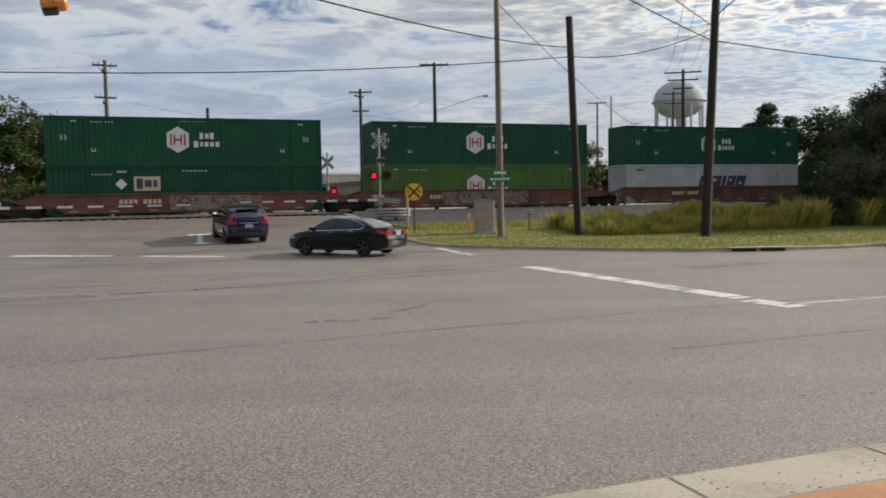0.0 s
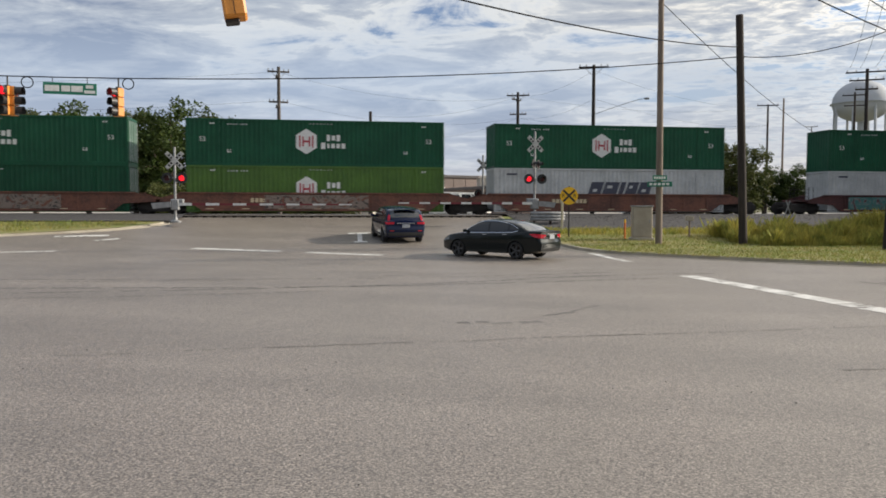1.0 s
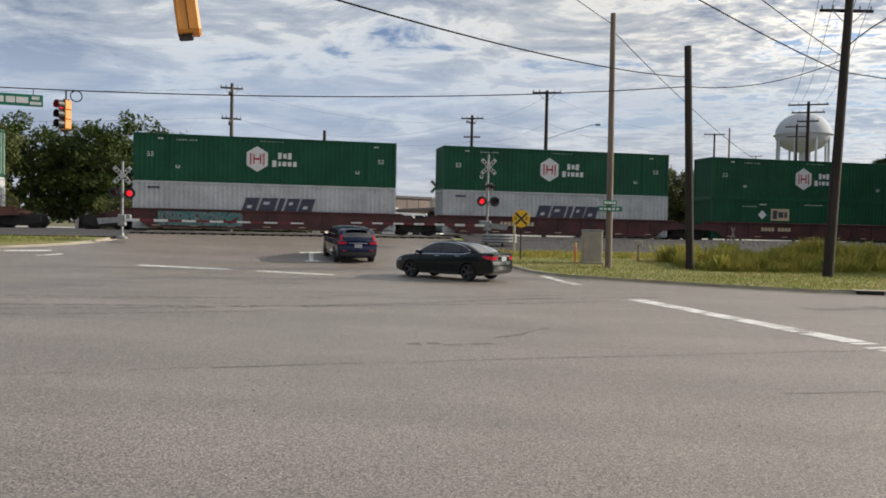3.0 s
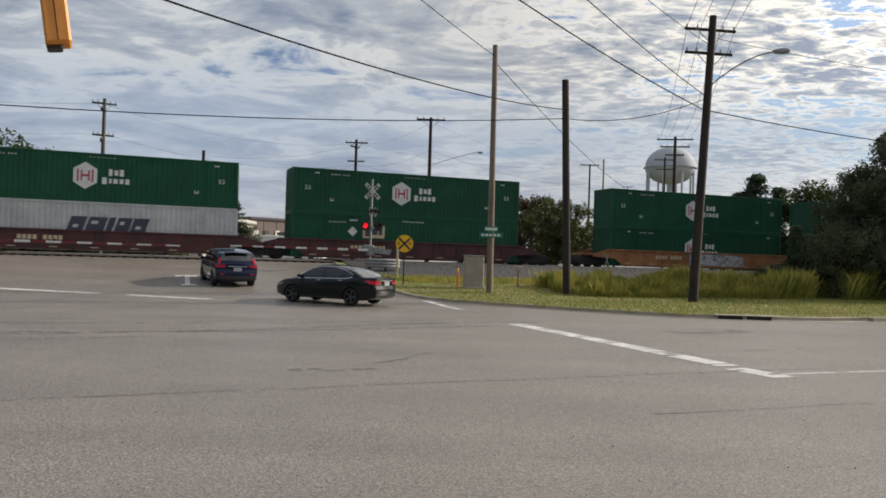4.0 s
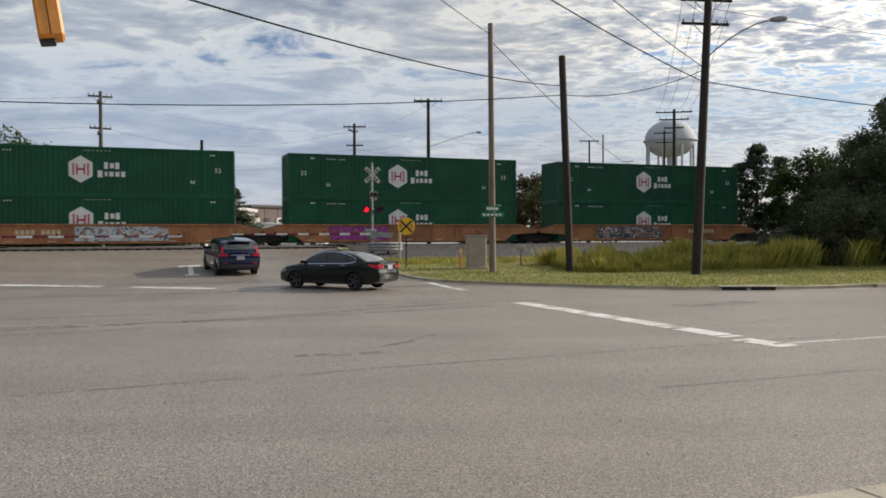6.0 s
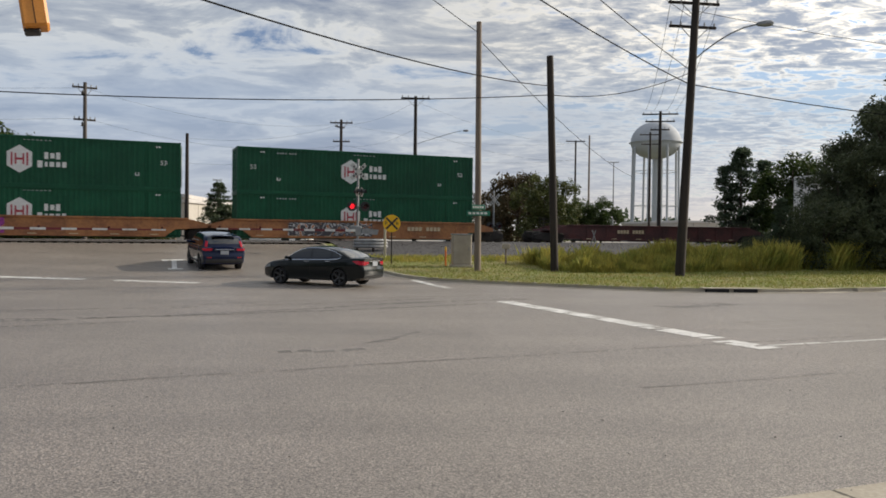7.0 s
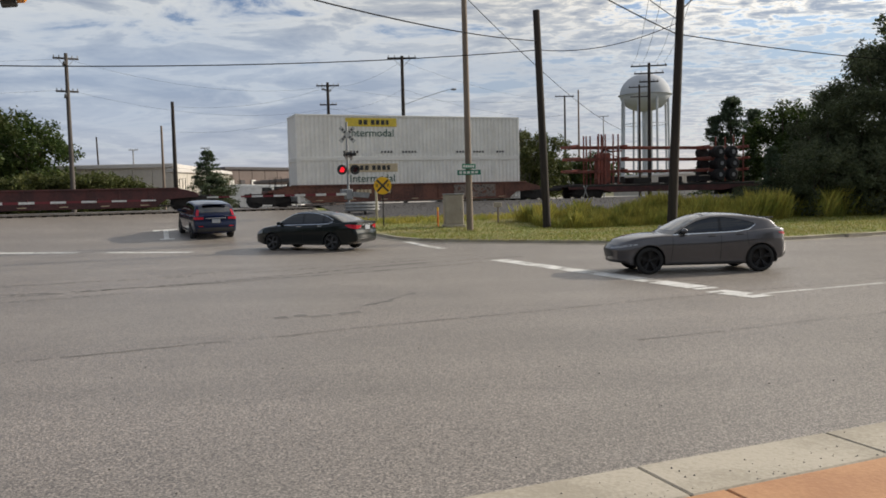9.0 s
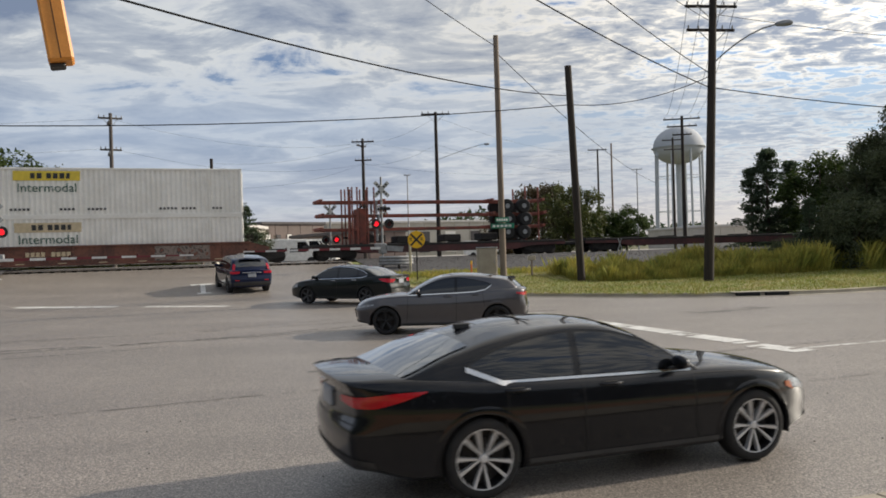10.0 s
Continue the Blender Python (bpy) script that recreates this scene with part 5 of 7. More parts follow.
def span_point(az):
    """Where the span wire crosses an azimuth."""
    (ax, ay, a_z), (bx, by, b_z) = SPAN_END, E_MID
    t = math.tan(radians(az))
    f = (t * ay - ax) / ((bx - ax) - t * (by - ay))
    return ax + (bx - ax) * f, ay + (by - ay) * f, a_z + (b_z - a_z) * f - 0.96 * 4 * f * (1 - f)


for az, turn, two in ((-33.55, -18, False), (-40.0, 12, True)):
    x, y, z = span_point(az)
    signal_head(pose(x, y, z - 1.46, 0, 0, turn), "yellow traffic signal hung on the span wire, red lit", lit=0, two=two)


def hanging_sign():
    x, y, z = span_point(-36.45)
    s = thing("street_sign", "green street name board hung on the span wire", "street sign", m=pose(x, y, z - 0.42, 0, 0, 28))
    b = Build()
    b.box((0, 0, 0), (1.86, 0.03, 0.44), 0.02)
    part("board", b, M_SIGNG, s)
    for x, w, h, z in ((-0.62, 0.5, 0.22, 0), (-0.15, 0.3, 0.22, 0), (0.24, 0.4, 0.22, 0), (0.68, 0.26, 0.12, 0.09), (0.68, 0.38, 0.11, -0.10)):
        y = Build()
        y.box((x, -0.02, z), (w, 0.006, h))
        part("lettering_bar", y, M_DECAL, s)
    for x in (-0.6, 0.6):
        y = Build()
        y.rod((x, 0, 0.2), (x, 0, 0.42), 0.015, n=6)
        part("hanger", y, M_BLACK, s)
    # loops of spare wire beside the signals
    for az in (-34.95 + 2.0, -38.9):
        px, py, pz = span_point(az)
        c = Build()
        c.lathe([(0.20 + 0.02 * math.cos(a), 0.02 * math.sin(a)) for a in (0, 1.57, 3.14, 4.71)], 20, "y", close=True)
        tagged(part("wire_loop", c, M_WIRE, m=pose(px, py, pz - 0.21, 0, 0, 30)), "coil of spare black cable on the span wire", "cable")


hanging_sign()


def near_signal():
    """The signal head above the near lanes, seen from below and behind, swinging out of plumb."""
    x, y, _ = azi(-25.95, 13.2)
    zb = height(12.5, 13.2)
    t = thing("traffic_signal", "orange-yellow traffic signal over the near lanes, seen from behind", "traffic signal", "traffic signals", m=Matrix.Translation((x, y, zb)) @ pose(0, 0, 0, -4, -11, 0) @ pose(0, 0, 0, 0, 0, 204))
    b = Build()
    b.box((0, 0, 0.60), (0.36, 0.33, 1.18), 0.035)
    part("housing", b, M_YELLOW, t)
    b = Build()
    b.box((0, 0, 0.60), (0.012, 0.345, 1.12))
    part("seam", b, M_SEAM2, t, "dark joint between the two shells")
    for k in range(3):
        v = Build()
        vs = [(0.155 * math.cos(a), yy, 0.24 + 0.36 * k + 0.155 * math.sin(a)) for yy in (-0.165, -0.42) for a in [math.pi * (j / 12 * 1.5 - 0.25) for j in range(13)]]
        v.add(vs, [(j, j + 1, 14 + j, 13 + j) for j in range(12)])
        part("visor", v, M_YELLOW, t)
    b = Build()
    b.box((0.06, -0.05, -0.01), (0.22, 0.20, 0.07), 0.02)
    part("bottom_cap", b, M_BLACK, t, "black bottom cap")
    b = Build()
    b.rod((0, 0, 1.15), (0, 0, 1.9), 0.035, n=8)
    part("hanger", b, M_BLACK, t)


M_SEAM2 = mat("dark_joint", (0.03, 0.02, 0.015), rough=0.8)
near_signal()


# ---- cars ----
M_GLASS = mat("dark_tinted_glass", (0.006, 0.008, 0.010), (0.005, 0.006, 0.008), rough=0.03, spec=0.85)
M_SCREEN = mat("windscreen_glass", (0.012, 0.014, 0.017), (0.010, 0.012, 0.014), rough=0.04, spec=1.0, coat=1.0)
M_CHROME = mat("chrome", (0.80, 0.80, 0.80), (0.70, 0.70, 0.70), rough=0.15, metal=1.0)
M_ALLOY = mat("machined_alloy", (0.66, 0.66, 0.66), (0.55, 0.55, 0.55), rough=0.35, metal=0.4)
M_ALLOYM = mat("dull_alloy", (0.10, 0.10, 0.10), (0.07, 0.07, 0.07), rough=0.45, metal=0.4)
M_ALLOYD = mat("dark_alloy", (0.018, 0.018, 0.02), rough=0.4, metal=0.3)
M_TAIL = mat("red_tail_lamp", (0.50, 0.012, 0.02), (0.36, 0.01, 0.014), rough=0.12, spec=0.8)
M_TAILLIT = mat("lit_brake_lamp", (0.42, 0.012, 0.03), rough=0.15, emit=((1.0, 0.02, 0.05), 0.04))
M_HEAD = mat("headlamp_glass", (0.36, 0.37, 0.38), (0.12, 0.12, 0.13), rough=0.1, scale=14, spec=0.9)
M_AMBER = mat("amber_lens", (0.38, 0.10, 0.03), rough=0.15)
M_GLOSSBLACK = mat("gloss_black", (0.006, 0.006, 0.007), rough=0.12)
M_SEAM = mat("panel_gap", (0.008, 0.008, 0.008), rough=0.8)
M_PLATE = mat("licence_plate", (0.36, 0.38, 0.41), rough=0.4)


def car_paint(name, c, ior=1.33, metal=0.0):
    mt = mat(name, c, tuple(v * 0.92 for v in c), rough=0.35, metal=metal, scale=1.2, fine=9, coat=1.0, spec=0.1)
    mt.node_tree.nodes["Principled BSDF"].inputs["Coat IOR"].default_value = ior
    return mt


P_BLACK = car_paint("black_paint", (0.003, 0.004, 0.007), 1.40)
P_GREEN = car_paint("blackish_green_paint", (0.004, 0.007, 0.007), 1.36)
P_BLUE = car_paint("dark_blue_paint", (0.006, 0.012, 0.042), 1.36)
P_GREY = car_paint("warm_grey_paint", (0.102, 0.096, 0.101), 1.5, 0.75)


def spline(pts, step=0.04):
    """Smooth run through (x, z) points, thickly sampled."""
    P = [Vector((p[0], p[1], 0)) for p in pts]
    P = [P[0]] + P + [P[-1]]
    out = []
    for a, b, c, d in zip(P, P[1:], P[2:], P[3:]):
        n = max(2, int((c - b).length / step))
        for k in range(n):
            t = k / n
            out.append(0.5 * ((2 * b) + (c - a) * t + (2 * a - 5 * b + 4 * c - d) * t * t + (3 * b - a - 3 * c + d) * t ** 3))
    out.append(P[-1])
    return np.array([p.x for p in out]), np.array([p.y for p in out])


def ease(a, b, x):
    t = min(1.0, max(0.0, (x - a) / (b - a)))
    return t * t * (3 - 2 * t)


class Hull:
    """Surface of a car: a lower body with rounded corners, and a cabin that stands on its shoulders."""
    SIDE = ((0.0, 0.955), (0.10, 0.952), (0.22, 0.960), (0.40, 0.980), (0.56, 0.994), (0.68, 1.0), (0.76, 0.999), (0.80, 0.990), (0.90, 0.984), (1.0, 0.968))

    def __init__(self, deck, roof, width, floor, tumble, front, rear, crown=0.055, taper=(0.15, 0.30), bulge=(0.07, 0.13), inset=0.935, wrap=(0.14, 0.16)):
        self.deck_s, self.roof_s = spline(deck), spline(roof)
        self.x0, self.x1 = deck[0][0], deck[-1][0]
        self.r0, self.r1 = roof[0][0], roof[-1][0]
        self.w, self.floor, self.tumble, self.crown, self.taper, self.bulge, self.inset, self.wrap = width / 2, floor, tumble, crown, taper, bulge, inset, wrap
        self.front, self.rear = front, rear

    def deck(self, x):
        return float(np.interp(x, *self.deck_s))

    def roof(self, x):
        return float(np.interp(x, *self.roof_s))

    def half(self, x):
        u = max(0.0, (x - (self.x1 - 0.95)) / 0.95)
        v = max(0.0, ((self.x0 + 0.90) - x) / 0.90)
        e = min(1.0, min(x - self.x0, self.x1 - x) / 0.16)
        return self.w * (1 - self.taper[1] * u ** 2.5 - self.taper[0] * v ** 2.5) * (0.90 + 0.10 * math.sqrt(max(0.0, 1 - (1 - e) ** 2)))

    def under(self, x):
        return self.floor + 0.09 * ease(self.x1 - 0.55, self.x1, x) + 0.11 * (1 - ease(self.x0, self.x0 + 0.6, x))

    def put(self, x, y, z):
        """Place of a surface point once the rake and bow of both ends are laid on."""
        g, h = ease(self.x1 - 0.6, self.x1, x), 1 - ease(self.x0, self.x0 + 0.5, x)
        q = 1 - (y / max(0.2, self.half(x))) ** 2
        return (x + g * (float(np.interp(z, *zip(*self.front))) + self.bulge[1] * q) + h * (float(np.interp(z, *zip(*self.rear))) - self.bulge[0] * q), y, z)

    def ring(self, x):
        w, b, t = self.half(x), self.under(x), self.deck(x)
        zr, zs = b + 0.05, t - 0.055
        pts = [(0.0, b), (0.78 * w, b), (0.90 * w, b + 0.015)]
        for k in range(19):
            f = k / 18
            pts.append((w * float(np.interp(f, *zip(*self.SIDE))), zr + (zs - zr) * f))
        c = self.crown * ease(0.4, 1.2, x) + 0.03 * (1 - ease(-1.6, -1.2, x))
        pts += [(0.950 * w, t - 0.026), (0.915 * w, t - 0.007), (0.86 * w, t + 0.004), (0.55 * w, t + 0.6 * c), (0.28 * w, t + 0.9 * c), (0.0, t + c)]
        return pts

    def cabin(self, x):
        """Half section of the cabin, from the shoulder to the middle of the roof."""
        z0, t = self.deck(x) - 0.03, self.roof(x)
        h = max(0.012, t - z0)
        y0 = self.half(x) * self.inset
        k = min(1.0, h / 0.4)
        yt = y0 - self.tumble * h
        cr = 0.040 * min(1.0, h / 0.3)
        rx, rz = 0.15 * k, 0.075 * k
        side = lambda f: y0 + (yt - y0) * f + 0.022 * k * math.sin(math.pi * f)
        zc = t - cr - rz
        pts = [(side(f * (zc - z0) / h), z0 + (zc - z0) * f) for f in (0, 0.2, 0.4, 0.6, 0.8, 1.0)]
        ye = pts[-1][0]
        for a in (25, 50, 72, 90):
            pts.append((ye - rx * (1 - math.cos(radians(a))), zc + rz * math.sin(radians(a))))
        yc = pts[-1][0]
        for f in (0.75, 0.5, 0.25, 0.0):
            pts.append((yc * f, t - cr * f * f))
        return pts

    def lean(self, x, y):
        """Bow of windscreen and rear window in plan."""
        q = (y / max(0.2, self.half(x) * self.inset)) ** 2
        return x - self.wrap[1] * q * ease(self.r1 - 1.25, self.r1 - 0.45, x) + self.wrap[0] * q * (1 - ease(self.r0, self.r0 + 0.8, x))

    def side(self, x, z):
        if z < self.deck(x) - 0.03:
            ys, zs = zip(*self.ring(x)[2:24])
        else:
            ys, zs = zip(*self.cabin(x)[:10])
        return float(np.interp(z, zs, ys))


def wheel_meshes(R, kind):
    w = 0.11
    ty = Build()
    ty.lathe([(R * 0.74, -w), (R * 0.80, -w * 1.06), (R * 0.90, -w * 1.04), (R * 0.965, -w * 0.90), (R * 0.992, -w * 0.7), (R, -w * 0.4), (R, w * 0.4), (R * 0.985, w * 0.75), (R * 0.94, w), (R * 0.74, w)], 44, "y", close=True)
    rim = Build()
    rim.lathe([(R * 0.755, -w * 1.0), (R * 0.725, -w * 0.97), (R * 0.70, -w * 0.7), (R * 0.68, w * 0.3), (R * 0.74, w * 0.9)], 44, "y", close=True)
    edge = Build()
    edge.lathe([(R * 0.748, -w * 1.02), (R * 0.722, -w * 1.0), (R * 0.722, -w * 0.92), (R * 0.748, -w * 0.92)], 44, "y", close=True)
    # rim-wide disc blackens the shaded gaps between spokes; the smaller one is the brake
    disc = Build()
    disc.lathe([(R * 0.70, 0.02), (R * 0.70, 0.035)], 28, "y")
    disc.lathe([(R * 0.50, -0.01), (R * 0.50, 0.012)], 28, "y")
    sp = Build()
    n = {"ten": 5, "five": 5}[kind]
    for k in range(n):
        for d in ((-0.27, 0.27) if kind == "ten" else (-0.13, 0.13)):
            a, a0 = 2 * math.pi * k / n + d, 2 * math.pi * k / n + d * 0.5
            p0 = Vector((R * 0.13 * math.cos(a0), 0, R * 0.13 * math.sin(a0)))
            p1 = Vector((R * 0.735 * math.cos(a), 0, R * 0.735 * math.sin(a)))
            t = (p1 - p0).normalized()
            nrm = Vector((-t.z, 0, t.x))
            w0, w1 = (0.006, 0.016) if kind == "ten" else (0.012, 0.018)
            front = [p0 + nrm * w0 + Vector((0, -w * 0.74, 0)), p0 - nrm * w0 + Vector((0, -w * 0.74, 0)), p1 - nrm * w1 + Vector((0, -w * 0.96, 0)), p1 + nrm * w1 + Vector((0, -w * 0.96, 0))]
            sp.add(front + [v + Vector((0, w * 0.42, 0)) for v in front], [(0, 1, 2, 3), (4, 7, 6, 5), (0, 4, 5, 1), (1, 5, 6, 2), (2, 6, 7, 3), (3, 7, 4, 0)])
    sp.lathe([(0.040, -w * 0.3), (0.038, -w * 0.76), (0.028, -w * 0.82), (0.02, -w * 0.82)], 18, "y")
    return ty, rim, edge, disc, sp


def car(name, label, m, paint, sh, axles, R, wheel, dlo, pillars, screen, rear, doors, lamps, extra):
    """A whole car. x points ahead, y to its left. Returns the thing and its wheels."""
    c = thing(name, label, "car", m=m)
    A = R + 0.05
    xs = [sh.x0 + (sh.x1 - sh.x0) * k / 124 for k in range(125)]
    xs = sorted(set(xs + [sh.x0 + d for d in (0.008, 0.02, 0.055, 0.09, 0.125)] + [sh.x1 - d for d in (0.008, 0.02, 0.055, 0.09, 0.125)]))
    b = Build()
    mr = len(sh.ring(0.0))
    for sg in (1, -1):
        k0 = len(b.v)
        for x in xs:
            for j, (y, z) in enumerate(sh.ring(x)):
                px, pz = x, z
                for ax in axles:
                    d = math.hypot(x - ax, z - R)
                    if j >= 2 and z < R + A + 0.04 and abs(d - A) < 0.032 and y > 0.6 * sh.w:
                        px, pz = ax + (x - ax) * A / d, R + (z - R) * A / d
                px, _, pz = sh.put(px, y, pz)
                b.v.append((px, sg * y, pz))
        for i in range(len(xs) - 1):
            for j in range(mr - 1):
                q = (k0 + i * mr + j, k0 + (i + 1) * mr + j, k0 + (i + 1) * mr + j + 1, k0 + i * mr + j + 1)
                cx, cz = sum(b.v[k][0] for k in q) / 4, sum(b.v[k][2] for k in q) / 4
                if 1 <= j < 22 and any(math.hypot(cx - ax, cz - R) < A - 0.004 for ax in axles):
                    continue
                b.f.append(q)
    # bowed front and rear faces
    for xe in (sh.x0, sh.x1):
        ring = sh.ring(xe)
        k0, n = len(b.v), 12
        for j, (y, z) in enumerate(ring[1:25]):
            for k in range(n + 1):
                v = -1 + 2 * k / n
                top = (ring[-1][1] - ring[24][1]) * (1 - v * v) if j == 23 else 0.0
                b.v.append((sh.put(xe, v * y, z + top)[0], v * y, z + top))
        b.f += [(k0 + j * (n + 1) + k, k0 + j * (n + 1) + k + 1, k0 + (j + 1) * (n + 1) + k + 1, k0 + (j + 1) * (n + 1) + k) for j in range(23) for k in range(n)]
    part("body", b, paint, c, smooth=True)
    # cabin
    b = Build()
    cx = [sh.r0 + (sh.r1 - sh.r0) * k / 80 for k in range(81)]
    mc = len(sh.cabin(0.0))
    for sg in (1, -1):
        k0 = len(b.v)
        b.v += [(sh.lean(x, y), sg * y, z) for x in cx for y, z in sh.cabin(x)]
        b.f += [(k0 + i * mc + j, k0 + (i + 1) * mc + j, k0 + (i + 1) * mc + j + 1, k0 + i * mc + j + 1) for i in range(80) for j in range(mc - 1)]
    part("roof", b, paint, c, smooth=True)
    for ax in axles:
        for sg in (1, -1):
            y, n = sh.side(ax, R + A), 20
            lin = Build()
            for yy in (y - 0.02, y - 0.36):
                lin.v += [(ax + (A + 0.012) * math.cos(math.pi * (k / n * 1.16 - 0.08)), sg * yy, R + (A + 0.012) * math.sin(math.pi * (k / n * 1.16 - 0.08))) for k in range(n + 1)]
            lin.f = [(k, k + 1, n + 2 + k, n + 1 + k) for k in range(n)] + [tuple(range(n + 1, 2 * n + 2))]
            part("wheel_arch", lin, M_BLACK, c, smooth=True)
            lip = Build()
            n = 32
            for k in range(n + 1):
                a = math.pi * (k / n * 1.20 - 0.10)
                for rr, off in ((A - 0.016, -0.04), (A - 0.012, 0.003), (A + 0.010, 0.006), (A + 0.040, 0.003), (A + 0.085, -0.006)):
                    lx, lz = ax + rr * math.cos(a), max(sh.under(ax) + 0.03, R + rr * math.sin(a))
                    lip.v.append((lx, sg * (sh.side(lx, lz) + off), lz))
            lip.f = [(5 * k + j, 5 * k + 5 + j, 5 * k + 6 + j, 5 * k + 1 + j) for k in range(n) for j in range(4)]
            part("arch_lip", lip, extra.get("cladding", paint), c, smooth=True)

    def steps(a, z, n=12):
        return [a + (z - a) * k / n for k in range(n + 1)]

    def patch(nm, us, zlo, zhi, material, off=0.006, label="", rows=4, parent=None):
        """A panel that follows each flank."""
        out = []
        for sg in (1, -1):
            p = Build()
            for x in us:
                for k in range(rows + 1):
                    z = zlo(x) + (zhi(x) - zlo(x)) * k / rows
                    p.v.append((sh.put(x, 0.9 * sh.half(x), z)[0] if z < sh.deck(x) else x, sg * (sh.side(x, z) + off), z))
            p.f = [(i * (rows + 1) + k, (i + 1) * (rows + 1) + k, (i + 1) * (rows + 1) + k + 1, i * (rows + 1) + k + 1) for i in range(len(us) - 1) for k in range(rows)]
            out.append(part(nm, p, material, parent or c, label, smooth=True))
        return out

    # side glass: one dark frame, panes on it, bright trim round it
    bot = lambda x: float(np.interp(x, [d[0] for d in dlo], [d[1] for d in dlo]))
    top = lambda x: max(bot(x) + 0.003, float(np.interp(x, *spline([(d[0], d[2]) for d in dlo]))))
    xa, xb = dlo[0][0], dlo[-1][0]
    patch("window_frame", steps(xa, xb, 48), bot, top, M_GLOSSBLACK, 0.006, "black window surround", rows=6)
    edges = [xa] + list(pillars) + [xb]
    for i, (ea, eb) in enumerate(zip(edges, edges[1:])):
        ea, eb = ea + (0.05 if i == 0 else 0.035), eb - (0.05 if i == len(edges) - 2 else 0.035)
        patch("side_window", steps(ea, eb, 16), lambda x: bot(x) + 0.012, lambda x: max(bot(x) + 0.014, top(x) - 0.022), M_GLASS, 0.010, "dark tinted side window", rows=5)
    if extra.get("trim", True):
        patch("window_trim", steps(xa + 0.005, xb + 0.01, 48), lambda x: bot(x) - (0.020 + (0.022 if extra.get("kick") and x < extra["kick"] else 0.0)), lambda x: bot(x) + 0.003, M_CHROME, 0.013, "bright chrome strip", rows=1)
    if extra.get("trim_over"):
        patch("window_trim", steps(xa, xb - 0.05, 40), lambda x: top(x) - 0.002, lambda x: top(x) + 0.016, M_CHROME, 0.012, "thin chrome strip over the windows", rows=1)

    def pane(nm, ua, ub, frac, label, material):
        p = Build()
        us = steps(ua, ub, 18)
        fr = [-1 + k / 8 for k in range(17)]
        sl = 1 if ua > 0 else -1
        for x in us:
            y9 = sh.cabin(x)[8][0]
            zs, ys = [q[1] for q in sh.cabin(x)[8:]][::-1], [q[0] for q in sh.cabin(x)[8:]][::-1]
            for f in fr:
                y = y9 * frac * f
                p.v.append((sh.lean(x, abs(y)) + 0.007 * sl, y, float(np.interp(abs(y), ys, zs)) + 0.008))
        p.f = [(i * 17 + k, (i + 1) * 17 + k, (i + 1) * 17 + k + 1, i * 17 + k + 1) for i in range(18) for k in range(16)]
        part(nm, p, material, c, label, smooth=True)

    pane("windscreen", *screen, 0.97, "sloping windscreen reflecting the sky", M_SCREEN)
    pane("rear_window", *rear, 0.93, "sloping rear window", M_SCREEN)
    # seams, sills, handles, mirrors
    for x, bow in doors:
        zl, zh = sh.under(x) + 0.11, bot(x) - 0.02
        for sg in (1, -1):
            p = Build()
            for k in range(13):
                z = zl + (zh - zl) * k / 12
                xx = x + bow * (1 - k / 12) ** 2
                p.v += [(xx - 0.005, sg * (sh.side(xx, z) + 0.003), z), (xx + 0.005, sg * (sh.side(xx, z) + 0.003), z)]
            p.f = [(2 * k, 2 * k + 1, 2 * k + 3, 2 * k + 2) for k in range(12)]
            part("door_seam", p, M_SEAM, c)
    patch("bonnet_seam", steps(screen[1] - 0.12, sh.x1 - 0.30, 14), lambda x: sh.deck(x) - 0.040, lambda x: sh.deck(x) - 0.030, M_SEAM, 0.004, rows=1)
    patch("sill_trim", steps(axles[1] + A + 0.03, axles[0] - A - 0.03, 10), lambda x: sh.under(x) + 0.02, lambda x: sh.under(x) + extra.get("sill", 0.075), M_BLACK, 0.010, rows=2)
    for x in extra["handles"]:
        z = bot(x) - 0.085
        for sg in (1, -1):
            # no hollow here: a near-black patch gives the shade behind the handle
            cup = Build()
            cup.box((x, sg * (sh.side(x, z) - 0.006), z), (0.15, 0.02, 0.055), 0.009)
            part("handle_cup", cup, M_SEAM, c)
            h = Build()
            h.tube([(x + d, sg * (sh.side(x, z) + o), z + 0.006) for d, o in ((-0.11, 0.004), (-0.09, 0.026), (0.0, 0.034), (0.08, 0.026), (0.10, 0.006))], 0.013, 8)
            part("door_handle", h, M_CHROME if extra.get("chrome_handle") else paint, c, smooth=True)
    mx = xb - extra.get("mirror", 0.17)
    for sg in (1, -1):
        h = Build()
        zc, yc = bot(mx) + 0.075, sh.w + 0.045
        rows = []
        for k, f in enumerate((-1, -0.8, -0.4, 0, 0.4, 0.8, 1)):
            r = math.sqrt(max(0.02, 1 - f * f))
            rows.append([(mx + 0.015 + (0.085 if math.cos(a) > 0 else 0.035) * r * math.cos(a), sg * (yc + 0.115 * f), zc + 0.068 * r * math.sin(a)) for a in [2 * math.pi * i / 14 for i in range(14)]])
        h.add([p for row in rows for p in row], [(i * 14 + k, i * 14 + (k + 1) % 14, (i + 1) * 14 + (k + 1) % 14, (i + 1) * 14 + k) for i in range(6) for k in range(14)] + [tuple(range(14)), tuple(range(84, 98))])
        mirror = part("wing_mirror", h, paint, c, smooth=True)
        h = Build()
        h.box((mx + 0.01, sg * (sh.w - 0.075), bot(mx) + 0.012), (0.085, 0.17, 0.03), 0.01)
        part("mirror_arm", h, M_BLACK, mirror)
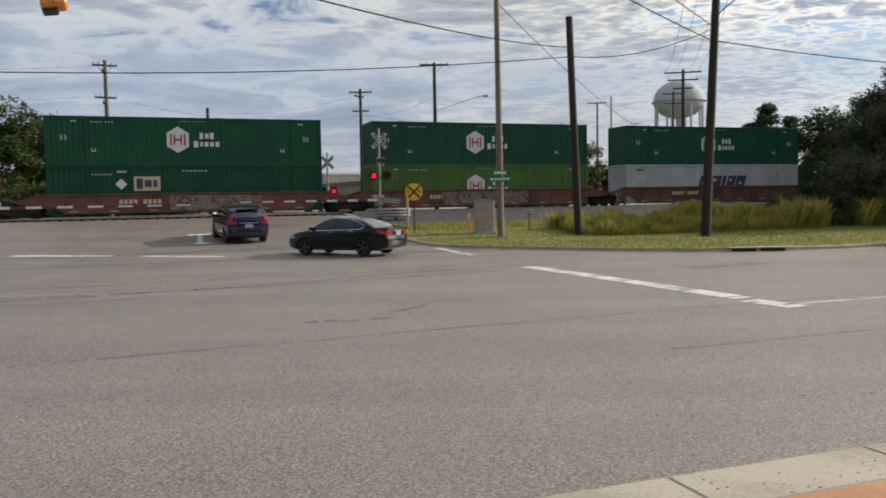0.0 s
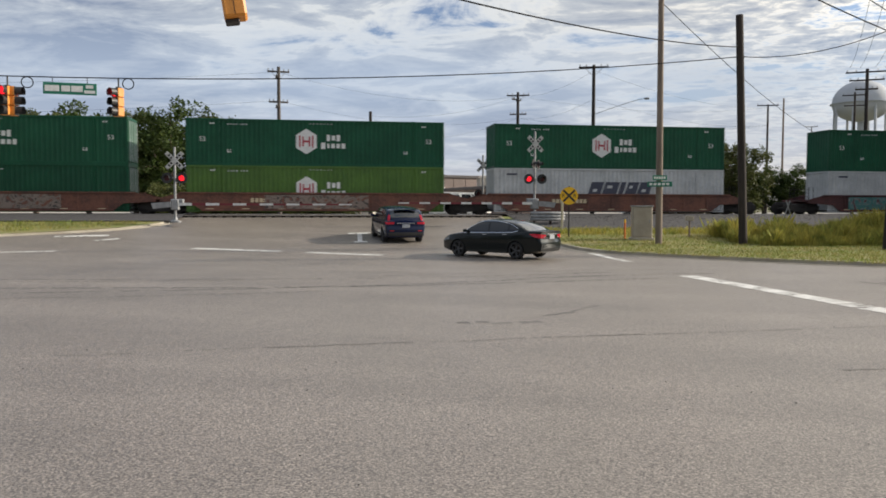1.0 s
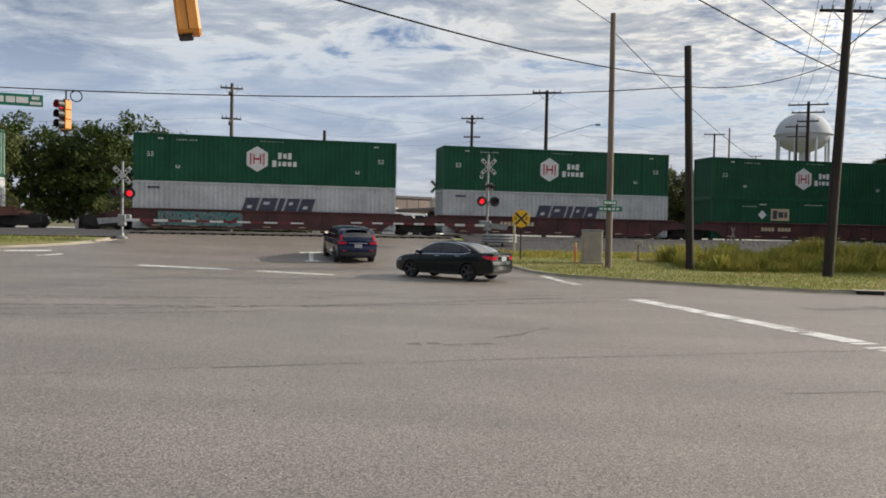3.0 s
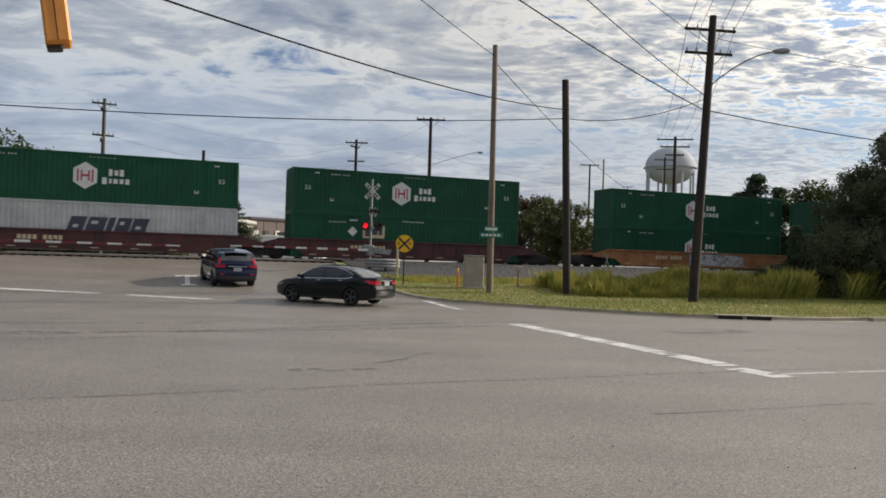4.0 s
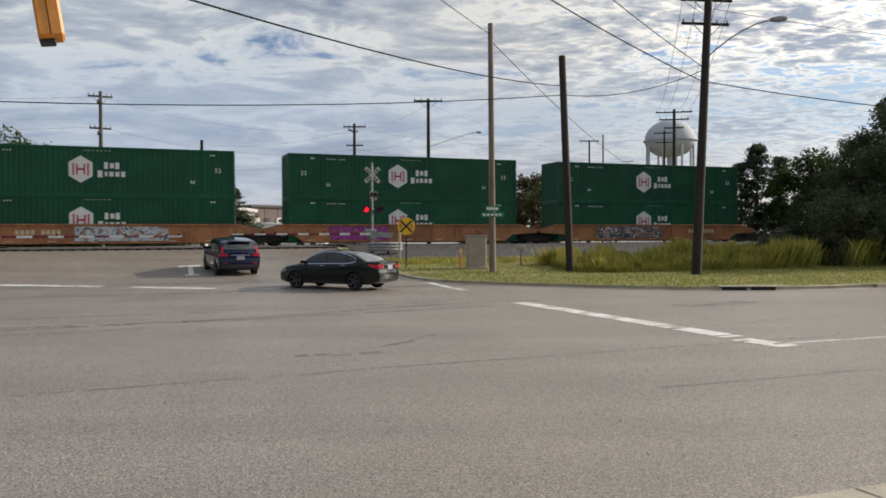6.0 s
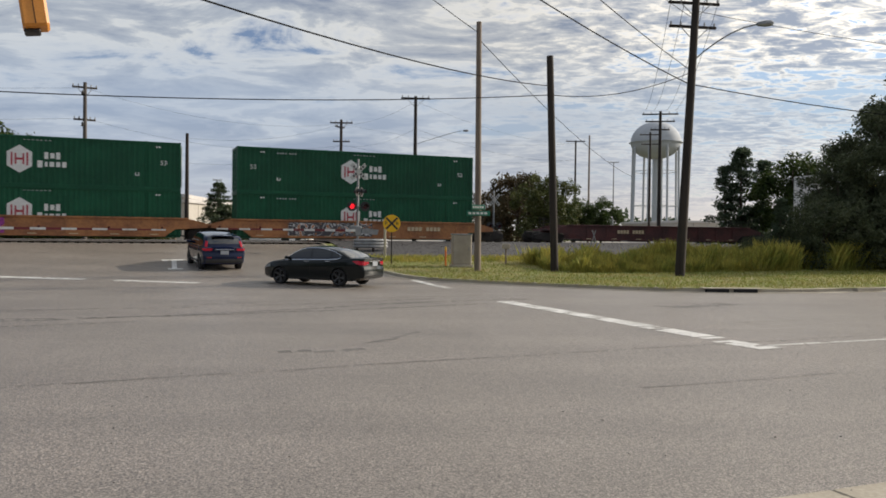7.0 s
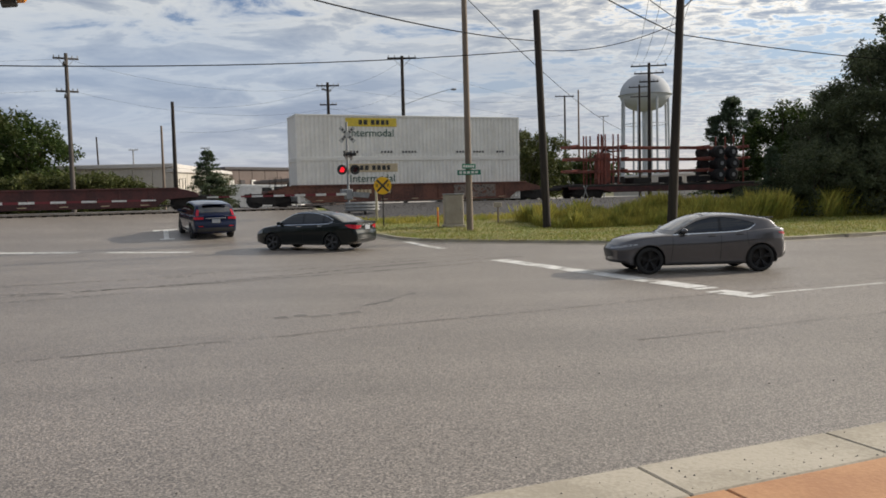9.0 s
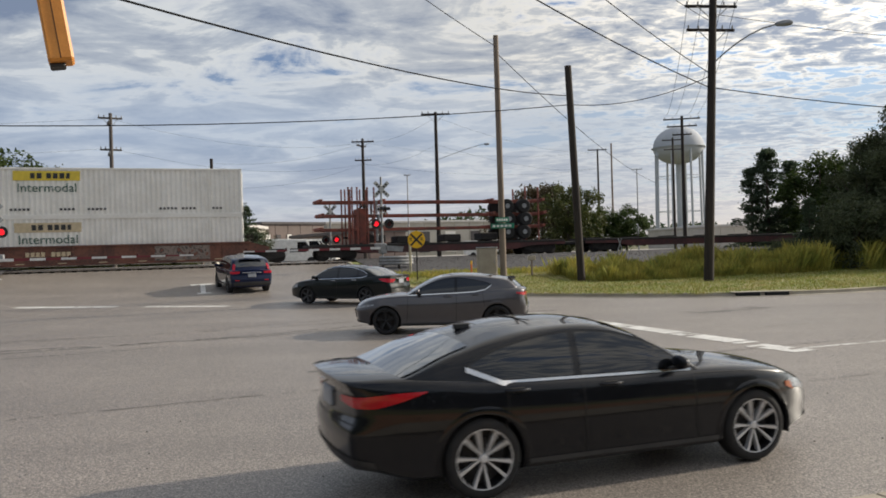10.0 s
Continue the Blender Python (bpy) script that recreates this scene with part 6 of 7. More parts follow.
    # lamps and panels: along the flank ("s", x) and round on to the end face ("e", share of the half width)
    for nm, lb, material, off, run in lamps:
        xe = sh.x1 if (run[0][1] if run[0][0] == "s" else run[0][4]) > 0 else sh.x0
        for sg in (1, -1):
            p = Build()
            count = 0
            for (ka, va, la, ha), (kb, vb, lb_, hb) in zip([r[:4] for r in run], [r[:4] for r in run][1:]):
                n = 8
                for k in range(n + 1):
                    f = k / n
                    lo_, hi_ = la + (lb_ - la) * f, ha + (hb - ha) * f
                    for i in range(5):
                        z = lo_ + (hi_ - lo_) * i / 4
                        if ka == "s" and kb == "s":
                            x = va + (vb - va) * f
                            y = sh.side(x, z)
                            p.v.append((sh.put(x, y, z)[0], sg * (y + off), z))
                        else:
                            v = (1.0 if ka == "s" else va) + (vb - (1.0 if ka == "s" else va)) * f
                            y = v * sh.side(xe, z)
                            p.v.append((sh.put(xe, y, z)[0] + off * (1 if xe > 0 else -1), sg * (y + off * (1 if v > 0.98 else 0)), z))
                    count += 1
            p.f = [(i * 5 + k, (i + 1) * 5 + k, (i + 1) * 5 + k + 1, i * 5 + k + 1) for i in range(count - 1) for k in range(4)]
            part(nm, p, material, c, lb, smooth=True)
    for nm, ctr, size, material, lb in extra.get("boxes", ()):
        h = Build()
        h.box(ctr, size, 0.012)
        part(nm, h, material, c, lb)
    wheels = []
    ty, rim, edge, disc, sp = wheel_meshes(R, wheel)
    rimmat = extra.get("rim", M_ALLOY)
    pieces = (("tyre", ty.mesh("tyre", M_RUBBER, smooth=True), M_RUBBER), ("rim", rim.mesh("rim", M_ALLOYD, smooth=True), M_ALLOYD), ("rim_edge", edge.mesh("rim_edge", rimmat, smooth=True), rimmat),
              ("brake_disc", disc.mesh("brake_disc", M_UNDER), M_UNDER), ("spokes", sp.mesh("spokes", rimmat), rimmat))
    for ax in axles:
        for sg in (1, -1):
            y = sg * (sh.side(ax, R + A) - 0.125)
            w = thing("wheel", "", "")
            for key in ("label", "category"):
                if key in w:
                    del w[key]
            w.parent = c
            base = pose(ax, y, R, 0, 0, 180 if sg > 0 else 0)
            w.matrix_basis = base
            for nm, me, mt in pieces:
                part(nm, me, mt, w)
            wheels.append((w, base, 1 if sg > 0 else -1))
    return c, wheels, R


# the passing black saloon
SALOON = Hull([(-2.50, 1.05), (-2.2, 1.065), (-1.8, 1.05), (-1.3, 1.005), (-0.5, 0.965), (0.5, 0.945), (1.1, 0.935), (1.5, 0.905), (1.9, 0.845), (2.15, 0.775), (2.29, 0.70)],
              [(-2.30, 1.03), (-2.05, 1.10), (-1.6, 1.26), (-1.2, 1.37), (-0.8, 1.43), (-0.38, 1.45), (-0.05, 1.42), (0.3, 1.32), (0.65, 1.15), (0.88, 1.02), (0.98, 0.94)],
              1.85, 0.20, 0.36, ((0.2, -0.06), (0.32, 0.02), (0.5, 0.03), (0.66, 0.0), (0.8, -0.12)), ((0.25, 0.12), (0.42, 0.02), (0.62, 0.0), (0.78, 0.06), (0.92, 0.06), (1.06, -0.02)))
NEAR, NEAR_W, NEAR_R = car("sedan", "glossy black saloon with silver spoked wheels, driving past", None, P_BLACK, SALOON, (1.44, -1.385), 0.345, "ten",
    ((-1.52, 1.125, 1.14), (-1.18, 0.985, 1.265), (-0.8, 0.978, 1.340), (-0.40, 0.970, 1.368), (0.0, 0.963, 1.325), (0.36, 0.957, 1.200), (0.72, 0.950, 0.968)), (-0.46,), (0.06, 0.86), (-2.22, -1.42), ((-1.15, -0.10), (-0.42, 0.02), (0.74, 0.06)),
    (("headlight", "clear swept-back headlight", M_HEAD, 0.008, (("s", 1.86, 0.715, 0.735), ("s", 1.98, 0.665, 0.755), ("s", 2.12, 0.635, 0.735), ("s", 2.29, 0.62, 0.685), ("e", 0.72, 0.62, 0.67))),
     ("marker_light", "amber marker light", M_AMBER, 0.010, (("s", 1.845, 0.69, 0.735), ("s", 1.95, 0.645, 0.735))),
     ("tail_light", "red swept tail light", M_TAIL, 0.010, (("s", -1.88, 0.950, 0.962), ("s", -2.10, 0.888, 0.960), ("s", -2.34, 0.842, 0.945), ("s", -2.50, 0.84, 0.93), ("e", 0.60, 0.862, 0.915))),
     ("lower_grille", "black mesh air intake", M_BLACK, 0.008, (("s", 2.26, 0.36, 0.46), ("e", 0.66, 0.34, 0.48), ("e", 0.0, 0.34, 0.48))),
     ("bumper_trim", "bright chrome blade under the front bumper", M_CHROME, 0.020, (("s", 2.20, 0.325, 0.345), ("s", 2.29, 0.315, 0.365), ("e", 0.62, 0.315, 0.36))),
     ("rear_diffuser", "black lower bumper", M_BLACK, 0.008, (("s", -2.34, 0.32, 0.40), ("s", -2.50, 0.33, 0.43), ("e", 0.0, 0.33, 0.45))),
     ("boot_seam", "", M_SEAM, 0.004, (("s", -2.50, 0.700, 0.708), ("e", 0.0, 0.700, 0.708)))),
    {"kick": -1.18, "mirror": 0.20, "handles": (-1.06, -0.14), "sill": 0.10,
     "boxes": (("number_plate", (-2.518, 0, 0.85), (0.03, 0.34, 0.16), M_PLATE, "pale licence plate, kept blank"), ("badge", (-2.555, 0, 0.99), (0.02, 0.12, 0.05), M_CHROME, "small chrome badge"), ("grille", (2.365, 0, 0.58), (0.05, 0.62, 0.18), M_BLACK, "black front grille"),
               ("roof_antenna", (-1.22, 0, 1.385), (0.17, 0.05, 0.06), M_BLACK, "black roof antenna fin"))})
roof_seam = Build()
roof_seam.box((-0.70, 0, 1.441), (0.012, 0.80, 0.008), 0.002)
part("sunroof_seam", roof_seam, M_SEAM, NEAR)

# the older saloon waiting in the side road
WAITING = Hull([(-2.42, 1.06), (-2.2, 1.085), (-1.8, 1.075), (-1.3, 1.035), (-0.5, 0.99), (0.5, 0.965), (1.1, 0.955), (1.5, 0.93), (1.9, 0.87), (2.2, 0.79), (2.36, 0.70)],
               [(-2.05, 1.06), (-1.85, 1.14), (-1.4, 1.335), (-0.95, 1.455), (-0.45, 1.51), (0.0, 1.52), (0.35, 1.49), (0.7, 1.38), (1.1, 1.15), (1.32, 1.03), (1.42, 0.96)],
               1.83, 0.20, 0.36, ((0.2, -0.06), (0.32, 0.02), (0.5, 0.03), (0.66, 0.0), (0.8, -0.10)), ((0.25, 0.10), (0.42, 0.02), (0.62, 0.0), (0.80, 0.05), (0.95, 0.05), (1.08, 0.0)))
STOPPED, _, _ = car("sedan", "blackish green saloon waiting at the crossing", pose(-4.22, 31.75, 0.03, 0, 0, 152.5), P_GREEN, WAITING, (1.41, -1.365), 0.33, "five",
    ((-1.46, 1.095, 1.15), (-1.2, 1.03, 1.28), (-0.8, 1.015, 1.385), (-0.3, 1.005, 1.435), (0.25, 0.995, 1.415), (0.7, 0.985, 1.265), (1.15, 0.975, 0.995)), (-1.02, -0.08), (0.48, 1.32), (-1.98, -1.15), ((-1.02, -0.12), (-0.06, 0.02), (1.10, 0.06)),
    (("headlight", "clear headlight", M_HEAD, 0.008, (("s", 1.88, 0.68, 0.80), ("s", 2.20, 0.62, 0.755), ("s", 2.36, 0.60, 0.69), ("e", 0.72, 0.60, 0.67))),
     ("tail_light", "lit red brake light", M_TAILLIT, 0.010, (("s", -2.0, 0.955, 0.975), ("s", -2.2, 0.86, 0.985), ("s", -2.42, 0.815, 0.965), ("e", 0.60, 0.83, 0.94))),
     ("reverse_light", "clear lens in the tail light", M_HEAD, 0.014, (("e", 0.74, 0.84, 0.875, -1), ("e", 0.60, 0.835, 0.87))),
     ("rear_diffuser", "black lower bumper", M_BLACK, 0.008, (("s", -2.42, 0.33, 0.40), ("e", 0.0, 0.33, 0.42)))),
    {"chrome_handle": True, "rim": M_ALLOYM, "trim_over": True, "handles": (-0.86, 0.12),
     "boxes": (("number_plate", (-2.445, 0, 0.86), (0.02, 0.36, 0.17), M_PLATE, "pale licence plate, kept blank"), ("boot_trim", (-2.455, 0, 0.965), (0.03, 0.72, 0.03), M_CHROME, "chrome strip on the boot"),
               ("grille", (2.43, 0, 0.56), (0.05, 0.8, 0.2), M_BLACK, "black front grille"))})

# the tall blue estate at the gate
SUV_Q = 40.2
SLOPE = math.degrees(math.atan((rise(SUV_Q + 1) - rise(SUV_Q - 1)) / 2))
ESTATE = Hull([(-2.20, 1.06), (-2.0, 1.11), (-1.2, 1.09), (-0.3, 1.06), (0.6, 1.04), (1.15, 1.04), (1.6, 1.0), (1.95, 0.93), (2.15, 0.83), (2.24, 0.72)],
              [(-2.16, 1.08), (-2.10, 1.22), (-2.0, 1.42), (-1.86, 1.56), (-1.6, 1.625), (-1.0, 1.665), (-0.3, 1.68), (0.2, 1.645), (0.55, 1.54), (0.95, 1.31), (1.25, 1.12), (1.35, 1.03)],
              1.92, 0.24, 0.25, ((0.25, -0.05), (0.4, 0.02), (0.6, 0.03), (0.8, -0.02), (0.95, -0.08)), ((0.3, 0.08), (0.45, -0.02), (0.68, -0.02), (0.85, 0.03), (1.1, 0.03)), taper=(0.02, 0.26), bulge=(0.06, 0.10), wrap=(0.12, 0.12), inset=0.945)
SUV, _, _ = car("suv", "dark blue estate car waiting at the lowered gate", pose(-10.58, 39.55, 0.34, 0, 0, 116.5) @ pose(0, 0, 0, 0, -SLOPE, 0) @ Matrix.Scale(1.04, 4), P_BLUE, ESTATE, (1.32, -1.30), 0.345, "five",
    ((-1.86, 1.24, 1.30), (-1.55, 1.145, 1.475), (-1.0, 1.115, 1.545), (-0.3, 1.095, 1.565), (0.2, 1.08, 1.525), (0.6, 1.07, 1.37), (1.05, 1.06, 1.08)), (-1.08, -0.10), (0.38, 1.26), (-2.09, -1.90), ((-1.08, -0.08), (-0.08, 0.02), (1.05, 0.05)),
    (("headlight", "clear headlight", M_HEAD, 0.008, (("s", 1.78, 0.84, 0.93), ("s", 2.24, 0.72, 0.80), ("e", 0.7, 0.70, 0.78))),
     ("rear_lamp", "lit red brake light", M_TAILLIT, 0.012, (("s", -2.02, 0.98, 1.05), ("s", -2.20, 0.93, 1.045), ("e", 0.66, 0.95, 1.04))),
     ("bumper_cladding", "black lower bumper", M_BLACK, 0.010, (("s", -1.80, 0.36, 0.50), ("s", -2.20, 0.40, 0.56), ("e", 0.0, 0.40, 0.58))),
     ("reflector", "red reflector in the bumper", M_TAIL, 0.016, (("e", 0.92, 0.62, 0.66, -1), ("e", 0.68, 0.62, 0.66))),
     ("tailgate_seam", "", M_SEAM, 0.005, (("s", -2.20, 0.66, 0.67), ("e", 0.0, 0.66, 0.67)))),
    {"rim": M_ALLOYM, "cladding": M_BLACK, "sill": 0.16, "handles": (-0.92, 0.10),
     "boxes": (("number_plate", (-2.262, 0, 0.86), (0.03, 0.36, 0.17), M_PLATE, "pale licence plate, kept blank"), ("tailgate_trim", (-2.262, 0, 0.985), (0.04, 0.86, 0.045), M_CHROME, "chrome strip on the tailgate"),
               ("spoiler", (-1.93, 0, 1.595), (0.24, 1.06, 0.035), P_BLUE, "roof spoiler over the rear window"))})
for sg in (1, -1):
    lamp_b = Build()
    path = ((-2.11, 0.80, 1.03), (-2.06, 0.785, 1.16), (-1.97, 0.755, 1.30), (-1.87, 0.72, 1.40))
    lamp_b.v = [(x + dx, sg * (y + dy), z) for x, y, z in path for dx, dy in ((-0.05, -0.055), (-0.02, 0.045), (0.14, 0.06), (0.12, -0.05))]
    lamp_b.f = [(4 * i + k, 4 * i + (k + 1) % 4, 4 * i + 4 + (k + 1) % 4, 4 * i + 4 + k) for i in range(3) for k in range(4)] + [(0, 1, 2, 3), (12, 13, 14, 15)]
    part("tail_light", lamp_b, M_TAILLIT, SUV, "lit tall red brake light", smooth=True)

# the grey hatchback
HATCH = Hull([(-2.05, 1.00), (-1.95, 1.05), (-1.5, 1.06), (-0.9, 1.01), (-0.2, 0.965), (0.5, 0.945), (1.0, 0.94), (1.5, 0.90), (1.8, 0.835), (1.98, 0.76), (2.07, 0.68)],
             [(-2.03, 1.02), (-1.95, 1.10), (-1.82, 1.225), (-1.68, 1.31), (-1.3, 1.375), (-0.85, 1.43), (-0.45, 1.445), (-0.12, 1.425), (0.22, 1.345), (0.54, 1.20), (0.82, 1.045), (0.94, 0.95)],
             1.80, 0.19, 0.40, ((0.2, -0.10), (0.32, 0.0), (0.45, 0.02), (0.6, 0.05), (0.75, -0.06)), ((0.25, 0.10), (0.42, 0.0), (0.62, -0.02), (0.82, 0.02), (1.05, 0.02)), crown=0.05, taper=(0.20, 0.30))
HATCHBACK, HATCH_W, HATCH_R = car("hatchback", "warm grey hatchback with black wheels, turning off the main road", None, P_GREY, HATCH, (1.36, -1.365), 0.335, "five",
    ((-1.24, 1.165, 1.18), (-1.08, 1.05, 1.235), (-0.80, 1.005, 1.295), (-0.42, 0.988, 1.350), (-0.12, 0.98, 1.330), (0.22, 0.97, 1.245), (0.50, 0.963, 1.115), (0.78, 0.955, 0.968)), (-0.37,), (0.0, 0.83), (-1.97, -1.72), ((-1.02, -0.16), (-0.38, 0.02), (0.80, 0.05)),
    (("headlight", "slim headlight", M_HEAD, 0.008, (("s", 1.66, 0.72, 0.74), ("s", 1.88, 0.672, 0.74), ("s", 2.07, 0.635, 0.68), ("e", 0.6, 0.62, 0.66))),
     ("tail_light", "slim red tail light", M_TAIL, 0.010, (("s", -1.84, 0.93, 0.965), ("s", -2.05, 0.88, 0.965), ("e", 0.62, 0.89, 0.96))),
     ("grille", "wide black front grille", M_BLACK, 0.010, (("e", 0.72, 0.44, 0.60, 1), ("e", 0.0, 0.40, 0.63))),
     ("grille_trim", "dark chrome line round the grille", M_ALLOYM, 0.016, (("e", 0.74, 0.425, 0.445, 1), ("e", 0.0, 0.385, 0.405))),
     ("front_splitter", "black lower bumper lip", M_BLACK, 0.010, (("s", 1.90, 0.29, 0.325), ("s", 2.07, 0.30, 0.345), ("e", 0.0, 0.30, 0.35))),
     ("rear_diffuser", "black lower bumper", M_BLACK, 0.010, (("s", -1.90, 0.31, 0.40), ("s", -2.05, 0.33, 0.46), ("e", 0.0, 0.33, 0.48)))),
    {"rim": M_ALLOYD, "mirror": 0.27, "handles": (-0.84, -0.16), "sill": 0.085,
     "boxes": (("number_plate", (-2.135, 0, 0.62), (0.03, 0.36, 0.16), M_PLATE, "pale licence plate, kept blank"), ("spoiler", (-1.73, 0, 1.298), (0.20, 1.0, 0.03), P_GREY, "roof spoiler over the rear window"))})


# ---- trees and plants ----
L_DARK = leafmat("dark_leaves", (0.060, 0.078, 0.038), (0.098, 0.112, 0.056))
L_GREEN = leafmat("green_leaves", (0.030, 0.058, 0.012), (0.065, 0.088, 0.020))
L_OLIVE = leafmat("olive_leaves", (0.055, 0.074, 0.020), (0.105, 0.110, 0.033))
L_RED = leafmat("reddish_leaves", (0.055, 0.05, 0.022), (0.09, 0.06, 0.03))
L_CONIFER = leafmat("conifer_needles", (0.055, 0.085, 0.05), (0.085, 0.11, 0.06))
M_BARK = mat("bark", (0.10, 0.075, 0.055), (0.055, 0.042, 0.033), rough=0.9, scale=6, bump=0.8, fine=24, stretch=(1, 1, 0.2))


def leaf_quad(b, p, r, rnd):
    u = Vector((rnd.gauss(0, 1), rnd.gauss(0, 1), rnd.gauss(0, 0.7))).normalized()
    v = u.cross(Vector((rnd.gauss(0, 1), rnd.gauss(0, 1), rnd.gauss(0, 1)))).normalized()
    k = len(b.v)
    b.v += [tuple(p - u * r), tuple(p + v * r * 0.45), tuple(p + u * r), tuple(p - v * r * 0.45)]
    b.f.append((k, k + 1, k + 2, k + 3))


def broadleaf(seed, H, spread, leaves, leaf, r=0.17, low=0.18):
    """Meshes of a tree: trunk with limbs, crown of leaf clumps with gaps."""
    rnd = random.Random(seed)
    t, c = Build(), Build()
    t.rod((0, 0, -0.3), (0.1, 0, H * 0.45), 0.028 * H, 0.018 * H, 9)
    tips = []
    for k in range(11):
        a, f = rnd.uniform(0, 6.28), rnd.uniform(0.16, 0.50)
        p0 = Vector((0.05, 0, H * f))
        out = spread * rnd.uniform(0.45, 0.95)
        p1 = Vector((math.cos(a) * out * 0.5, math.sin(a) * out * 0.5, H * (f + rnd.uniform(0.08, 0.22))))
        p2 = Vector((math.cos(a) * out, math.sin(a) * out, min(H * 0.95, H * (f + rnd.uniform(0.2, 0.5)))))
        t.rod(p0, p1, 0.012 * H, 0.007 * H, 6)
        t.rod(p1, p2, 0.007 * H, 0.002 * H, 6)
        tips += [p1, p2]
    t.rod((0.1, 0, H * 0.45), (0.0, 0.1, H * 0.9), 0.016 * H, 0.003 * H, 7)
    clumps = []
    n = 64
    for k in range(n):
        # an uneven dome
        a = rnd.uniform(0, 6.28)
        zf = rnd.uniform(low, 1.0)
        rad = spread * math.sqrt(max(0.02, 1 - ((zf - 0.48) / 0.56) ** 2)) * rnd.uniform(0.35, 1.05)
        clumps.append((Vector((math.cos(a) * rad, math.sin(a) * rad, H * zf)), spread * rnd.uniform(0.14, 0.32)))
    clumps += [(p, spread * 0.2) for p in tips]
    for k in range(leaves):
        p, cr = rnd.choice(clumps)
        d = Vector((rnd.gauss(0, 1), rnd.gauss(0, 1), rnd.gauss(0, 0.8))).normalized() * cr * rnd.random() ** 0.4
        leaf_quad(c, p + d, r * rnd.uniform(0.6, 1.3), rnd)
    return t, c


def conifer(seed, H, spread, leaves, r=0.14):
    rnd = random.Random(seed)
    t, c = Build(), Build()
    t.rod((0, 0, -0.3), (0, 0, H * 0.97), 0.02 * H, 0.004 * H, 8)
    arms = []
    for k in range(60):
        f = rnd.uniform(0.06, 0.97)
        a = rnd.uniform(0, 6.28)
        out = spread * (1 - f) ** 0.8 * rnd.uniform(0.6, 1.1) + 0.15
        p0, p1 = Vector((0, 0, H * f)), Vector((math.cos(a) * out, math.sin(a) * out, H * f - 0.12 * out + 0.25))
        t.rod(p0, p1, 0.03, 0.01, 5)
        arms.append((p0, p1))
    for k in range(leaves):
        p0, p1 = rnd.choice(arms)
        f = rnd.random() ** 0.6
        w = 0.30 * (1 - 0.5 * f)
        leaf_quad(c, p0.lerp(p1, f) + Vector((rnd.gauss(0, w), rnd.gauss(0, w), rnd.gauss(0, w * 0.6))), r * rnd.uniform(0.6, 1.3), rnd)
    return t, c


KIND = {}


def grow(key, make, leafm, crown="crown"):
    if key not in KIND:
        t, c = make()
        KIND[key] = (t.mesh("trunk", M_BARK, smooth=True), c.mesh("crown", leafm, fix=False))
    return KIND[key]


def plant(name, key, make, leafm, xy, z, size, turn, label, category="tree", group=""):
    t, c = grow(key, make, leafm)
    o = thing(name, label, category, group, m=pose(xy[0], xy[1], z, 0, 0, turn) @ Matrix.Scale(size, 4))
    part("trunk", t, M_BARK, o)
    part("crown", c, leafm, o)
    return o


BIG = lambda: broadleaf(11, 9.0, 3.6, 24000, L_DARK, 0.12, 0.06)
BIG2 = lambda: broadleaf(23, 9.0, 4.0, 24000, L_DARK, 0.12, 0.05)
MID = lambda: broadleaf(31, 10.0, 4.2, 11000, L_GREEN, 0.21, 0.2)
MID2 = lambda: broadleaf(37, 10.0, 4.6, 11000, L_OLIVE, 0.21, 0.15)
BUSH = lambda: broadleaf(41, 3.0, 2.2, 6000, L_OLIVE, 0.13, 0.04)
BUSHD = lambda: broadleaf(43, 3.0, 2.0, 12000, L_DARK, 0.075, 0.04)
CONE = lambda: conifer(5, 8.0, 2.5, 6500)
CONE_WIDE = lambda: conifer(9, 8.0, 4.2, 8000)
RED = lambda: broadleaf(47, 6.0, 3.2, 9000, L_RED, 0.16, 0.1)

# the dark thicket on the verge before the railway
WOOD = "dense dark green tree in the thicket beside the verge"
for az, row, span, key, make, size, turn in ((22.5, 37.5, 43, "bushd", BUSHD, 0.50, 10), (23.9, 37.0, 43, "cone", CONE, 0.44, 95), (24.9, 36.5, 43, "bushd", BUSHD, 0.72, 215), (23.6, 36.0, 43, "bushd", BUSHD, 0.50, 60), (26.6, 36.0, 43, "bushd", BUSHD, 1.05, 130),
                                             (27.3, 38.0, 47, "big", BIG, 0.56, 30), (28.9, 38.0, 45, "big2", BIG2, 0.70, 80), (30.8, 38.5, 44, "big", BIG, 0.84, 200), (32.8, 38.0, 42, "big2", BIG2, 0.92, 140), (35.0, 38.0, 45, "big", BIG, 1.12, 20), (36.7, 38.5, 44, "big2", BIG2, 1.08, 300),
                                             (29.2, 35.5, 40, "bushd", BUSHD, 1.0, 50), (31.4, 35.5, 39, "bushd", BUSHD, 1.1, 170), (33.6, 35.5, 40, "bushd", BUSHD, 1.15, 250), (39.0, 38.0, 45, "big", BIG, 1.1, 100)):
    # set out along the foot of the railway bank
    d = row / (math.cos(radians(az)) * CU - math.sin(radians(az)) * SU)
    x, y, _ = azi(az, d)
    shrub, cone = key == "bushd", key == "cone"
    plant("shrub" if shrub else "conifer" if cone else "tree", key, make, L_CONIFER if cone else L_DARK, (x, y), rise(row) + 0.05, size * d / span, turn, "low dark green shrub at the edge of the thicket" if shrub else "small dark conifer at the edge of the thicket" if cone else WOOD, "shrub" if shrub else "tree", "thicket beside the verge")
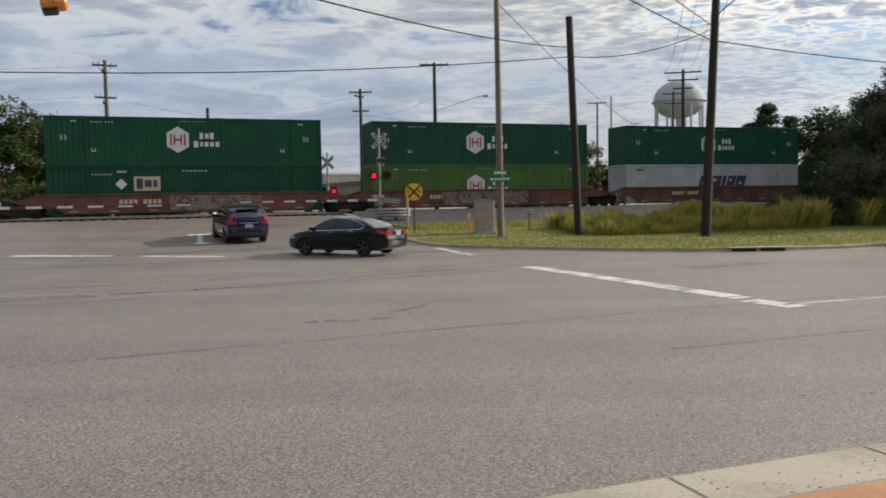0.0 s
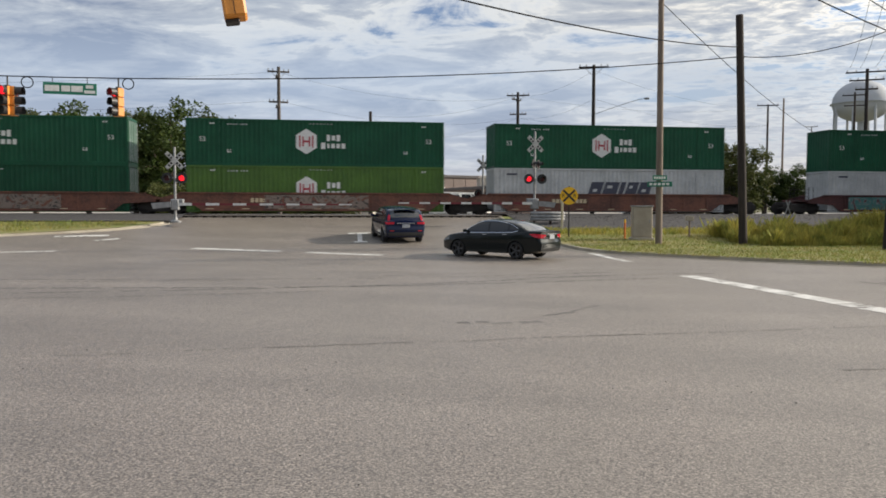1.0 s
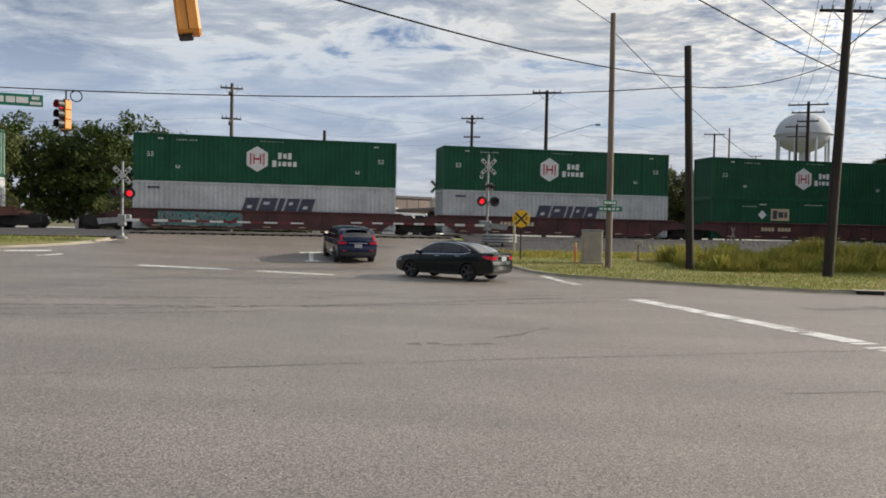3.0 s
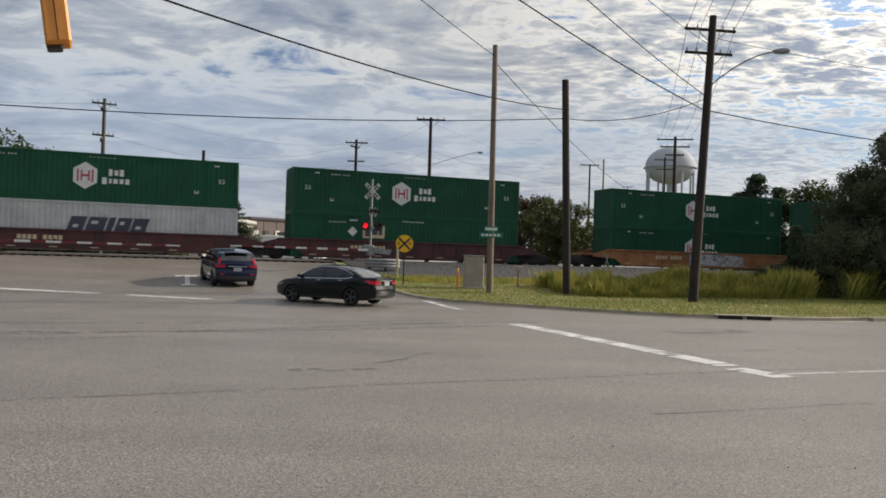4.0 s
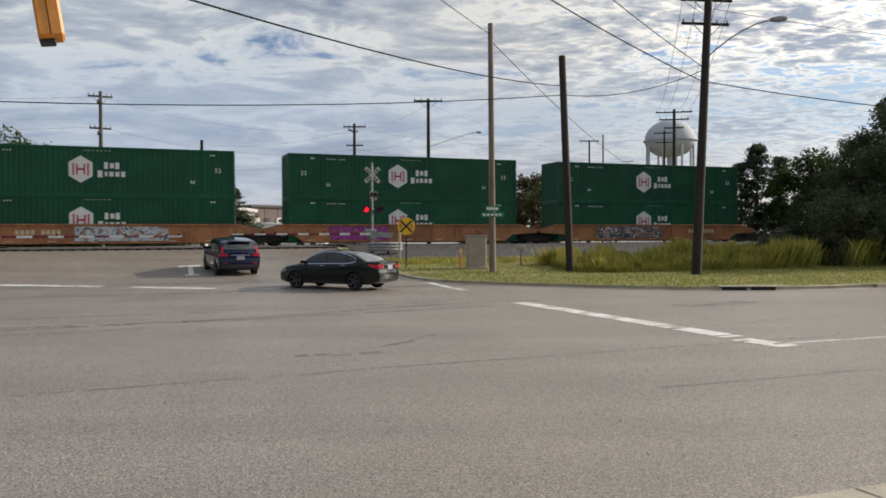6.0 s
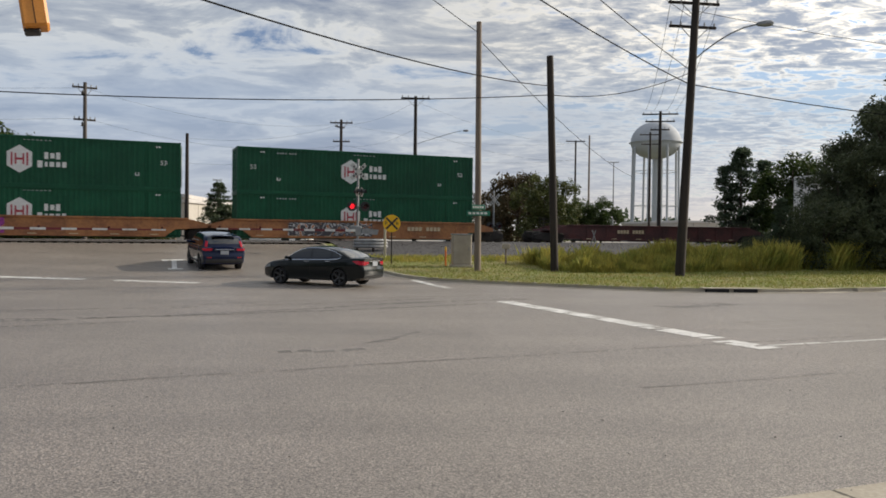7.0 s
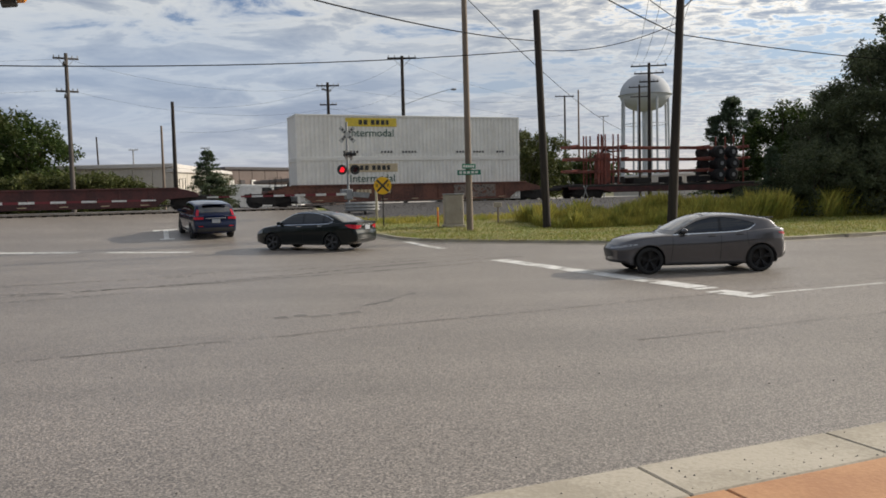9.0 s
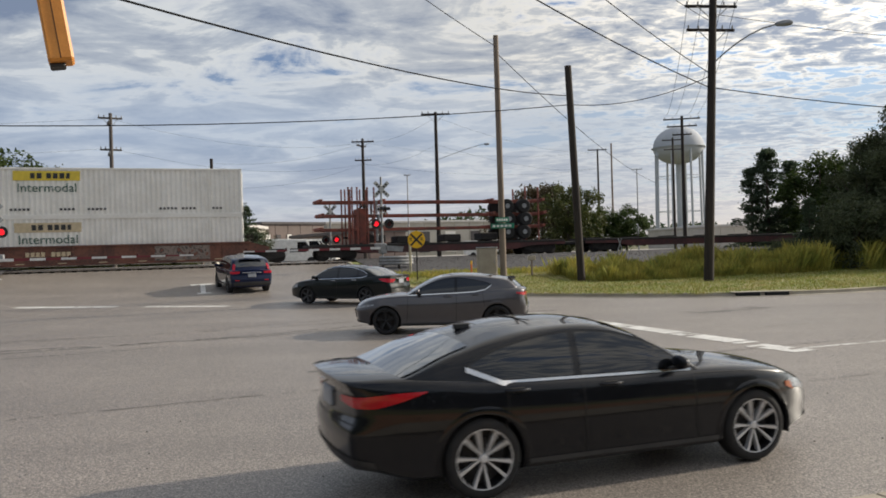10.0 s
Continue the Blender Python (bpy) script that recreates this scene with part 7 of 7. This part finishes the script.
# far side of the railway
for az, el, d, key, make, lm, turn, lb in ((-35.5, 6.4, 86, "mid", MID, L_GREEN, 0, "leafy green tree behind the warehouse"), (-32.6, 6.2, 90, "mid2", MID2, L_OLIVE, 60, "leafy olive green tree behind the warehouse"), (-30.3, 6.9, 84, "mid", MID, L_GREEN, 130, "leafy green tree behind the warehouse"),
        (-27.4, 5.9, 92, "mid2", MID2, L_OLIVE, 200, "leafy olive green tree behind the warehouse"), (-25.6, 5.7, 88, "mid", MID, L_GREEN, 250, "leafy green tree behind the warehouse"),
        (-38.6, 6.0, 80, "mid2", MID2, L_OLIVE, 30, "leafy olive green tree behind the warehouse"), (-41.5, 5.6, 70, "mid", MID, L_GREEN, 90, "leafy green tree by the railway"), (-44.0, 5.9, 66, "mid2", MID2, L_OLIVE, 150, "leafy olive green tree by the railway"),
        (6.3, 4.3, 74, "red", RED, L_RED, 0, "reddish brown leafy tree beyond the railway"), (4.4, 3.0, 78, "red", RED, L_RED, 90, "reddish brown leafy tree beyond the railway"), (8.2, 4.3, 68, "mid2", MID2, L_OLIVE, 40, "spreading olive green tree beyond the railway"),
        (10.2, 2.6, 70, "mid", MID, L_GREEN, 90, "low green tree beyond the railway"), (12.2, 2.7, 72, "mid", MID, L_GREEN, 180, "low green tree beyond the railway"),
        (20.4, 5.0, 84, "cone", CONE, L_CONIFER, 0, "dark conifer beyond the railway"), (21.4, 6.2, 84, "cone", CONE, L_CONIFER, 70, "tall dark conifer beyond the railway"), (22.8, 5.3, 86, "cone", CONE, L_CONIFER, 140, "dark conifer beyond the railway"), (24.6, 5.4, 82, "mid", MID, L_GREEN, 10, "leafy tree beyond the railway"), (26.5, 5.6, 84, "mid", MID, L_GREEN, 60, "leafy tree beyond the railway"),
        (-14.7, 3.5, 70, "cone2", CONE_WIDE, L_CONIFER, 30, "small dark conifer beyond the railway"), (-14.4, 1.8, 71, "bushd", BUSHD, L_DARK, 30, "dark shrub beyond the railway")):
    x, y, _ = azi(az, d)
    top = height(el, d) - 0.9
    base_h = {"mid": 10.0, "mid2": 10.0, "red": 6.0, "cone": 8.0, "cone2": 8.0, "bushd": 3.0}[key]
    plant("conifer" if "cone" in key else "shrub" if key == "bushd" else "tree", key, make, lm, (x, y), 0.85, top / (base_h * 1.02), turn, lb, "tree", "trees beyond the railway")
for k, (az, el) in enumerate(((-27.4, 1.4), (-26.2, 1.5), (-24.9, 1.8), (-23.7, 1.6), (-22.6, 1.8), (-21.4, 1.7), (-20.4, 1.5), (-28.8, 1.2), (-30.6, 1.3), (-18.9, 1.0))):
    x, y, _ = azi(az, 68)
    plant("shrub", "bush", BUSH, L_OLIVE, (x, y), 0.85, (height(el, 68) - 0.85) / 3.0, 47 * k, "rough olive green shrub along the railway", "shrub", "shrubs along the railway")


def far_woods():
    """A low ragged line of distant trees all round the horizon."""
    rnd = random.Random(8)
    b = Build()
    for k in range(26000):
        az = rnd.uniform(-60, 60)
        d = rnd.uniform(330, 420)
        hmax = 9 + 5 * noise.noise((az * 0.35, 0, 0)) + 4 * noise.noise((az * 1.7, 3, 0)) + (7 if -2 < az < 8 else 0) + (5 if 6 < az < 14 else 0)
        z = 0.5 + max(1.5, hmax) * rnd.random() ** 0.7
        x, y, _ = azi(az, d)
        leaf_quad(b, Vector((x, y, z)), rnd.uniform(0.8, 1.6), rnd)
    setting("far_woods", b, leafmat("far_leaves", (0.045, 0.075, 0.04), (0.075, 0.095, 0.05)), "distant low line of trees on the horizon", kind="stuff", category="trees", fix=False)


far_woods()


def woods_behind():
    """Unseen trees added behind the camera: they close the place and darken reflections in paint and glass."""
    rnd = random.Random(12)
    b = Build()
    for k in range(9000):
        az = rnd.uniform(105, 285)
        d = rnd.uniform(42, 55)
        top = 9 + 4 * noise.noise((az * 0.12, 1, 0)) + 2 * noise.noise((az * 0.6, 5, 0))
        x, y, _ = azi(az, d)
        leaf_quad(b, Vector((x, y, 0.1 + top * rnd.random() ** 0.8)), rnd.uniform(0.7, 1.4), rnd)
    setting("woods_behind", b, L_DARK, "unseen added trees behind the viewer, for dark reflections", kind="stuff", category="trees", fix=False)


woods_behind()


def blades(name, count, place, h, w, material, label, seed, lean=0.35):
    rnd = random.Random(seed)
    b = Build()
    for _ in range(count):
        s, q, z, hh = place(rnd)
        x, y, _z = W(s, q)
        a = rnd.uniform(0, 6.28)
        dx, dy = math.cos(a) * w, math.sin(a) * w
        lx, ly = rnd.gauss(0, lean) * hh, rnd.gauss(0, lean) * hh
        k = len(b.v)
        b.v += [(x - dx, y - dy, z), (x + dx, y + dy, z), (x + dx * 0.6 + lx * 0.4, y + dy * 0.6 + ly * 0.4, z + hh * 0.6), (x + lx, y + ly, z + hh)]
        b.f += [(0 + k, 1 + k, 2 + k), (k, k + 2, k + 3)]
    return setting(name, b, material, label, kind="stuff", category="grass", fix=False)


def verge_place(rnd):
    while True:
        s, q = rnd.uniform(11.6, 44), rnd.uniform(23.3, 41.8)
        line = [p for p in R_LINE if abs(p[1] - q) < 1.2 and p[0] < 60]
        edge = min((p[0] for p in line), default=22.0) if q > 24.2 else 22.5
        if s > edge + 0.35:
            return s, q, rise(q) + 0.13, rnd.uniform(0.05, 0.13)


def weed_place(rnd):
    while True:
        s, q = rnd.uniform(20.2, 44), rnd.uniform(34.4, 40.5)
        dens = 1.5 * noise.noise((s * 0.45, q * 0.45, 2)) + 0.62 - max(0, (22.0 - s)) * 0.4
        if rnd.random() < dens:
            tall = 0.62 + 0.55 * noise.noise((s * 0.35, q * 0.5, 7)) + 0.45 * noise.noise((s * 1.3, q * 1.3, 4)) + max(0.0, min(0.35, (s - 27) * 0.05))
            return s, q, rise(q) + 0.12, max(0.16, tall) * rnd.uniform(0.45, 1.35)


blades("verge_grass", 60000, verge_place, 0.1, 0.012, M_BLADE, "short mown grass blades on the verge", 2)
blades("tall_weeds", 90000, weed_place, 1.0, 0.008, M_WEED, "tall yellow-green weeds and goldenrod before the railway", 3, 0.2)


def rough_place(rnd):
    s, q = rnd.uniform(12, 42), rnd.gauss(42.0, 0.6)
    return s, q, rise(q) + 0.12, rnd.uniform(0.1, 0.34)


blades("rough_grass", 12000, rough_place, 0.2, 0.014, M_WEED, "dry rough grass at the foot of the ballast", 6)


def west_place(rnd):
    while True:
        s, q = rnd.uniform(-34, -8.8), rnd.uniform(34.5, 47.5)
        edge = [p for p in L_LINE if abs(p[1] - q) < 0.9]
        if edge and s < min(p[0] for p in edge) - 0.3:
            return s, q, rise(q) + 0.09, rnd.uniform(0.06, 0.2)


blades("west_grass", 16000, west_place, 0.2, 0.014, M_BLADE, "dry yellowish grass on the verge west of the crossing", 9)


# ---- far buildings and water tower ----
M_WALLB = mat("beige_cladding", (0.50, 0.46, 0.40), (0.42, 0.385, 0.33), rough=0.7, scale=0.3, fine=3)
M_WALLG = mat("brown_cladding", (0.20, 0.15, 0.13), (0.15, 0.115, 0.10), rough=0.7, scale=0.3, fine=3)
M_ROOF = mat("pale_metal_roof", (0.60, 0.57, 0.54), (0.50, 0.47, 0.44), rough=0.5, scale=0.4)
M_ROOFD = mat("dark_flat_roof", (0.10, 0.09, 0.09), rough=0.8)
M_TANK = mat("tank_paint", (0.47, 0.49, 0.52), (0.41, 0.43, 0.46), rough=0.85, scale=0.15)


def shed(az0, az1, d0, d1, top, material, label, deep=30.0, bays=10, roof=None, windows=0):
    """A long low industrial building: panelled wall, roof with an edge band, doors."""
    p0, p1 = Vector(azi(az0, d0)), Vector(azi(az1, d1))
    L = (p1 - p0).length
    turn = math.degrees(math.atan2(p1.y - p0.y, p1.x - p0.x))
    b = thing("warehouse", label, "building", "industrial buildings", m=pose(p0.x, p0.y, 0.8, 0, 0, turn))
    h = top - 0.8
    n = bays
    for k in range(n):
        w = Build()
        w.box(((k + 0.5) * L / n, deep / 2, h / 2), (L / n - 0.06, deep, h), 0.03)
        part("wall_panel", w, material, b)
    r = Build()
    r.box((L / 2, deep / 2, h + 0.2), (L + 0.5, deep + 0.5, 0.45), 0.06)
    part("roof", r, roof or M_ROOF, b)
    for k in range(windows):
        w = Build()
        w.box(((k + 0.5) * L / windows, -0.05, h * 0.42), (L / windows * 0.4, 0.16, h * 0.62), 0.02)
        part("dock_door", w, M_ROOFD if k % 2 else M_CWHITE, b)
    return b


shed(-33.0, -17.0, 104, 92, height(2.15, 98), M_WALLB, "long low beige warehouse with a pale roof edge", bays=14)
shed(-16.9, -15.2, 92, 98, height(1.9, 95), M_WALLB, "pale end of a low warehouse", bays=2)
shed(-13.5, -9.2, 128, 135, height(2.05, 130), M_WALLG, "low brown industrial building with dock doors", roof=M_ROOFD, bays=5, windows=6)
shed(-9.0, 4.2, 150, 165, height(1.95, 155), M_WALLB, "long beige industrial building with a pale sloping roof", bays=12, windows=7)
shed(-6.0, -3.4, 95, 97, height(1.35, 96), M_WALLG, "small dark brown shed beyond the railway", bays=3, roof=M_ROOFD)
shed(17.5, 21.0, 160, 165, height(1.0, 160), M_WALLB, "low pale building behind the trees", bays=4)


def vans():
    rnd = random.Random(3)
    for k, az in enumerate((-12.9, -12.3, -11.6, -10.9, -10.3, 2.2, 3.2)):
        near = az < 0
        x, y, _ = azi(az, (82 if near else 104) + rnd.uniform(-3, 3))
        v = thing("parked_van", "white parked van far beyond the railway", "van", "parked vans", m=pose(x, y, 0.85, 0, 0, rnd.uniform(-25, 25)) @ Matrix.Scale(rnd.uniform(1.12, 1.3) if near else 1.0, 4))
        b = Build()
        b.plate([(-2.6, 0.4), (2.4, 0.4), (2.5, 1.1), (1.7, 1.3), (1.2, 2.1), (-2.6, 2.2)], -0.95, 0.95)
        part("body", b, M_WHITE, v)
        b = Build()
        b.plate([(0.5, 1.35), (1.6, 1.35), (1.2, 1.95), (0.5, 1.95)], -0.97, 0.97)
        part("side_window", b, M_GLASS, v)
        for wx in (-1.6, 1.6):
            b = Build()
            b.lathe([(0.34, -0.98), (0.36, -0.9), (0.36, 0.9), (0.34, 0.98)], 14, "y", (wx, 0, 0.36))
            part("wheel", b, M_RUBBER, v)


vans()


def water_tower():
    D = 300.0
    x, y, _ = azi(15.82, D)
    t = thing("water_tower", "pale grey water tower with a round tank on many legs", "water tower", m=pose(x, y, 0.8))
    r = D * math.tan(radians(1.70))
    zc, zt, zb = height(6.5, D) - 0.8, height(7.9, D) - 0.8, height(5.35, D) - 0.8
    b = Build()
    prof = [(0.01, zb)] + [(r * math.cos(a), zc + (zc - zb) * math.sin(a) if a < 0 else zc + (zt - zc) * math.sin(a)) for a in [-1.35 + k * 0.15 for k in range(19)]] + [(0.01, zt)]
    b.lathe(prof, 40)
    part("tank", b, M_TANK, t, smooth=True)
    b = Build()
    b.lathe([(r + 0.1, zc - 0.3), (r + 0.6, zc - 0.3), (r + 0.6, zc - 0.1), (r + 0.1, zc - 0.1)], 40, close=True)
    part("walkway", b, M_TANK, t)
    for k in range(8):
        a = 2 * math.pi * (k + 0.3) / 8
        b = Build()
        b.rod((r * 0.98 * math.cos(a), r * 0.98 * math.sin(a), 0), (r * 0.93 * math.cos(a), r * 0.93 * math.sin(a), zc), 0.42, n=8)
        part("leg", b, M_TANK, t)
        b = Build()
        a2 = 2 * math.pi * (k + 1.3) / 8
        for z in (zc * 0.35, zc * 0.7):
            b = Build()
            b.rod((r * 0.96 * math.cos(a), r * 0.96 * math.sin(a), z), (r * 0.96 * math.cos(a2), r * 0.96 * math.sin(a2), z), 0.12, n=5)
            part("brace", b, M_TANK, t)
    b = Build()
    b.rod((0, 0, 0), (0, 0, zb + 1), 1.1, n=12)
    part("riser_pipe", b, M_TANK, t)


water_tower()


def drain():
    d = thing("storm_drain", "dark storm drain inlet set in the kerb", "drain", m=plan(20.9, 23.66, 0.0, -22))
    # no real openings: near-black boxes stand for the shade inside the slots
    for x in (-0.55, 0.50):
        b = Build()
        b.box((x, 0, 0.075), (0.85, 0.20, 0.14), 0.015)
        part("inlet", b, M_SEAM, d, "near-black box for the shade inside a drain slot")
    b = Build()
    b.box((0, 0.17, 0.155), (2.2, 0.42, 0.03), 0.012)
    part("cover", b, M_CONC, d)


drain()


def chips():
    """Grit and leaf crumbs on the gutter and the near lanes."""
    rnd = random.Random(21)
    b = Build()
    for k in range(420):
        gutter = k < 260
        s = rnd.uniform(-3, 9) if gutter else rnd.uniform(-8, 14)
        q = min(4.7, max(4.17, rnd.gauss(4.3, 0.15))) if gutter else rnd.uniform(5.2, 13)
        r = rnd.uniform(0.004, 0.013) if gutter else rnd.uniform(0.006, 0.018)
        x, y, _ = W(s, q)
        z = 0.052 if gutter else 0.0
        a = rnd.uniform(0, 6.28)
        b.add([(x + r * math.cos(a), y + r * math.sin(a), z), (x + r * math.cos(a + 2.2), y + r * math.sin(a + 2.2), z), (x + r * math.cos(a + 4.1), y + r * math.sin(a + 4.1), z), (x, y, z + r * 0.8)],
              [(0, 1, 3), (1, 2, 3), (2, 0, 3), (0, 2, 1)])
    setting("grit", b, M_ROADDARK, "dark grit and leaf crumbs on the gutter and road", kind="stuff", category="debris", fix=False)


chips()


# ---- what moves ----
def motions():
    for ob, s, q, z in MOVERS:
        walk(ob, [(0.0, plan(s, q, z)), (5.0, plan(s - 5 * SPEED, q, z)), (10.0, plan(s - 10 * SPEED, q, z))])

    def roll(wheels, R, dist):
        for w, base, sg in wheels:
            rows = []
            for k in range(301):
                turn = math.degrees(dist(k / 30) / R)
                rows.append((k / 30, base @ pose(0, 0, 0, 0, -sg * turn, 0)))
            walk(w, rows)

    # the black saloon passes along the near lane
    v = 9.9
    NEAR.scale = (0.965, 0.965, 0.965)
    walk(NEAR, [(t, plan(3.80 - v * (10 - t), q, 0.0)) for t, q in ((0.0, 6.6), (5.0, 6.6), (9.0, 6.62), (9.5, 6.72), (10.0, 6.88))])
    roll(NEAR_W, NEAR_R, lambda t: v * t)
    # the grey hatchback comes along the main road and bears off to the side road
    path = ((0.0, 64.0, 40.1, 200.5), (4.0, 39.7, 31.0, 200.5), (6.0, 27.4, 26.2, 200.5), (7.0, 20.9, 23.6, 199.0), (7.5, 17.4, 22.2, 196.0), (8.0, 13.75, 21.0, 190.0), (8.5, 10.1, 20.3, 184.0),
            (9.0, 6.87, 20.0, 180.5), (9.5, 3.50, 20.05, 178.0), (10.0, -0.30, 20.25, 176.5))
    walk(HATCHBACK, [(t, pose(x, y, 0, 0, 0, a)) for t, x, y, a in path])
    run = [0.0]
    for a, b in zip(path, path[1:]):
        run.append(run[-1] + math.hypot(b[1] - a[1], b[2] - a[2]))
    roll(HATCH_W, HATCH_R, lambda t: float(np.interp(t, [p[0] for p in path], run)))


motions()
